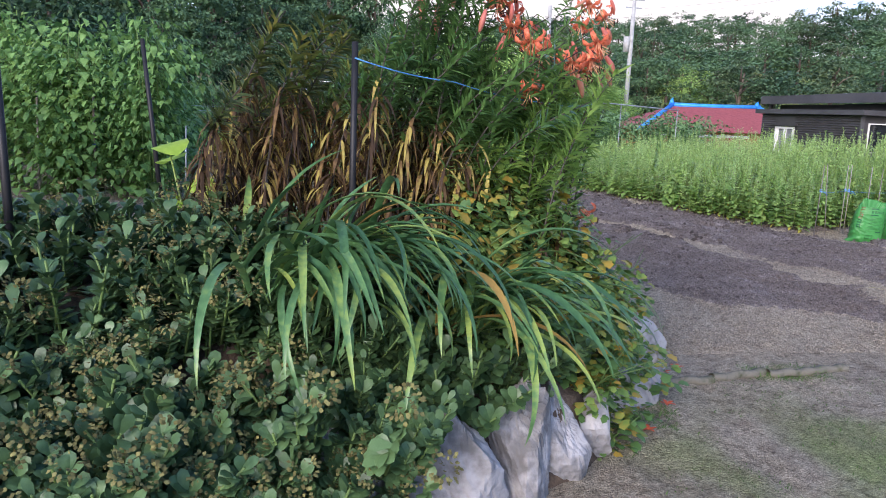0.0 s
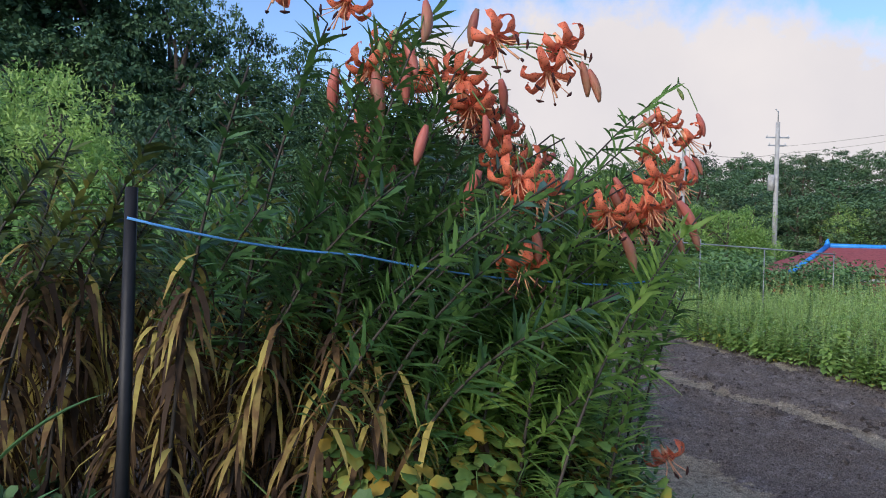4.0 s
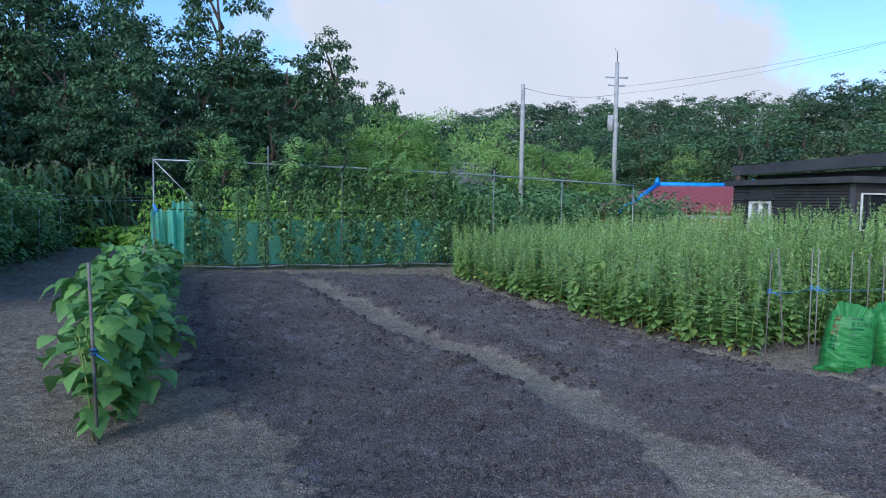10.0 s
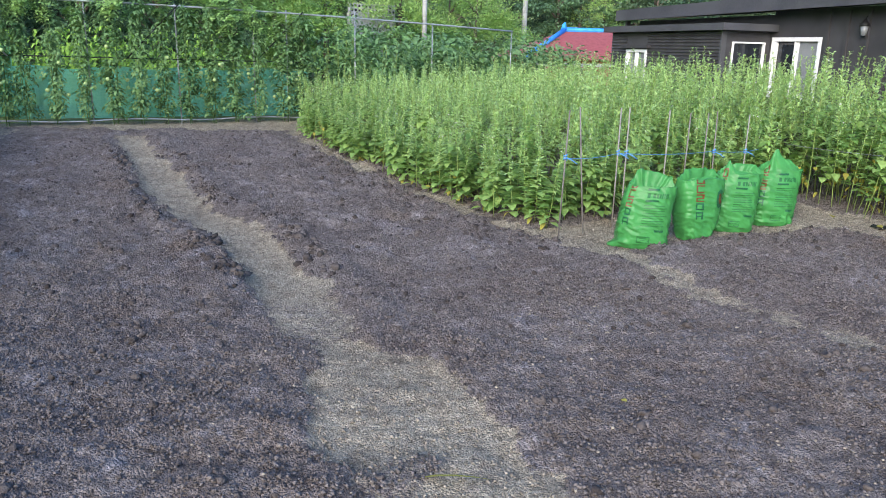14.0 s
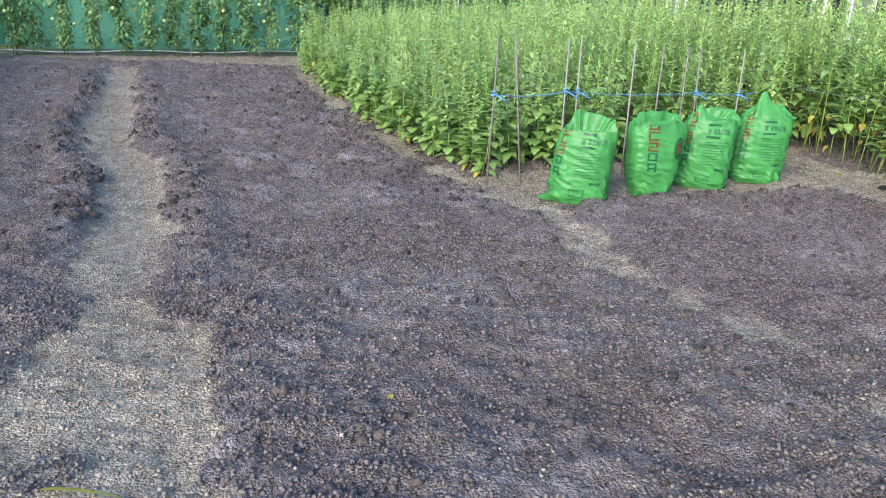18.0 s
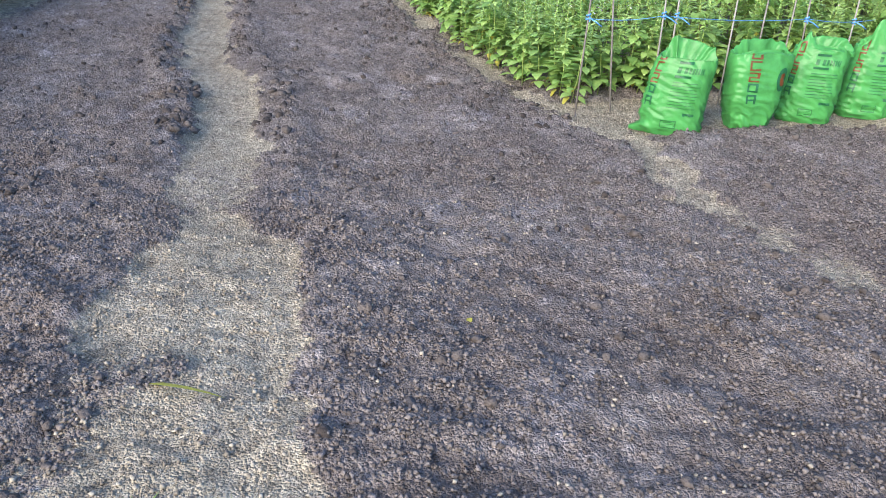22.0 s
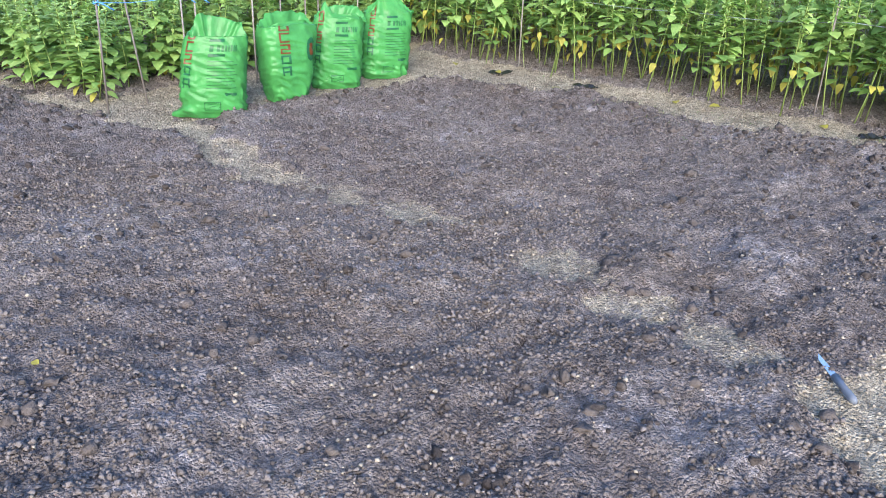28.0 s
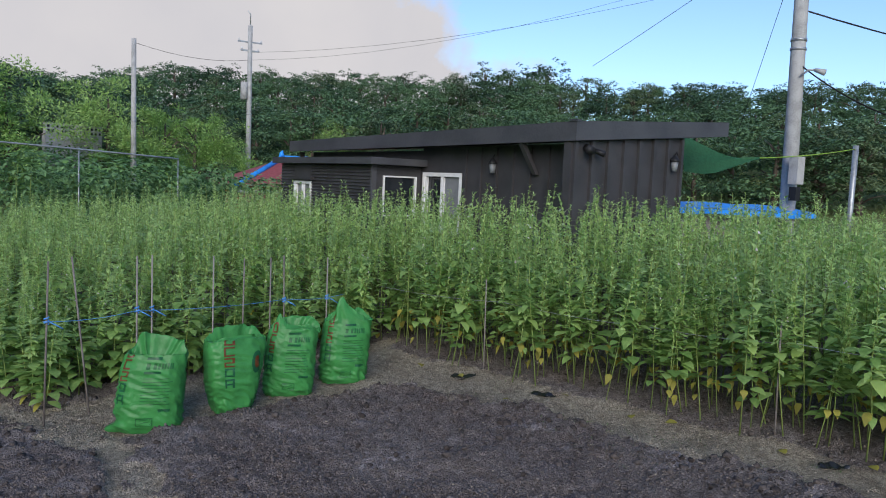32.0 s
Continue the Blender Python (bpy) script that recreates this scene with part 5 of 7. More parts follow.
# ---- corn ----
def corn_meshes(seed):
    rng = np.random.default_rng(seed)
    st = Piece().tube([(0, 0, -0.02), (0.01, 0, 0.5), (0, 0.02, 0.97)], [0.012, 0.010, 0.005], 6)
    n = 18
    h = np.linspace(0.08, 0.9, n)
    a = np.arange(n) * 2.5 + rng.uniform(-0.4, 0.4, n)
    way = np.stack([np.cos(a), np.sin(a), np.full(n, 1.0)], -1)
    lv = Piece().leaves(np.stack([0 * h, 0 * h, h], -1), way, np.stack([-np.cos(a), -np.sin(a), np.full(n, 0.8)], -1), rng.uniform(0.3, 0.45, n), 0.055, rng.uniform(0.6, 1.1, n), 0.3,
                        (0.5, 1, 1, 0.8, 0), (0, 0.25, 0.5, 0.75, 1))
    m = 9
    a = rng.uniform(0, 6.28, m)
    ts = Piece().leaves(np.tile((0, 0.02, 0.95), (m, 1)), np.stack([np.cos(a) * 0.5, np.sin(a) * 0.5, np.ones(m)], -1), np.tile((0.1, 0.2, 1.0), (m, 1)), 0.11, 0.008, 0.3, 0.4, (0.6, 1, 0), (0, 0.5, 1))
    return st.mesh("stalk", M_STEM), lv.mesh("corn_leaves", M_CORN), ts.mesh("tassel", M_TASSEL)


CORN = [corn_meshes(360 + k) for k in range(4)]
for i in range(64):
    x, y = -10.4 + 4.0 * rng.uniform(), 19.8 + 4.0 * rng.uniform()
    if x > -7.0 and y < 20.6:
        continue
    h = 2.15 * rng.uniform(0.85, 1.1)
    c = thing("corn_plant", pose(x, y, 0, 0, 0, rng.uniform(0, 360)) @ Matrix.Diagonal((h, h, h, 1)), "tall green corn plant with a pale tassel", "corn plant", "corn patch")
    for nm, me in zip(("stalk", "corn_leaves", "tassel"), CORN[i % 4]):
        part(nm, me, None, c)
SQUASH = [(bush_mesh(370, 110, 0.2, 6, M_LIME, 0.85, size=(0.9, 0.5)), stalks_mesh(371, 3, 0.012, 0.3, M_STEM))]
for x, y in ((-6.9, 21.2), (-6.4, 20.9), (-5.9, 21.4), (-6.3, 21.8), (-4.4, 17.2), (-4.1, 16.6)):
    vine(x, y, 0.5, 0.9, "low bright lime-green leafy vegetable", "lime-green vegetables", 0, SQUASH, "vegetable", "vegetable", (0.9, 0.5))


# ---- tomato trellis ----
TA, TB = np.array([-3.24, 14.12]), np.array([6.51, 16.5])


def on_trellis(f, off=0.0):
    n_ = np.array([-(TB - TA)[1], (TB - TA)[0]]) / np.linalg.norm(TB - TA)
    return TA + (TB - TA) * f + n_ * off


trellis = thing("trellis", pose(TA[0], TA[1], 0), "galvanised pipe trellis with a green net", "trellis")


def rel(f, z, off=0.0):
    q = on_trellis(f, off)
    return (q[0] - TA[0], q[1] - TA[1], z)


def bar_z(f):
    return 2.0 + 0.06 * math.sin(f * 3) - 0.26 * f


part("top_rail", Piece().tube([rel(f, bar_z(f)) for f in np.linspace(0, 1, 12)], 0.016, 8), M_STEEL, trellis)
part("mid_rail", Piece().tube([rel(f, 1.12 - 0.1 * f) for f in np.linspace(-0.01, 0.55, 8)], 0.010, 6), M_POST, trellis)
part("bottom_rail", Piece().tube([rel(f, 0.07 + 0.02 * math.sin(f * 30)) for f in np.linspace(0.03, 0.60, 12)], 0.014, 6), M_STEEL, trellis)
for f, top in ((0.0, 2.02), (0.2, 2.32), (0.34, 2.0), (0.47, 2.02), (0.53, 1.98), (0.66, 2.0), (0.82, 1.85), (1.0, 1.76)):
    part("post", Piece().tube([rel(f, -0.1, 0.03), rel(f, top, 0.03)], 0.014, 7), M_STEEL, trellis)
for f0, z0, f1, z1 in ((0.0, 2.0, 0.085, 1.1), (0.26, 1.1, 0.345, 1.98), (0.48, 1.15, 0.56, 1.95)):
    part("brace", Piece().tube([rel(f0, z0, -0.02), rel(f1, z1, -0.02)], 0.012, 6), M_STEEL if f0 < 0.1 else M_POST, trellis)


def net_panel(f0, f1, z0, z1, off, wave):
    def fn(u, v):
        f = f0 + (f1 - f0) * u
        q = TA[None, None] + (TB - TA)[None, None] * f[..., None]
        n_ = np.array([-(TB - TA)[1], (TB - TA)[0]]) / np.linalg.norm(TB - TA)
        q = q + n_ * (off + wave * np.sin(u * 40 + v * 3) * 0.5 + wave * np.sin(u * 17))[..., None]
        return q[..., 0] - TA[0], q[..., 1] - TA[1], z0 + (z1 - z0) * v + 0.03 * np.sin(u * 25) * v
    return sheet(fn, 60, 8)


part("net", net_panel(0.08, 0.58, 0.06, 0.92, 0.55, 0.03), M_NET, trellis, "thin teal-green windbreak net")
part("gathered_net", net_panel(-0.005, 0.05, 0.15, 1.1, -0.15, 0.09), M_NET, trellis, "gathered teal-green net hanging in folds")
part("gathered_net", net_panel(0.03, 0.09, 0.15, 1.25, 0.1, 0.07), M_NET, trellis, "gathered teal-green net hanging in folds")
part("twine_knot", Piece().tube([rel(0, 1.2, -0.03), rel(0.005, 1.1, -0.05), rel(-0.003, 1.0, -0.04)], [0.03, 0.04, 0.01], 6), M_BLUE, trellis, "blue twine knot")

TOMATO = [(bush_mesh(380 + k, 1500, 0.075, 44, M_TOMATO, 0.5, droop=0.5, size=(0.40, 2.0)), stalks_mesh(390 + k, 2, 0.008, 1.95, M_HERB, 0.05)) for k in range(4)]
TOMATO_TOP = [bush_mesh(395 + k, 700, 0.08, 20, M_SHOOT, 0.5, droop=0.5, size=(0.5, 2.0)) for k in range(3)]
fruit = Piece()
_s = [(math.cos(a) * math.sin(b), math.sin(a) * math.sin(b), math.cos(b)) for b in np.linspace(0, math.pi, 7) for a in np.linspace(0, 2 * math.pi, 9)]
fruit.add(np.array(_s) * np.array([0.035, 0.035, 0.031]), [(i * 9 + j, (i + 1) * 9 + j, (i + 1) * 9 + j + 1, i * 9 + j + 1) for i in range(6) for j in range(8)])
FRUIT = fruit.mesh("tomato", M_TOMATO_FRUIT)
rng = np.random.default_rng(15)
for i, f in enumerate((0.075, 0.105, 0.15, 0.19, 0.235, 0.275, 0.315, 0.355, 0.395, 0.435, 0.475, 0.52, 0.555)):
    q = on_trellis(f, rng.uniform(-0.06, 0.02))
    h = bar_z(f) * rng.uniform(0.95, 1.1)
    t = vine(q[0], q[1], h * 1.06, rng.uniform(0.42, 0.6), "tall green tomato vine tied up the trellis", "tomato vines on the trellis", i, TOMATO, "tomato_plant", "tomato plant", (0.5, 2.0))
    top = part("shoot", TOMATO_TOP[i % 3], None, t)
    top.matrix_basis = pose(0.06, 0, 1.45, 14, 8, 50) @ Matrix.Diagonal((0.9, 0.9, 0.4, 1))
    for _ in range(4):
        a, zf = rng.uniform(0, 6.28), rng.uniform(0.15, 0.6)
        o = part("tomato", FRUIT, None, t, "unripe pale green tomato")
        sx = t.matrix_world.to_scale()
        o.matrix_basis = Matrix.Translation((math.cos(a) * 0.2, math.sin(a) * 0.2, zf * 2)) @ Matrix.Diagonal((1 / sx[0], 1 / sx[1], 1 / sx[2], 1))
SHRUBS = [(bush_mesh(400 + k, 750, 0.11, 20, M_TOMATO, 0.5, droop=0.5, size=(1.3, 1.7)), stalks_mesh(405 + k, 3, 0.012, 1.4, M_STEM)) for k in range(3)]
for i, f in enumerate((0.60, 0.64, 0.69, 0.73, 0.78, 0.82, 0.87, 0.91, 0.96, 1.0, 1.06, 1.12)):
    q = on_trellis(f, rng.uniform(0.0, 0.5))
    vine(q[0], q[1], bar_z(min(f, 1)) * rng.uniform(0.78, 1.0), 1.25, "tangled grey-green climbing shrub behind the trellis", "shrubs behind the trellis", i, SHRUBS, "shrub", "shrub", (1.3, 1.7))
TERRACE = [(bush_mesh(410 + k, 420, 0.12, 12, M_LIMEVINE, 0.5, droop=0.5, size=(1.4, 0.9)), stalks_mesh(414 + k, 3, 0.012, 0.6, M_STEM)) for k in range(2)]
for i in range(18):
    q = on_trellis(0.0 + 0.06 * (i % 10) + rng.uniform(-0.02, 0.02), 2.4 if i < 10 else 4.6)
    vine(q[0], q[1], (1.15 if i < 10 else 1.5) * rng.uniform(0.85, 1.1), 1.3, "bright green vegetable plants on the terrace beyond", "terrace vegetables", i, TERRACE, "vegetable", "vegetable", (1.4, 0.9))
for x, y, h, w in ((5.5, 20, 1.7, 3), (8.2, 21, 1.7, 2.6), (10.5, 24, 1.5, 2.8), (4.5, 28, 2.0, 4), (7.8, 27, 2.0, 3)):
    vine(x, y, h, w, "low green shrubs on the terrace", "terrace shrubs", int(h * 7), VINES, "shrub", "shrub")


# ---- poles, wires, neighbouring buildings ----
def utility_pole(x, y, h, r, label, arms=False, lean=(0, 0)):
    p = thing("utility_pole", pose(x, y, 0), label, "utility pole")
    part("shaft", Piece().tube([(0, 0, -0.3), (lean[0] * 0.5, lean[1] * 0.5, h * 0.5), (lean[0], lean[1], h)], [r, r * 0.88, r * 0.75], 14), M_CONCRETE, p)
    for z in (h * 0.52, h * 0.50):
        part("band", Piece().tube([(lean[0] * z / h, lean[1] * z / h, z), (lean[0] * z / h, lean[1] * z / h, z + 0.05)], r * 0.98, 14), M_STEEL, p)
    if arms:
        for z, w in ((h - 0.9, 0.65), (h - 1.35, 0.5)):
            arm = part("crossarm", flat(Piece().box((-w, -0.04, z), (w, 0.04, z + 0.07))), M_STEEL, p)
            for q in (-w + 0.06, 0.0, w - 0.06):
                part("insulator", Piece().tube([(q, 0, z + 0.07), (q, 0, z + 0.13), (q, 0, z + 0.2)], [0.03, 0.05, 0.02], 8), M_WHITE, arm)
        part("transformer", Piece().tube([(-0.28, 0, h - 3.9), (-0.28, 0, h - 3.0)], 0.19, 12), M_CONCRETE, p, "grey cylindrical transformer")
        part("lightning_rod", Piece().tube([(0, 0, h), (0, 0, h + 0.6), (-0.15, 0, h + 0.75)], 0.03, 6), M_STEEL, p)
    return p


utility_pole(8.39, 37.5, 7.28, 0.13, "plain pale concrete pole standing beyond the garden")
utility_pole(14.73, 41.9, 9.4, 0.15, "concrete utility pole with crossarms and a transformer", True)
big = utility_pole(16.3, 10.3, 8.5, 0.15, "leaning grey concrete utility pole with a meter box", lean=(0.45, 0.45))
part("meter_box", flat(Piece().box((-0.22, -0.28, 1.75), (-0.02, -0.10, 2.25))), M_CONCRETE, big, "grey meter box")
part("meter_box", flat(Piece().box((-0.19, -0.26, 1.45), (-0.06, -0.12, 1.7))), M_POST, big, "small dark switch box")
part("lamp_arm", Piece().tube([(0.1, 0.05, 3.75), (0.18, -0.05, 3.86), (0.26, -0.18, 3.86)], 0.02, 7), M_STEEL, big)
part("lamp_head", Piece().tube([(0.24, -0.14, 3.86), (0.32, -0.30, 3.80)], [0.035, 0.06], 8), M_CONCRETE, big, "grey street lamp head")
fence_post = thing("fence_post", pose(19.4, 11.0, 0), "thin grey metal post with a line", "post")
part("shaft", Piece().tube([(0, 0, -0.2), (0, 0, 2.67)], 0.06, 8), M_STEEL, fence_post)


def wire(a, b, sag, r=0.012, label="thin black overhead power cable"):
    return twine([a, b], r, sag, label, M_WIRE, "overhead_cable", "cable")


wire((8.45, 37.5, 7.1), (14.73, 41.9, 7.6), 0.3, 0.010)
wire((14.73, 41.9, 8.0), (26.52, 23.87, 9.3), 0.5, 0.007)
wire((14.73, 41.9, 7.6), (25.53, 24.43, 9.3), 0.6, 0.006)
wire((26.52, 23.87, 9.3), (36, 9.4, 10.4), 0.3, 0.012)
wire((17.27, 17.17, 4.8), (13.2, 6.0, 6.1), 0.05, 0.006)
wire((16.5, 10.5, 5.0), (22.5, 8.6, 4.3), 0.1, 0.016)
wire((16.5, 10.4, 3.95), (17.0, 8.6, 2.85), 0.12, 0.014)
wire((16.6, 10.8, 5.9), (18.2, 13.4, 2.0), 0.02, 0.006)
twine([(13.9, 9.55, 2.1), (19.4, 11.0, 2.6)], 0.012, 0.05, "light green strap tied to a post", M_LIME, "strap", "strap")

awning = sheet(lambda u, v: (13.11 - 0.25 * v * (1 - u) + 1.08 * u, 10.04 - 0.30 * v * (1 - u) - 0.65 * u, (2.43 - 0.59 * v) * (1 - u) + 2.12 * u - 0.10 * np.sin(u * math.pi) + 0.02 * np.sin(v * 9 + u * 7)), 18, 12)
tagged(part("shade_awning", awning, M_SHADE), "dark green shade cloth stretched from the cabin", "awning")
tarp = thing("tarp_stack", pose(14.0, 11.0, 0), "low stack covered by a bright blue tarpaulin", "tarpaulin")
part("tarpaulin", sheet(lambda u, v: (-0.9 + 3.6 * u, -0.3 - 0.7 * u + 1.6 * v, 1.26 + 0.10 * np.sin(v * 3.1) - 0.05 * u + 0.03 * np.sin(u * 21 + v * 5)), 30, 10), M_BLUETARP, tarp)
part("drape", sheet(lambda u, v: (-0.9 + 3.6 * u, -0.31 - 0.7 * u - 0.03 * np.sin(u * 33) * v, 1.26 - 0.05 * u - 0.09 * v + 0.012 * np.sin(u * 21)), 40, 5), M_BLUETARP, tarp)
part("pallet_side", flat(Piece().box((-0.8, -0.2, 0), (2.3, 0.9, 1.2))), M_STAKE, tarp, "weathered timber sides")

neighbour = thing("farmhouse", pose(14.6, 31.6, -0.6), "single-storey farmhouse with a dark red roof edged in blue", "house")
part("wall", flat(Piece().box((-2.6, 0, 0), (4.8, 4.0, 1.75))), mat("orange_render", (0.55, 0.28, 0.14), (0.42, 0.20, 0.10), 0.85), neighbour)
rf = flat(Piece())
rf.add([(-3.3, -0.7, 1.65), (5.4, -0.7, 1.65), (5.4, 4.7, 1.65), (-3.3, 4.7, 1.65), (-0.6, 2.0, 2.85), (4.0, 2.0, 2.9)], [(0, 1, 5, 4), (2, 3, 4, 5)])
rf.add([(-3.3, -0.7, 1.65), (-0.6, 2.0, 2.85), (-3.3, 4.7, 1.65), (5.4, -0.7, 1.65), (5.4, 4.7, 1.65), (4.0, 2.0, 2.9)], [(0, 1, 2), (3, 4, 5)])
nroof = part("roof", rf, M_REDROOF, neighbour, "dark red hipped roof")
for a, b in (((-3.35, -0.75, 1.68), (-0.6, 2.0, 2.9)), ((-0.75, 2.0, 2.9), (4.15, 2.0, 2.95)), ((5.45, -0.75, 1.68), (4.0, 2.0, 2.95))):
    part("ridge_cap", Piece().tube([a, ((a[0] + b[0]) / 2, (a[1] + b[1]) / 2, (a[2] + b[2]) / 2 - 0.03), b], 0.11, 8), M_BLUETARP, nroof, "bright blue ridge cap")
for q in (-0.6, 4.0):
    part("finial", Piece().tube([(q, 2.0, 2.9), (q - 0.05, 2.0, 3.1), (q, 2.0, 3.22)], [0.13, 0.1, 0.03], 8), M_BLUETARP, nroof)
low_wall = thing("yard_wall", pose(10.6, 27.5, -0.4), "low orange-brown yard wall with a pale coping", "wall")
part("wall", flat(Piece().box((0, 0, 0), (4.2, 0.2, 1.25))), neighbour.children[0].data.materials[0], low_wall)
part("coping", flat(Piece().box((-0.05, -0.05, 1.255), (4.25, 0.25, 1.36))), M_CONCRETE, low_wall)
lattice = thing("retaining_wall", pose(4.94, 38.6, 0.9, 0, 0, 33) @ Matrix.Scale(0.8, 4), "pale pierced-block retaining wall on the slope", "wall")
for k in range(2):
    pnl = flat(Piece().box((k * 1.9, 0, 2.55), (k * 1.9 + 1.7, 0.2, 3.15)))
    pn = part("panel", pnl, M_CONCRETE, lattice)
    # thin black blocks on the solid panel stand for the shaded holes
    for i in range(6):
        for j in range(2):
            part("opening", flat(Piece().box((k * 1.9 + 0.12 + i * 0.27, -0.012, 2.65 + j * 0.25), (k * 1.9 + 0.25 + i * 0.27, 0.0, 2.78 + j * 0.25))), M_POST, pn)
part("base", flat(Piece().box((0.0, 0.02, -0.2), (3.6, 0.3, 2.55))), M_CONCRETE, lattice)
for x, y, h in ((4.2, 36.8, 2.3), (5.6, 37.4, 2.4), (6.9, 38.2, 2.4), (8.0, 39.0, 2.6)):
    vine(x, y, h, 2.4, "low green shrubs on the terrace", "terrace shrubs", int(x), VINES, "shrub", "shrub")


# ---- raised flower bed ----
def bed_z(x, y):
    d = np.where(inside(x, y, BED), 1, -1) * edge_distance(x, y, BED, True)
    rise = 0.28 + 0.52 * smooth(0.0, 0.5, d) * smooth(2.4, 1.0, y)
    z = np.where(d > -0.02, rise, 0.30 * smooth(-0.10, 0.0, d) - 0.05)
    return np.where(d > -0.12, z, -0.1) + (fbm(x * 9, y * 9, 3, 61) - 0.5) * 0.05


bx, by = np.meshgrid(np.linspace(-9.2, -0.5, 150), np.linspace(-2.0, 4.6, 120), indexing="ij")
bp_ = Piece()
_i, _j = np.meshgrid(np.arange(149), np.arange(119), indexing="ij")
_a = _i * 120 + _j
bp_.add(np.stack([bx, by, bed_z(bx, by)], -1).reshape(-1, 3), np.stack([_a, _a + 120, _a + 121, _a + 1], -1).reshape(-1, 4))
M_BEDSOIL = mat("bed_soil", (0.12, 0.085, 0.06), (0.045, 0.032, 0.024), 0.95, scale=7, bump=0.9, bscale=45)
tagged(part("flower_bed", bp_, M_BEDSOIL), "raised flower bed of brown soil behind boulders", "flower bed", kind="structure")


def boulder(x, y, z, sx, sy, sz, seed, turn):
    n = 30
    rng = np.random.default_rng(seed)
    dirs = rng.normal(0, 1, (13, 3))
    dirs /= np.linalg.norm(dirs, axis=1)[:, None]
    cut = rng.uniform(0.55, 0.80, 13)

    def fn(u, v):
        a, b = u * 2 * math.pi, v * math.pi
        d = np.stack([np.cos(a) * np.sin(b), np.sin(a) * np.sin(b), np.cos(b)], -1)
        r = np.ones(u.shape)
        for q, c in zip(dirs, cut):
            k = d @ q
            r = np.minimum(r, np.where(k > 0.05, c / np.maximum(k, 0.05), 9))
        r = r + 0.06 * (fbm(d[..., 0] * 2 + d[..., 2] * 1.3 + seed, d[..., 1] * 2 + d[..., 2], 4, seed) - 0.5) + 0.04 * (fbm(d[..., 0] * 15 - d[..., 2] * 9, d[..., 1] * 15 + d[..., 2] * 8, 2, seed + 2) - 0.5) + 0.09 * (fbm(d[..., 0] * 7 + d[..., 2] * 5 + seed, d[..., 1] * 7 - d[..., 2] * 4, 3, seed) - 0.5)
        return d[..., 0] * r, d[..., 1] * r, d[..., 2] * r
    p = sheet(fn, n * 2, n)
    p.v[0] = p.v[0] * np.array([sx, sy, sz]) * 1.25
    flat(p)
    ob = part("boulder", p, M_STONE)
    ob.matrix_world = pose(x, y, z, 0, 0, turn)
    return tagged(ob, "rough grey boulder edging the raised bed", "boulder", "boulders edging the bed")


for k, (x, y, z, sx, sy, sz) in enumerate(((-1.96, -0.40, 0.08, 0.17, 0.17, 0.25), (-1.70, -0.27, 0.13, 0.14, 0.15, 0.28), (-0.90, 0.72, 0.12, 0.17, 0.22, 0.25), (-1.12, 0.42, 0.08, 0.16, 0.18, 0.2),
                                           (-1.32, 0.10, 0.08, 0.16, 0.15, 0.22), (-1.52, -0.10, 0.10, 0.13, 0.13, 0.22), (-2.45, -0.45, 0.17, 0.26, 0.2, 0.28), (-2.95, -0.68, 0.15, 0.30, 0.22, 0.28), (-3.5, -0.88, 0.15, 0.32, 0.24, 0.28),
                                           (-4.1, -1.05, 0.15, 0.34, 0.24, 0.3), (-1.05, 1.35, 0.08, 0.2, 0.24, 0.22), (-1.38, 1.95, 0.08, 0.2, 0.26, 0.22), (-1.85, 2.8, 0.08, 0.22, 0.28, 0.22),
                                           (-2.45, 4.35, 0.06, 0.18, 0.22, 0.17), (-2.8, 4.15, 0.1, 0.2, 0.22, 0.24), (-2.3, 3.6, 0.08, 0.2, 0.24, 0.2))):
    boulder(x, y, z, sx, sy, sz, 500 + k, k * 47)

# ---- stone edging and fallen petals ----
M_EDGING = mat("mossy_stone", (0.16, 0.15, 0.12), (0.06, 0.07, 0.04), 0.9, scale=12, bump=0.7)
edging = thing("stone_edging", pose(-0.69, 0.86, 0), "low mossy stone edging across the path", "edging")
for k, (x, w, t) in enumerate(((0.0, 0.40, 5), (0.41, 0.38, 14), (0.79, 0.30, 6), (1.1, 0.26, 10))):
    p = sheet(lambda u, v: ((u - 0.0) * w, 0.028 * np.cos(v * 2 * math.pi) * (1 + 0.3 * np.sin(u * 9)), 0.0 + 0.026 * np.sin(v * 2 * math.pi) + 0.006 * np.sin(u * 13 + k)), 10, 9)
    o = part("edging_stone", p, M_EDGING, edging)
    o.matrix_basis = pose(x, x * 0.16, 0, 0, 0, t)
M_PETAL_FALL = mat("fallen_petal", (0.75, 0.16, 0.06), (0.6, 0.10, 0.04), 0.5, trans=0.2)
for k, (x, y) in enumerate(((-0.95, 0.24), (-0.41, 1.11), (-0.60, 1.05), (-0.72, 0.54), (-0.74, 0.74), (-0.55, 0.98))):
    f = Piece()
    a = np.arange(5) * 1.25 + k
    f.leaves(np.tile((0, 0, 0.012), (5, 1)), np.stack([np.cos(a), np.sin(a), np.full(5, 0.35)], -1), np.tile((0, 0, 1.0), (5, 1)), 0.05, 0.02, 0.1, 0.4, (0.4, 1, 0.9, 0), (0, 0.4, 0.7, 1))
    o = part("fallen_flower", f, M_PETAL_FALL)
    o.matrix_world = pose(x, y, float(ground_z(np.array(x), np.array(y))) + 0.004)
    tagged(o, "wilted red-orange lily petals lying on the ground", "petals", "fallen petals")


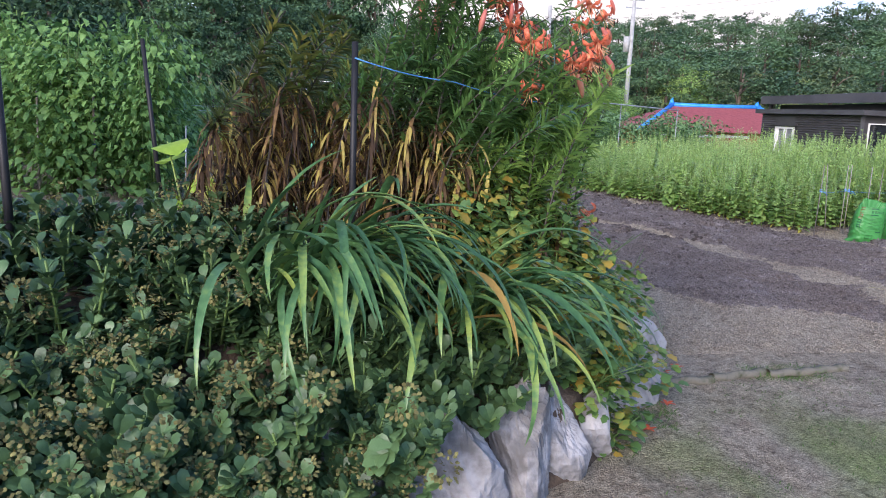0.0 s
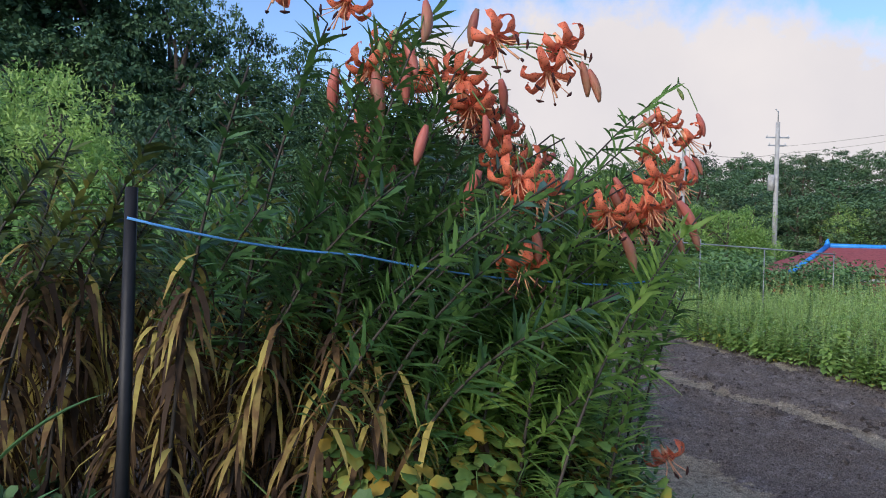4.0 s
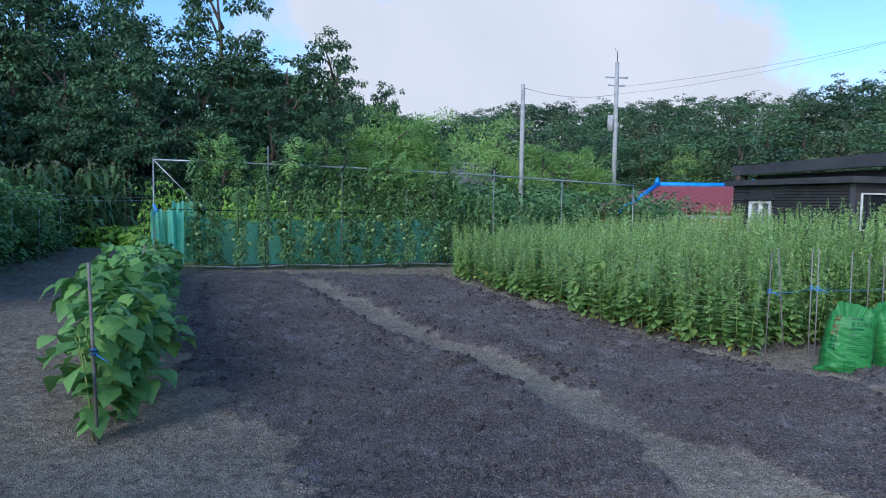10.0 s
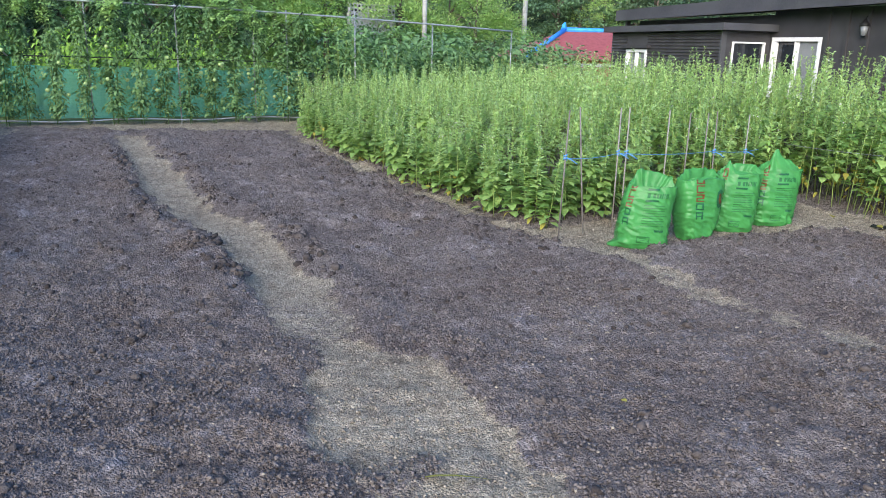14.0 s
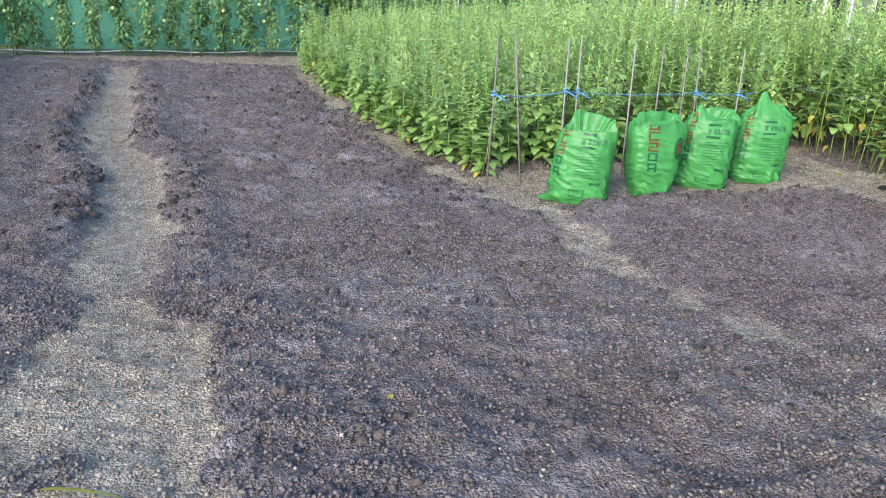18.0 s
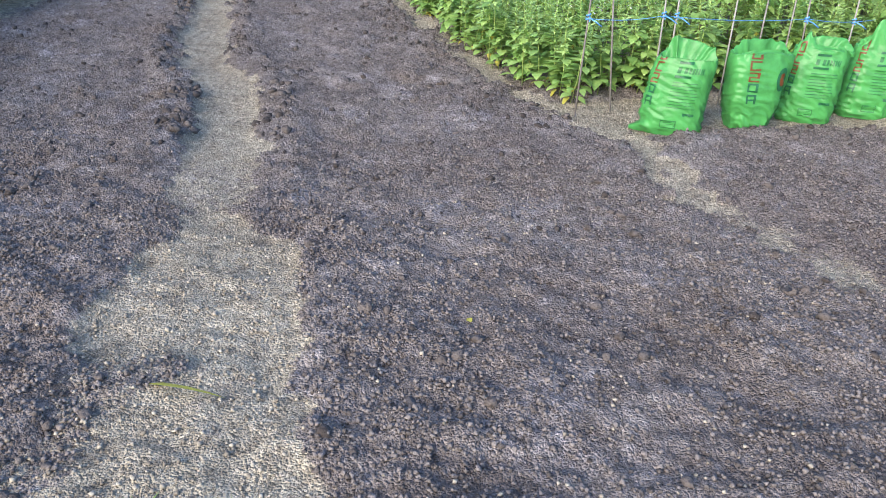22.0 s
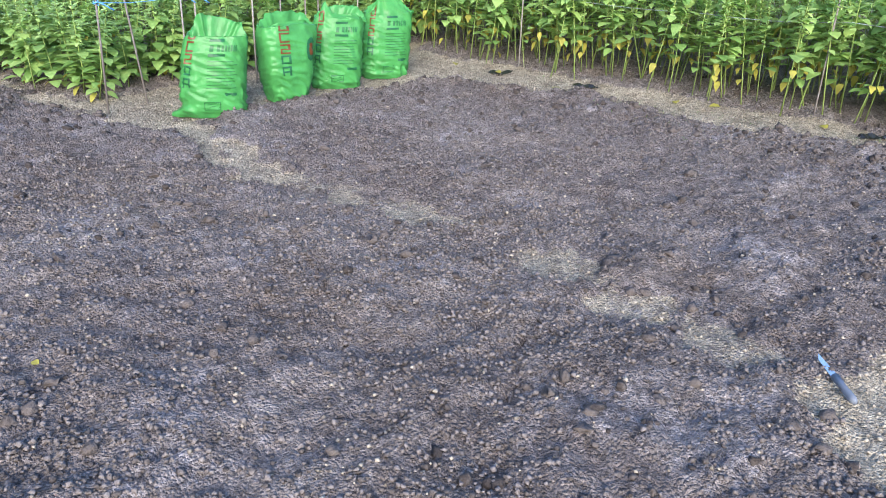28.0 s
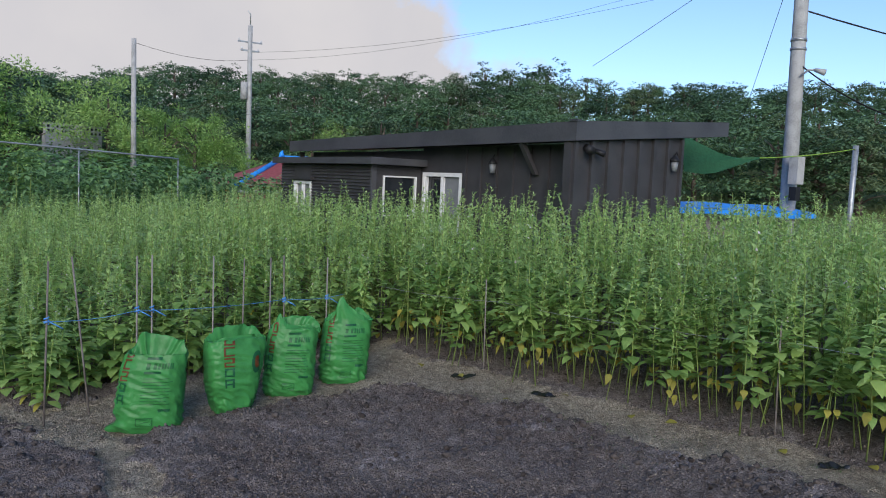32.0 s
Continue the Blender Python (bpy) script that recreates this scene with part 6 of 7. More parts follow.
# ---- tiger lilies ----
def petal_material():
    m = mat("spotted_petal", (0.90, 0.24, 0.13), (0.80, 0.17, 0.09), 0.45, scale=20, bump=0.1, trans=0.3)
    n, l = m.node_tree.nodes, m.node_tree.links
    co = n.new("ShaderNodeTexCoord")
    vo = n.new("ShaderNodeTexVoronoi")
    vo.inputs["Scale"].default_value = 230.0
    l.new(co.outputs["Object"], vo.inputs["Vector"])
    r = n.new("ShaderNodeValToRGB")
    r.color_ramp.elements[0].position, r.color_ramp.elements[0].color = 0.16, (0.09, 0.008, 0.01, 1)
    r.color_ramp.elements[1].position, r.color_ramp.elements[1].color = 0.34, (1, 1, 1, 1)
    r.color_ramp.elements[1].position = 0.28
    l.new(vo.outputs["Distance"], r.inputs[0])
    mul = n.new("ShaderNodeMix")
    mul.data_type, mul.blend_type = "RGBA", "MULTIPLY"
    mul.inputs[0].default_value = 1.0
    b = [q for q in n if q.type == "BSDF_PRINCIPLED"][0]
    t = [q for q in n if q.type == "BSDF_TRANSLUCENT"][0]
    src = b.inputs["Base Color"].links[0].from_socket
    l.new(src, mul.inputs[6])
    l.new(r.outputs[0], mul.inputs[7])
    l.new(mul.outputs[2], b.inputs["Base Color"])
    l.new(mul.outputs[2], t.inputs["Color"])
    return m


M_PETAL = petal_material()
M_BUD = mat("lily_bud", (0.58, 0.17, 0.14), (0.40, 0.20, 0.12), 0.45, scale=12, bump=0.1, island=0.1, obj=0.3, trans=0.15)
M_BUDGREEN = mat("green_bud", (0.25, 0.33, 0.12), (0.17, 0.24, 0.08), 0.5, bump=0.1)
M_ANTHER = mat("anther", (0.06, 0.018, 0.015), None, 0.7, bump=0)
M_FILAMENT = mat("filament", (0.85, 0.42, 0.24), (0.75, 0.32, 0.18), 0.5, bump=0)
M_LILYLEAF = mat("lily_leaf", (0.155, 0.31, 0.092), (0.06, 0.15, 0.046), 0.42, island=0.5, obj=0.25, trans=0.2, spec=0.45)
M_OLIVE = mat("fading_lily_leaf", (0.17, 0.22, 0.06), (0.07, 0.10, 0.03), 0.5, island=0.7, obj=0.2, trans=0.25, third=(0.36, 0.30, 0.07), third_at=0.75)
# brighter copy of the lily leaf: light shining through is put into its colour
M_LILYLIT = mat("lit_lily_leaf", (0.36, 0.55, 0.15), (0.18, 0.33, 0.08), 0.45, island=0.5, obj=0.2, trans=0.4)
M_LILYSTEM = mat("lily_stem", (0.06, 0.05, 0.04), (0.035, 0.03, 0.025), 0.6)


def petal_mesh(seed, curl):
    L, W = 0.092, 0.021

    def fn(u, v):
        # along the petal the direction turns from down-and-out to back over the stem
        th = np.radians(28) + np.radians(curl) * u ** 1.4
        k = 24
        tt = np.linspace(0, 1, k + 1)
        ang = np.radians(28) + np.radians(curl) * tt ** 1.4
        r = np.concatenate([[0], np.cumsum(np.sin((ang[1:] + ang[:-1]) / 2))]) * L / k
        z = np.concatenate([[0], np.cumsum(-np.cos((ang[1:] + ang[:-1]) / 2))]) * L / k
        rr, zz = np.interp(u, tt, r), np.interp(u, tt, z)
        w = W * np.sin(np.pi * np.clip(u * 0.93 + 0.07, 0, 1)) ** 0.75
        s = (v - 0.5) * 2
        cup = -0.22 * W * (1 - s * s) * np.sin(np.pi * u) + 0.004 * np.sin(u * 18 + seed) * s
        return rr + cup * np.cos(th) + 0.004, s * w * 0.5, zz + cup * np.sin(th)
    return sheet(fn, 15, 6).mesh("petal", M_PETAL)


PETALS = [petal_mesh(1, 235), petal_mesh(2, 200), petal_mesh(3, 255)]
core = Piece().tube([(0, 0, 0.02), (0, 0, -0.004), (0, 0, -0.02)], [0.004, 0.008, 0.004], 8)
core.tube([(0, 0, -0.01), (0.004, 0, -0.05), (0.010, 0, -0.076)], [0.002, 0.0015, 0.0024], 5)
CORE = core.mesh("pistil", M_FILAMENT)
STAM = Piece().tube([(0.003, 0, -0.01), (0.014, 0, -0.04), (0.034, 0, -0.066)], 0.0011, 4).mesh("stamen", M_FILAMENT)
ANTH = Piece().tube([(0.028, 0, -0.074), (0.036, 0, -0.067), (0.042, 0, -0.058)], [0.0015, 0.0034, 0.0015], 5).mesh("anther", M_ANTHER)
zz = np.linspace(0, 1, 9)
BUD = Piece().tube(np.stack([0.006 * np.sin(zz * 3), 0 * zz, -0.098 * zz], -1), 0.0125 * np.sin(np.pi * np.clip(zz * 0.86 + 0.1, 0, 1)) ** 0.7 + 0.001, 7).mesh("bud", M_BUD)
BUDG = Piece().tube(np.stack([0.004 * np.sin(zz * 3), 0 * zz, -0.06 * zz], -1), 0.0085 * np.sin(np.pi * np.clip(zz * 0.86 + 0.1, 0, 1)) ** 0.7 + 0.001, 7).mesh("bud", M_BUDGREEN)


def put_flower(plant, at_, way, curl, turn):
    """A nodding flower; at_ is its throat, way the direction it faces."""
    f = part("flower", CORE, None, plant, "nodding orange tiger lily flower with dark spots")
    q = Vector((0, 0, -1)).rotation_difference(Vector(way).normalized())
    f.matrix_basis = Matrix.Translation(at_) @ q.to_matrix().to_4x4() @ pose(0, 0, 0, 0, 0, turn) @ Matrix.Scale(1.25, 4)
    for k in range(6):
        o = part("petal", PETALS[(curl + (k % 2)) % 3], None, f)
        o.matrix_basis = pose(0, 0, 0, 0, 0, k * 60 + (5 if k % 2 else -4))
        for nm, me in (("stamen", STAM), ("anther", ANTH)):
            part(nm, me, None, f).matrix_basis = pose(0, 0, 0, 0, 0, k * 60 + 17)


def hang_bud(plant, at_, way, green):
    """A bud hung from at_, pointing and reaching along way."""
    o = part("bud", BUDG if green else BUD, None, plant, "small green closed bud" if green else "long hanging pink-orange bud")
    q = Vector((0, 0, -1)).rotation_difference(Vector(way).normalized())
    o.matrix_basis = Matrix.Translation(at_) @ q.to_matrix().to_4x4() @ Matrix.Scale(Vector(way).length / (0.06 if green else 0.098), 4)


def put_bud(plant, at_, tilt, turn, green=False, size=1.0):
    o = part("bud", BUDG if green else BUD, None, plant, "small green closed bud" if green else "long hanging pink-orange bud")
    o.matrix_basis = Matrix.Translation(at_) @ pose(0, 0, 0, tilt, 0, turn) @ Matrix.Scale(size, 4)


def lily(base, tip, seed, flowers, buds, dry=0.45, leaves=90, arch=0.12, leaf=None, heads=()):
    rng = np.random.default_rng(seed)
    base, tip = np.array(base, dtype=float), np.array(tip, dtype=float)
    plant = thing("tiger_lily", pose(*base), "tall tiger lily stem with narrow dark leaves, dry at the base", "lily", "tiger lily clump")
    e = tip - base
    t = np.linspace(0, 1, 12)
    pth = np.stack([e[0] * t ** 2.0, e[1] * t ** 2.0, e[2] * t ** 0.9 + arch * np.sin(t * math.pi) * 0.5], -1)
    part("stem", Piece().tube(pth, np.linspace(0.0055, 0.0022, 12), 6), M_LILYSTEM, plant)
    spot = lambda h: np.stack([np.interp(h, t, pth[:, k]) for k in range(3)], -1)
    ax = np.gradient(pth, axis=0)
    ax /= np.linalg.norm(ax, axis=1)[:, None]
    tang = lambda h: np.stack([np.interp(h, t, ax[:, k]) for k in range(3)], -1)
    n = int(leaves * (1 - dry * 0.5))
    h = rng.uniform(dry, 0.96, n)
    a = np.arange(n) * 2.4 + rng.uniform(-0.3, 0.3, n)
    A = tang(h)
    s1 = np.cross(A, np.array([0.2, 0.1, 1.0]))
    s1 /= np.linalg.norm(s1, axis=1)[:, None] + 1e-9
    s2 = np.cross(A, s1)
    way = s1 * np.cos(a)[:, None] + s2 * np.sin(a)[:, None] + A * 0.55
    ln = rng.uniform(0.10, 0.17, n) * (1.15 - 0.45 * h)
    part("leaves", Piece().leaves(spot(h), way, A + way * 0.2, ln, rng.uniform(0.010, 0.016, n), rng.uniform(0.05, 0.4, n), 0.3, (0.5, 1, 0.8, 0), (0, 0.3, 0.65, 1)), leaf or M_LILYLEAF, plant)
    n = int(leaves * dry * 1.3)
    h = rng.uniform(0.14, dry + 0.12, n)
    a = rng.uniform(0, 6.28, n)
    way = np.stack([np.cos(a), np.sin(a), rng.uniform(-0.6, 0.2, n)], -1)
    part("dry_leaves", Piece().leaves(spot(h), way, np.tile((0, 0, 1.0), (n, 1)), rng.uniform(0.07, 0.14, n), rng.uniform(0.009, 0.018, n), rng.uniform(0.4, 1.4, n), 0.4, (0.5, 1, 0.8, 0), (0, 0.3, 0.65, 1)), M_BROWN, plant, "withered brown and yellow leaves")
    for k in range(flowers + buds):
        hh = rng.uniform(0.78, 1.0) if k else 1.0
        p0 = spot(np.array([hh]))[0]
        a = rng.uniform(0, 6.28)
        reach = rng.uniform(0.05, 0.12)
        mid = p0 + np.array([math.cos(a) * reach * 0.6, math.sin(a) * reach * 0.6, 0.04])
        end = p0 + np.array([math.cos(a) * reach, math.sin(a) * reach, 0.03 + (0.05 if k == 0 else 0)])
        part("pedicel", Piece().tube([p0, mid, end], 0.002, 4), M_HERB, plant)
        if k < flowers:
            put_flower(plant, end, (math.cos(a) * 0.55 + 0.15, math.sin(a) * 0.45 - 0.25, -0.75), int(rng.integers(0, 3)), rng.uniform(0, 60))
        else:
            put_bud(plant, end, rng.uniform(-25, 25), rng.uniform(0, 360), k % 3 == 2, rng.uniform(0.95, 1.35))
    for k, (at_, way, kind) in enumerate(heads):
        end = np.array(at_) - base
        near = np.argmin(np.linalg.norm(pth - end - np.array([0, 0, 0.02]), axis=1))
        p0 = pth[near]
        part("pedicel", Piece().tube([p0, (p0 + end) / 2 + np.array([0, 0, 0.03]), end + np.array([0, 0, 0.012]), end], 0.0022, 5), M_HERB, plant)
        if kind == "flower":
            put_flower(plant, end, way, k % 3, k * 23)
        else:
            hang_bud(plant, end, way, kind == "green")
    return plant


def soil_at(x, y):
    return float(bed_z(np.array([x]), np.array([y]))[0])


rng = np.random.default_rng(91)
# bare-topped stems of the clump, upright to leaning
for k in range(60):
    x, y = -2.98 + 1.15 * (k + rng.uniform(0, 1)) / 60, 0.05 + 0.85 * ((k * 0.618) % 1.0)
    lean = 0.12 + (x + 3.0) * 0.42
    tx = x + lean + rng.normal(0, 0.10)
    tip = (tx, y + rng.normal(0.02, 0.10), rng.uniform(1.65, 2.02) - 0.5 * max(0, -2.45 - x) - 0.5 * max(0, tx + 1.72))
    lily((x, y, soil_at(x, y) - 0.02), tip, 700 + k, 0, 0, np.interp(x, (-3.0, -2.4, -1.85), (0.62, 0.50, 0.34)) * rng.uniform(0.85, 1.1), 110, leaf=M_OLIVE if x + rng.normal(0, 0.15) < -2.5 else None)
# flowering stems leaning out over the path side
for k, (bx_, by_, tx, ty, tz, nf, nb) in enumerate((
        (-2.1, 0.35, -1.80, 0.50, 2.24, 1, 2), (-2.2, 0.40, -1.95, 0.48, 2.14, 1, 2), (-2.0, 0.35, -1.88, 0.62, 2.02, 1, 1),
        (-2.0, 0.30, -1.90, 0.50, 1.96, 1, 1), (-1.95, 0.30, -1.80, 0.42, 1.70, 0, 1))):
    lily((bx_, by_, soil_at(bx_, by_) - 0.02), (tx, ty, tz), 760 + k, nf, nb, 0.32, 105, 0.16)


def bloom_stem(bx_, by_, tip, seed, flowers, buds):
    """A leaning stem with the flowers and buds that it carries: throats and ways, feet and reaches."""
    heads = [((x, y, z + 0.03), (dx, dy, -0.8), "flower") for x, y, z, dx, dy in flowers]
    heads += [((x, y, z), (dx, dy, dz), "green" if dx * dx + dy * dy + dz * dz < 0.0056 else "bud") for x, y, z, dx, dy, dz in buds]
    return lily((bx_, by_, soil_at(bx_, by_) - 0.02), tip, seed, 0, 0, 0.32, 105, 0.10, None, heads)


bloom_stem(-1.7, 0.95, (-0.97, 1.40, 2.23), 780, [(-1.043, 1.31, 2.04, -0.1, -0.5), (-0.959, 1.327, 1.99, 0.6, -0.2), (-1.075, 1.33, 1.93, -0.4, -0.4), (-1.0, 1.26, 1.82, 0.4, -0.3)],
           [(-1.085, 1.256, 2.083, -0.06, 0.012, -0.049), (-0.928, 1.297, 2.096, 0.032, 0.018, -0.079), (-0.985, 1.36, 2.20, 0.026, 0.012, -0.041), (-0.933, 1.314, 1.946, 0.036, 0.009, -0.067),
            (-0.969, 1.287, 1.941, 0.049, 0.013, -0.093)])
bloom_stem(-1.75, 0.85, (-1.14, 1.06, 2.0), 781, [(-1.184, 0.973, 1.66, 0.1, -0.5), (-1.12, 1.05, 1.72, 0.5, 0.0)],
           [(-1.025, 1.022, 1.696, 0.04, 0.002, -0.096), (-1.064, 1.026, 1.655, 0.034, 0.001, -0.075), (-1.04, 1.113, 1.793, 0.019, 0.007, -0.085), (-1.193, 1.07, 1.99, 0.006, 0.006, -0.03),
            (-1.169, 1.083, 1.946, 0.006, 0.008, -0.04)])
bloom_stem(-1.85, 0.7, (-1.19, 0.76, 1.86), 782, [(-1.196, 0.683, 1.775, 0.1, -0.7), (-1.215, 0.72, 1.70, 0.3, -0.3)],
           [(-1.134, 0.716, 1.739, 0.056, 0.01, -0.09), (-1.153, 0.807, 1.80, 0.035, 0.01, -0.068), (-1.24, 0.761, 1.715, 0.029, 0.007, -0.06)])
bloom_stem(-1.9, 0.75, (-1.29, 0.80, 1.80), 783, [(-1.267, 0.802, 1.69, -0.2, -0.5), (-1.248, 0.766, 1.65, 0.2, -0.3)],
           [(-1.318, 0.686, 1.796, 0.031, 0.014, -0.075), (-1.281, 0.711, 1.64, 0.012, 0.004, -0.07)])
bloom_stem(-1.95, 0.5, (-1.38, 0.66, 1.79), 784, [(-1.351, 0.569, 1.665, -0.1, -0.7), (-1.349, 0.70, 1.71, 0.5, 0.2)],
           [(-1.346, 0.633, 1.768, 0.042, 0.018, -0.075), (-1.306, 0.605, 1.638, 0.036, 0.007, -0.106)])
bloom_stem(-2.0, 0.55, (-1.5, 0.68, 1.91), 785, [(-1.577, 0.657, 1.80, 0.4, -0.2)],
           [(-1.441, 0.65, 1.819, -0.041, 0.002, -0.093), (-1.488, 0.679, 1.857, -0.089, -0.023, -0.052), (-1.574, 0.637, 1.891, 0.017, 0.022, -0.062), (-1.536, 0.517, 1.757, 0.017, 0.018, -0.08)])
bloom_stem(-2.05, 0.5, (-1.66, 0.62, 2.04), 786, [(-1.709, 0.599, 1.93, -0.2, -0.6), (-1.647, 0.604, 1.88, 0.4, -0.2), (-1.637, 0.567, 1.81, 0.1, -0.5)],
           [(-1.63, 0.584, 1.971, 0.013, 0.026, -0.075), (-1.596, 0.586, 1.829, 0.02, 0.021, -0.07)])
bloom_stem(-2.0, 0.35, (-1.61, 0.39, 1.82), 787, [(-1.60, 0.352, 1.73, -0.1, -0.6), (-1.565, 0.38, 1.70, 0.5, -0.3), (-1.584, 0.412, 1.53, 0.1, -0.4)],
           [(-1.558, 0.409, 1.643, 0.015, 0.01, -0.092)])
bloom_stem(-2.1, 0.4, (-1.70, 0.48, 2.10), 788, [(-1.718, 0.484, 1.93, -0.3, -0.3), (-1.74, 0.462, 2.0, -0.5, -0.4), (-1.50, 0.515, 2.10, 0.5, -0.2), (-1.53, 0.50, 2.02, 0.2, -0.6)],
           [(-1.44, 0.53, 2.08, 0.02, 0.01, -0.09), (-1.42, 0.53, 2.06, 0.03, 0.0, -0.085), (-1.649, 0.492, 2.022, 0.009, 0.039, -0.083), (-1.686, 0.39, 1.91, 0.001, 0.025, -0.075), (-1.702, 0.48, 1.976, 0.002, 0.024, -0.07)])
# leaning leafy stems low on the path side, without flowers
for k in range(26):
    x, y = rng.uniform(-2.1, -1.6), rng.uniform(0.3, 1.5)
    lily((x, y, soil_at(x, y) - 0.02), (x + rng.uniform(0.2, 0.32 + 0.2 * y), y + rng.uniform(-0.1, 0.25), rng.uniform(1.25, 1.60)), 800 + k, 0, 0, 0.22, 110, 0.16, M_LILYLIT)
# tall leafy stems at the back of the flowers
for k in range(14):
    tx, ty = -2.05 + 0.34 * ((k * 0.618) % 1.0), 0.25 + 0.5 * k / 13
    lily((tx - 0.2, ty - 0.05, soil_at(tx - 0.2, ty - 0.05) - 0.02), (tx, ty, rng.uniform(1.85, 2.2)), 1010 + k, k % 3 == 0, k % 2, 0.3, 150, 0.08)
# the dense leafy mass below the flowers
for k in range(38):
    f = ((k * 0.618) % 1.0)
    tx, ty = -1.72 + 0.56 * f + rng.normal(0, 0.05), 0.42 + 0.95 * (k / 37) * (0.45 + 0.55 * f) + rng.normal(0, 0.05)
    bx_, by_ = tx - rng.uniform(0.15, 0.45), ty - rng.uniform(0.0, 0.2)
    lily((bx_, by_, soil_at(bx_, by_) - 0.02), (tx, ty, rng.uniform(1.38, 1.72)), 900 + k, 0, 0, 0.15, 150, 0.08, M_LILYLIT if f > 0.5 else None)
for k in range(26):
    tx, ty = rng.uniform(-1.42, -1.02), rng.uniform(0.72, 1.45)
    bx_, by_ = tx - rng.uniform(0.12, 0.3), min(ty, 1.25) - rng.uniform(0.0, 0.12)
    lily((bx_, by_, soil_at(bx_, by_) - 0.02), (tx, ty, rng.uniform(1.40, 1.78) - 0.3 * max(0, tx + 1.15)), 960 + k, 0, 0, 0.12, 130, 0.06, M_LILYLIT if k % 4 else None)
bloom_stem(-1.16, 1.12, (-1.10, 1.12, 0.96), 840, [(-1.06, 1.08, 0.90, 0.4, -0.4)], [(-1.11, 1.09, 0.97, -0.01, 0.0, -0.06)])
lily((-1.12, 1.15, 0.30), (-1.05, 1.2, 0.85), 841, 0, 1, 0.2, 44)

# stakes and twine of the clump
stake(-2.36, -0.03, 0.75, 1.68, 0.014, (0.0, 0.0), M_POST, "steel_stake", "dark upright steel stake holding twine round the lilies", group="lily stakes")
stake(-3.42, 1.55, 0.75, 1.77, 0.014, (-0.10, 0.02), M_POST, "steel_stake", "dark leaning steel stake behind the lilies", group="lily stakes")
stake(-3.55, -0.14, 0.75, 1.63, 0.016, (-0.02, 0.0), M_POST, "steel_stake", "dark upright steel stake at the bed edge", group="lily stakes")
twine([(-2.36, -0.045, 1.62), (-1.95, 0.2, 1.56), (-1.46, 0.60, 1.50), (-1.12, 0.92, 1.51)], 0.0028, 0.012, "blue twine tied round the lily stems")

# ---- day lilies with arching strap leaves ----
M_STRAP = mat("strap_leaf", (0.10, 0.225, 0.08), (0.045, 0.125, 0.045), 0.38, scale=5, island=0.3, obj=0.55, trans=0.2, spec=0.5, third=(0.35, 0.45, 0.10), third_at=0.8)
M_STRAPDRY = mat("strap_leaf_dry", (0.34, 0.22, 0.06), (0.22, 0.13, 0.04), 0.6, obj=0.5, trans=0.15)


def strap_mesh(seed, length, width, rise, turn_over):
    rng = np.random.default_rng(seed)

    def fn(u, v):
        tt = np.linspace(0, 1, 40)
        ang = np.radians(rise) - np.radians(turn_over) * tt ** 1.3
        x = np.concatenate([[0], np.cumsum(np.cos(ang[:-1]))]) * length / 39
        z = np.concatenate([[0], np.cumsum(np.sin(ang[:-1]))]) * length / 39
        w = width * np.minimum(1, 0.55 + u * 2) * np.clip((1 - u) * 3.2, 0, 1) ** 0.7
        s = (v - 0.5) * 2
        return np.interp(u, tt, x), s * w * 0.5 + 0.02 * np.sin(u * 4 + seed) * u, np.interp(u, tt, z) + np.abs(s) * w * 0.22
    return sheet(fn, 16, 3).mesh("strap_leaf", M_STRAP)


STRAPS = [strap_mesh(850 + k, *p) for k, p in enumerate(((0.78, 0.026, 62, 135), (0.70, 0.024, 50, 125), (0.85, 0.028, 70, 150), (0.60, 0.022, 42, 100), (0.74, 0.026, 58, 160), (0.5, 0.030, 80, 60), (0.66, 0.024, 55, 120)))]


def day_lily(x, y, z, n, seed, aim, spread, label, dry=0.02):
    rng = np.random.default_rng(seed)
    d = thing("day_lily", pose(x, y, z), label, "day lily", "day lilies on the bed")
    for k in range(n):
        o = part("strap_leaf", STRAPS[int(rng.integers(0, 7))], None, d)
        a = aim + float(np.clip(rng.normal(0, 1), -1.5, 1.7)) * spread
        if rng.uniform() < dry:
            o.data = o.data.copy()
            o.data.materials[0] = M_STRAPDRY
            tagged(o, "yellow-brown withered strap leaf")
        s = rng.uniform(0.75, 1.12)
        o.matrix_basis = Matrix.Translation((rng.normal(0, 0.09), rng.normal(0, 0.05), rng.uniform(-0.02, 0.02))) @ pose(0, 0, 0, rng.normal(0, 8), rng.normal(0, 10), a) @ Matrix.Scale(s, 4)
    return d


day_lily(-2.52, -0.38, 0.82, 100, 31, -40, 36, "large day lily clump of arching green strap leaves")
day_lily(-1.92, -0.26, 0.64, 56, 32, -45, 38, "day lily clump with arching leaves turning yellow", 0.08)
tuft = thing("day_lily", pose(-2.74, -0.12, 0.80), "small tuft of tall upright green strap leaves", "day lily", "day lilies on the bed")
for a, tilt, sc in ((20, 4, 1.25), (-35, -6, 1.0), (110, 10, 0.95), (200, -4, 0.8), (60, 14, 0.7)):
    part("strap_leaf", STRAPS[5], None, tuft).matrix_basis = pose(0.02 * math.cos(a), 0.02 * math.sin(a), 0, tilt, 0, a) @ Matrix.Scale(sc, 4)
day_lily(-2.95, 3.95, 0.35, 14, 34, -40, 60, "small day lily tuft beside the path", 0.1)

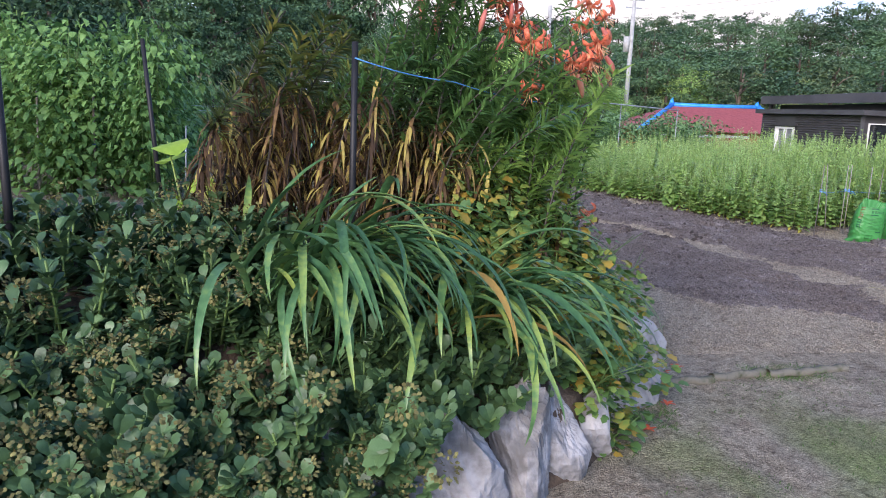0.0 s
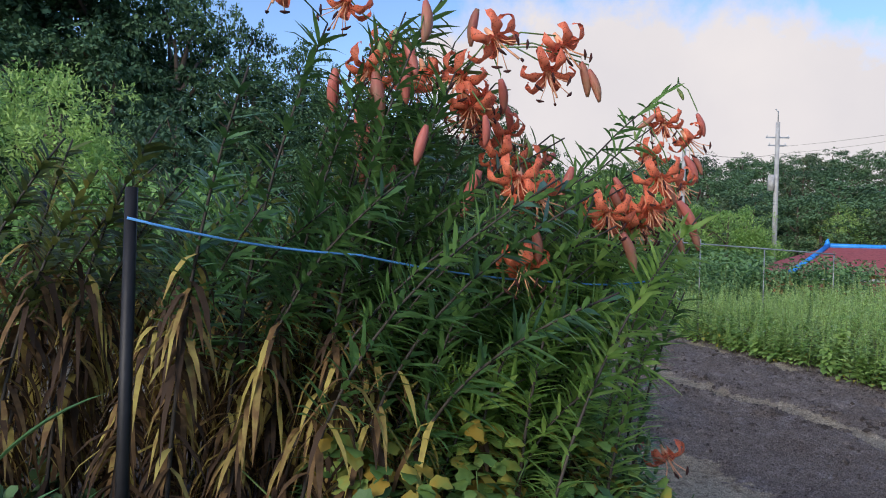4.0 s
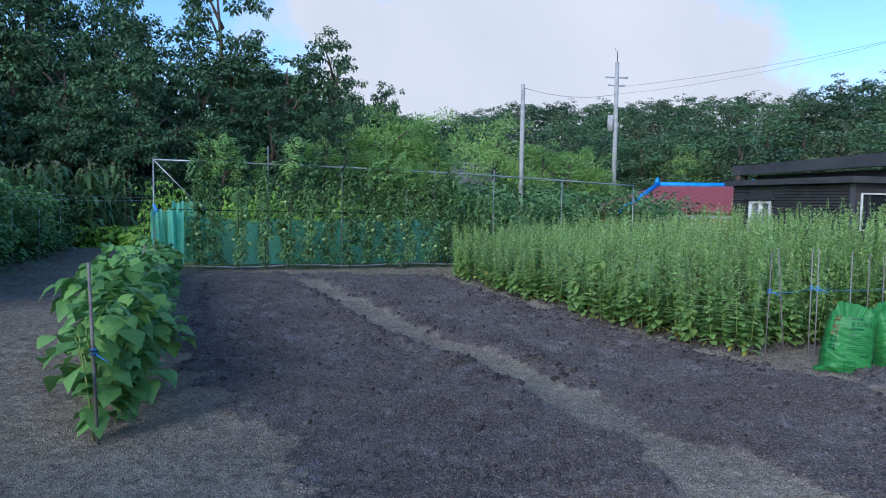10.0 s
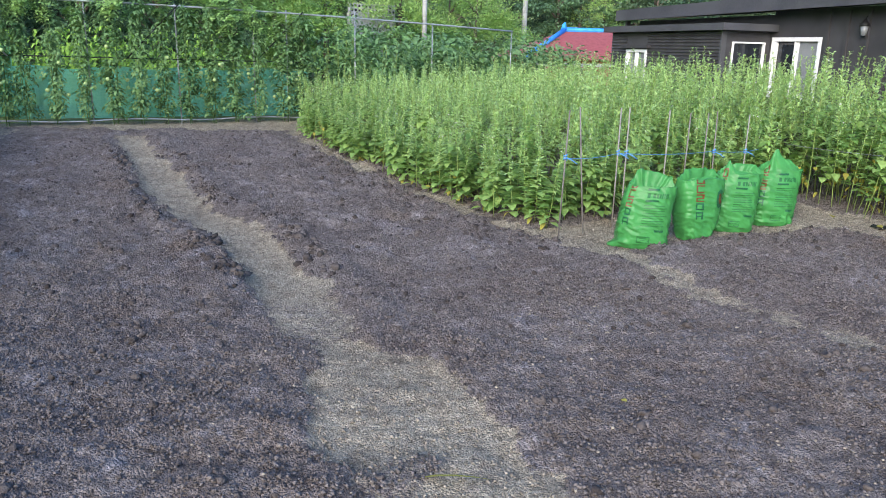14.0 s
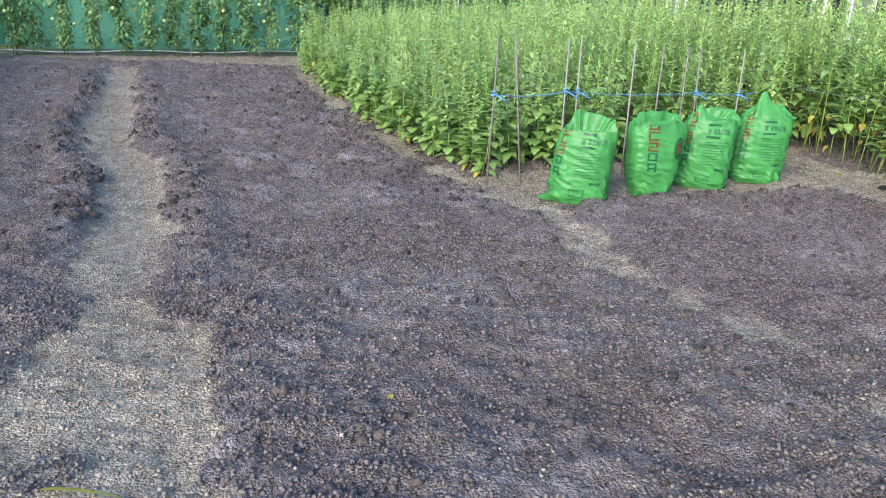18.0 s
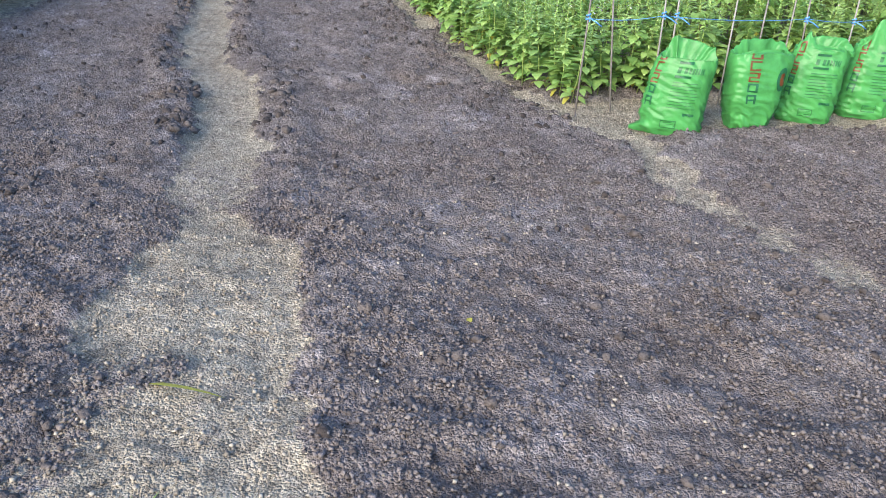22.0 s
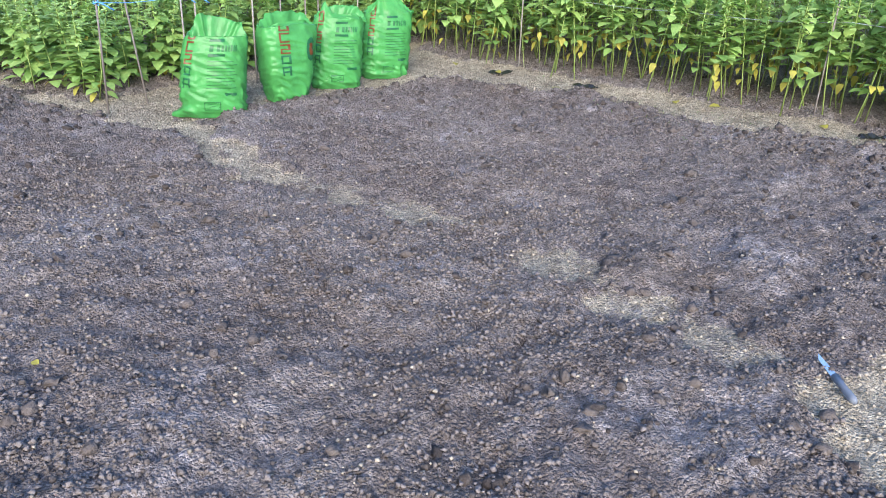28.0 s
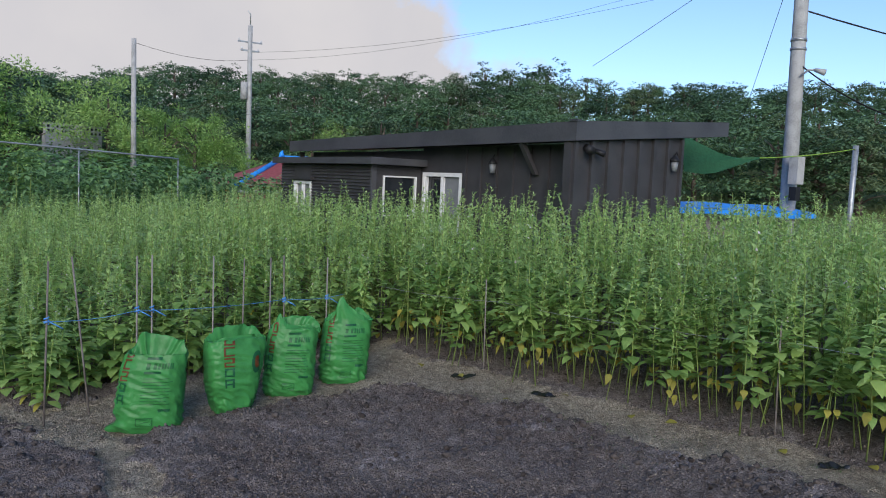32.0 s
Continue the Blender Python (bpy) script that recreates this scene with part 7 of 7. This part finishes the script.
# ---- fleshy stonecrop carpet ----
M_SEDUM = mat("stonecrop_leaf", (0.105, 0.195, 0.078), (0.042, 0.095, 0.038), 0.42, island=0.4, obj=0.3, trans=0.15, spec=0.45)
M_SEDSEED = mat("dry_seed_head", (0.20, 0.19, 0.07), (0.09, 0.085, 0.03), 0.85, island=0.6)
M_RUSSET = mat("russet_leaf", (0.20, 0.32, 0.08), (0.08, 0.17, 0.05), 0.5, island=0.9, obj=0.25, trans=0.25, third=(0.40, 0.27, 0.05), third_at=0.78)


def sedum_meshes(seed):
    rng = np.random.default_rng(seed)
    lv, st, sd = Piece(), Piece(), Piece()
    for s in range(7):
        b = rng.normal(0, 0.06, 2)
        e = np.array([b[0] * 1.8, b[1] * 1.8, rng.uniform(0.16, 0.28)])
        st.tube([(b[0], b[1], -0.03), tuple(e)], [0.005, 0.004], 5)
        n = 24
        h = rng.uniform(0.02, 1.0, n)
        a = np.arange(n) * 2.4
        pos = np.array([b[0], b[1], 0.0]) * (1 - h[:, None]) + e * h[:, None]
        way = np.stack([np.cos(a), np.sin(a), 0.25 + 1.1 * h], -1)
        lv.leaves(pos, way, np.stack([-np.cos(a), -np.sin(a), np.ones(n)], -1), rng.uniform(0.048, 0.080, n), rng.uniform(0.025, 0.040, n), 0.15, 0.25, (0.3, 1, 0.8, 0), (0, 0.55, 0.85, 1))
        if s < 3:
            m = 52
            q = rng.normal(0, 1, (m, 3))
            q /= np.linalg.norm(q, axis=1)[:, None]
            sd.leaves(e + q * np.array([0.045, 0.045, 0.04]) * rng.uniform(0.6, 1.05, (m, 1)) + np.array([0, 0, 0.035]), q, np.tile((0.3, 0.2, 1), (m, 1)), 0.014, 0.012, 0.1, 0.4, (0.4, 1, 0), (0, 0.5, 1))
    return lv.mesh("fleshy_leaves", M_SEDUM), st.mesh("stem", M_HERB), sd.mesh("seed_head", M_SEDSEED)


SEDUM = [sedum_meshes(870 + k) for k in range(6)]
rng = np.random.default_rng(33)
placed = 0
while placed < 310:
    x, y = rng.uniform(-5.2, -1.45), rng.uniform(-1.35, 0.35)
    d = float(edge_distance(np.array([x]), np.array([y]), BED, True)[0])
    if not inside(np.array([x]), np.array([y]), BED)[0] and d > 0.16:
        continue
    if x > -2.95 and y > 0.12 or d > 0.4 and placed % 2 or x > -2.1 and d < 0.05:
        continue
    z = soil_at(x, y)
    if z < 0.1:
        continue
    p = thing("stonecrop", pose(x, y, z - 0.01, 28 * float(smooth(0.45, 0.1, d)) + rng.normal(0, 8), rng.normal(0, 8), rng.uniform(-60, 60)) @ Matrix.Scale(rng.uniform(0.75, 1.1), 4), "fleshy blue-green stonecrop clump on the bed", "stonecrop", "stonecrop carpet")
    k = placed % 6
    part("fleshy_leaves", SEDUM[k][0], None, p)
    tagged(part("stem", SEDUM[k][1], None, p), kind="stuff")
    if x < -2.7 and rng.uniform() < 0.42 or rng.uniform() < 0.06:
        tagged(part("seed_head", SEDUM[k][2], None, p, "brown dry seed heads"), kind="stuff")
    placed += 1
# plants hanging over the wall face
for k in range(90):
    f = rng.uniform(0, 1)
    x = -4.6 + 2.4 * f
    y = np.interp(x, (-4.4, -4.2, -2.6, -1.5), (-1.12, -1.1, -0.55, -0.15)) - rng.uniform(0.12, 0.30)
    p = thing("stonecrop", pose(x, y, rng.uniform(0.02, 0.38), rng.uniform(25, 60), rng.normal(0, 10), rng.uniform(-40, 40)) @ Matrix.Scale(rng.uniform(0.8, 1.2), 4), "fleshy blue-green stonecrop hanging over the boulders", "stonecrop", "stonecrop carpet")
    part("fleshy_leaves", SEDUM[k % 6][0], None, p)
    tagged(part("stem", SEDUM[k % 6][1], None, p), kind="stuff")
    if rng.uniform() < 0.6:
        tagged(part("seed_head", SEDUM[k % 6][2], None, p, "brown dry seed heads"), kind="stuff")

RUSSET = [(bush_mesh(880 + k, 150, 0.046, 9, M_RUSSET, 0.85, (0.3, 1, 0.75, 0.9, 0), (0, 0.3, 0.5, 0.75, 1), 0.4, size=(0.36, 0.34)), stalks_mesh(885 + k, 4, 0.004, 0.28, M_HERB)) for k in range(5)]
placed = 0
while placed < 76:
    x, y = rng.uniform(-1.95, -0.75), rng.uniform(-0.35, 1.6)
    d = float(edge_distance(np.array([x]), np.array([y]), BED, True)[0])
    if not inside(np.array([x]), np.array([y]), BED)[0] and d > 0.10 or x < -1.5 and y > 0.45 or x < -1.38 and d < 0.16:
        continue
    vine(x, y, 0.34 * rng.uniform(0.85, 1.25), 0.36 * rng.uniform(0.9, 1.3), "leafy perennial turning yellow and russet at the bed edge", "russet perennials", placed, RUSSET, "perennial", "perennial", (0.36, 0.34)).location.z = soil_at(x, y) - 0.02
    placed += 1
# lime squash seedling
sq = thing("squash_seedling", pose(-3.05, 0.35, soil_at(-3.05, 0.35)), "young squash plant with large lime-green leaves", "squash plant")
part("stalk", Piece().tube([(0, 0, -0.02), (-0.02, 0, 0.2), (-0.08, 0.02, 0.48)], [0.006, 0.005, 0.003], 6), M_STEM, sq)
for k, (x, y, z, a, s) in enumerate(((-0.08, 0.02, 0.46, -60, 0.15), (-0.05, 0.05, 0.40, 130, 0.13), (0.02, -0.02, 0.30, -20, 0.14), (-0.02, 0.0, 0.22, 200, 0.13), (0.05, 0.03, 0.28, 60, 0.11), (-0.03, -0.02, 0.16, -100, 0.14))):
    part("leaf", Piece().leaves([(x, y, z)], [(math.cos(radians(a)), math.sin(radians(a)), 0.2)], [(0, -0.5, 1)], s, s * 1.05, 0.4, 0.12, (0.5, 1, 0.9, 0.55, 0), (0, 0.25, 0.6, 0.85, 1)), M_LIME, sq)

# ---- knife, fallen leaves, film scraps, grass ----
knife = thing("kitchen_knife", pose(4.99, 2.36, 0.016, 0, 0, 54), "small kitchen knife with a grey handle lying on pale soil", "knife")
bl = flat(Piece())
bl.add([(0.11, -0.010, 0.0), (0.235, -0.002, 0.0), (0.20, 0.012, 0.0), (0.11, 0.013, 0.0), (0.11, -0.010, 0.003), (0.235, -0.002, 0.001), (0.20, 0.012, 0.002), (0.11, 0.013, 0.003)],
       [(3, 2, 1, 0), (4, 5, 6, 7), (0, 1, 5, 4), (1, 2, 6, 5), (2, 3, 7, 6), (3, 0, 4, 7)])
part("blade", bl, M_STEELBLADE, knife, "bright steel blade")
part("handle", Piece().tube([(-0.005, 0, 0.003), (0.01, 0, 0.003), (0.06, 0.003, 0.004), (0.112, 0.002, 0.003)], [0.008, 0.012, 0.010, 0.012], 8), M_KNIFEGRIP, knife, "grey plastic handle")

dl = thing("fallen_leaf", pose(2.30, 3.16, 0.02, 0, 0, -8), "long yellow-green fallen leaf on the sandy strip", "leaf")
part("blade", Piece().leaves([(0, 0, 0)], [(1, 0, 0.08)], [(0, 0.3, 1)], 0.24, 0.022, 0.12, 0.5, (0.3, 1, 0.9, 0.5, 0), (0, 0.2, 0.5, 0.8, 1)), M_YELLOW, dl)
rng = np.random.default_rng(44)
for k, (x, y) in enumerate(((7.32, 4.98), (6.82, 6.32), (7.53, 4.77), (6.63, 5.5), (7.7, 4.1), (7.2, 5.6), (7.95, 3.7), (3.21, 3.57), (6.7, 6.8))):
    o = part("fallen_leaf", Piece().leaves([(0, 0, 0.0)], [(1, 0, 0.12)], [(0, 0.2, 1)], 0.09 if x > 4 else 0.03, 0.055 if x > 4 else 0.022, 0.15, 0.3), M_YELLOW)
    o.matrix_world = pose(x, y, float(ground_z(np.array(x), np.array(y))) + 0.012, 0, 0, rng.uniform(0, 360))
    tagged(o, "yellow fallen crop leaf on bare soil", "leaf", "fallen leaves")
for k, (x, y, s) in enumerate(((7.11, 5.66, 0.12), (7.78, 3.85, 0.1), (7.94, 3.42, 0.2), (6.84, 6.32, 0.14))):
    o = part("film_scrap", sheet(lambda u, v: ((u - 0.5) * s * 1.6, (v - 0.5) * s * (0.6 + 0.3 * np.sin(u * 5)), 0.02 * np.sin(u * 7 + k) * np.sin(v * 4) + 0.012), 10, 7), M_SHEETBLACK)
    o.matrix_world = pose(x, y, float(ground_z(np.array(x), np.array(y))), 0, 0, -60 + k * 20)
    tagged(o, "crumpled scrap of black mulch film on the ground", "plastic film", "film scraps")


def grass_patch(n, x0, x1, y0, y1, seed, h0, h1, label, dens=0.5):
    rng = np.random.default_rng(seed)
    x, y = rng.uniform(x0, x1, n * 3), rng.uniform(y0, y1, n * 3)
    k = fbm(x * 2.2, y * 2.2, 3, seed) > dens
    x, y = x[k][:n], y[k][:n]
    m = len(x)
    a = rng.uniform(0, 6.28, m)
    p = Piece().leaves(np.stack([x, y, ground_z(x, y) - 0.004], -1), np.stack([np.cos(a) * 0.8, np.sin(a) * 0.8, np.ones(m)], -1), np.stack([-np.cos(a), -np.sin(a), np.ones(m)], -1),
                       rng.uniform(h0, h1, m), rng.uniform(0.003, 0.006, m), rng.uniform(0.2, 0.8, m), 0.3, (0.6, 1, 0), (0, 0.4, 1))
    tagged(part("grass", p, M_GRASS), label, "grass", kind="stuff")


grass_patch(6000, -1.3, 3.2, -1.6, 0.95, 71, 0.01, 0.045, "sparse short grass on the trodden yard")
grass_patch(500, 0.0, 0.5, 0.9, 1.15, 72, 0.03, 0.10, "tuft of weeds along the stone edging", 0.3)
grass_patch(900, -1.2, -0.6, -0.1, 0.9, 73, 0.02, 0.07, "weeds at the foot of the boulders", 0.5)
grass_patch(700, 2.4, 2.9, 2.0, 2.75, 74, 0.02, 0.08, "small grass tuft on the sandy strip", 0.45)
grass_patch(2500, 5.9, 8.4, 1.0, 2.6, 75, 0.015, 0.06, "short green grass beside the dug soil", 0.48)
grass_patch(900, 6.6, 8.0, 3.0, 7.0, 76, 0.01, 0.04, "thin weeds along the crop edge", 0.6)
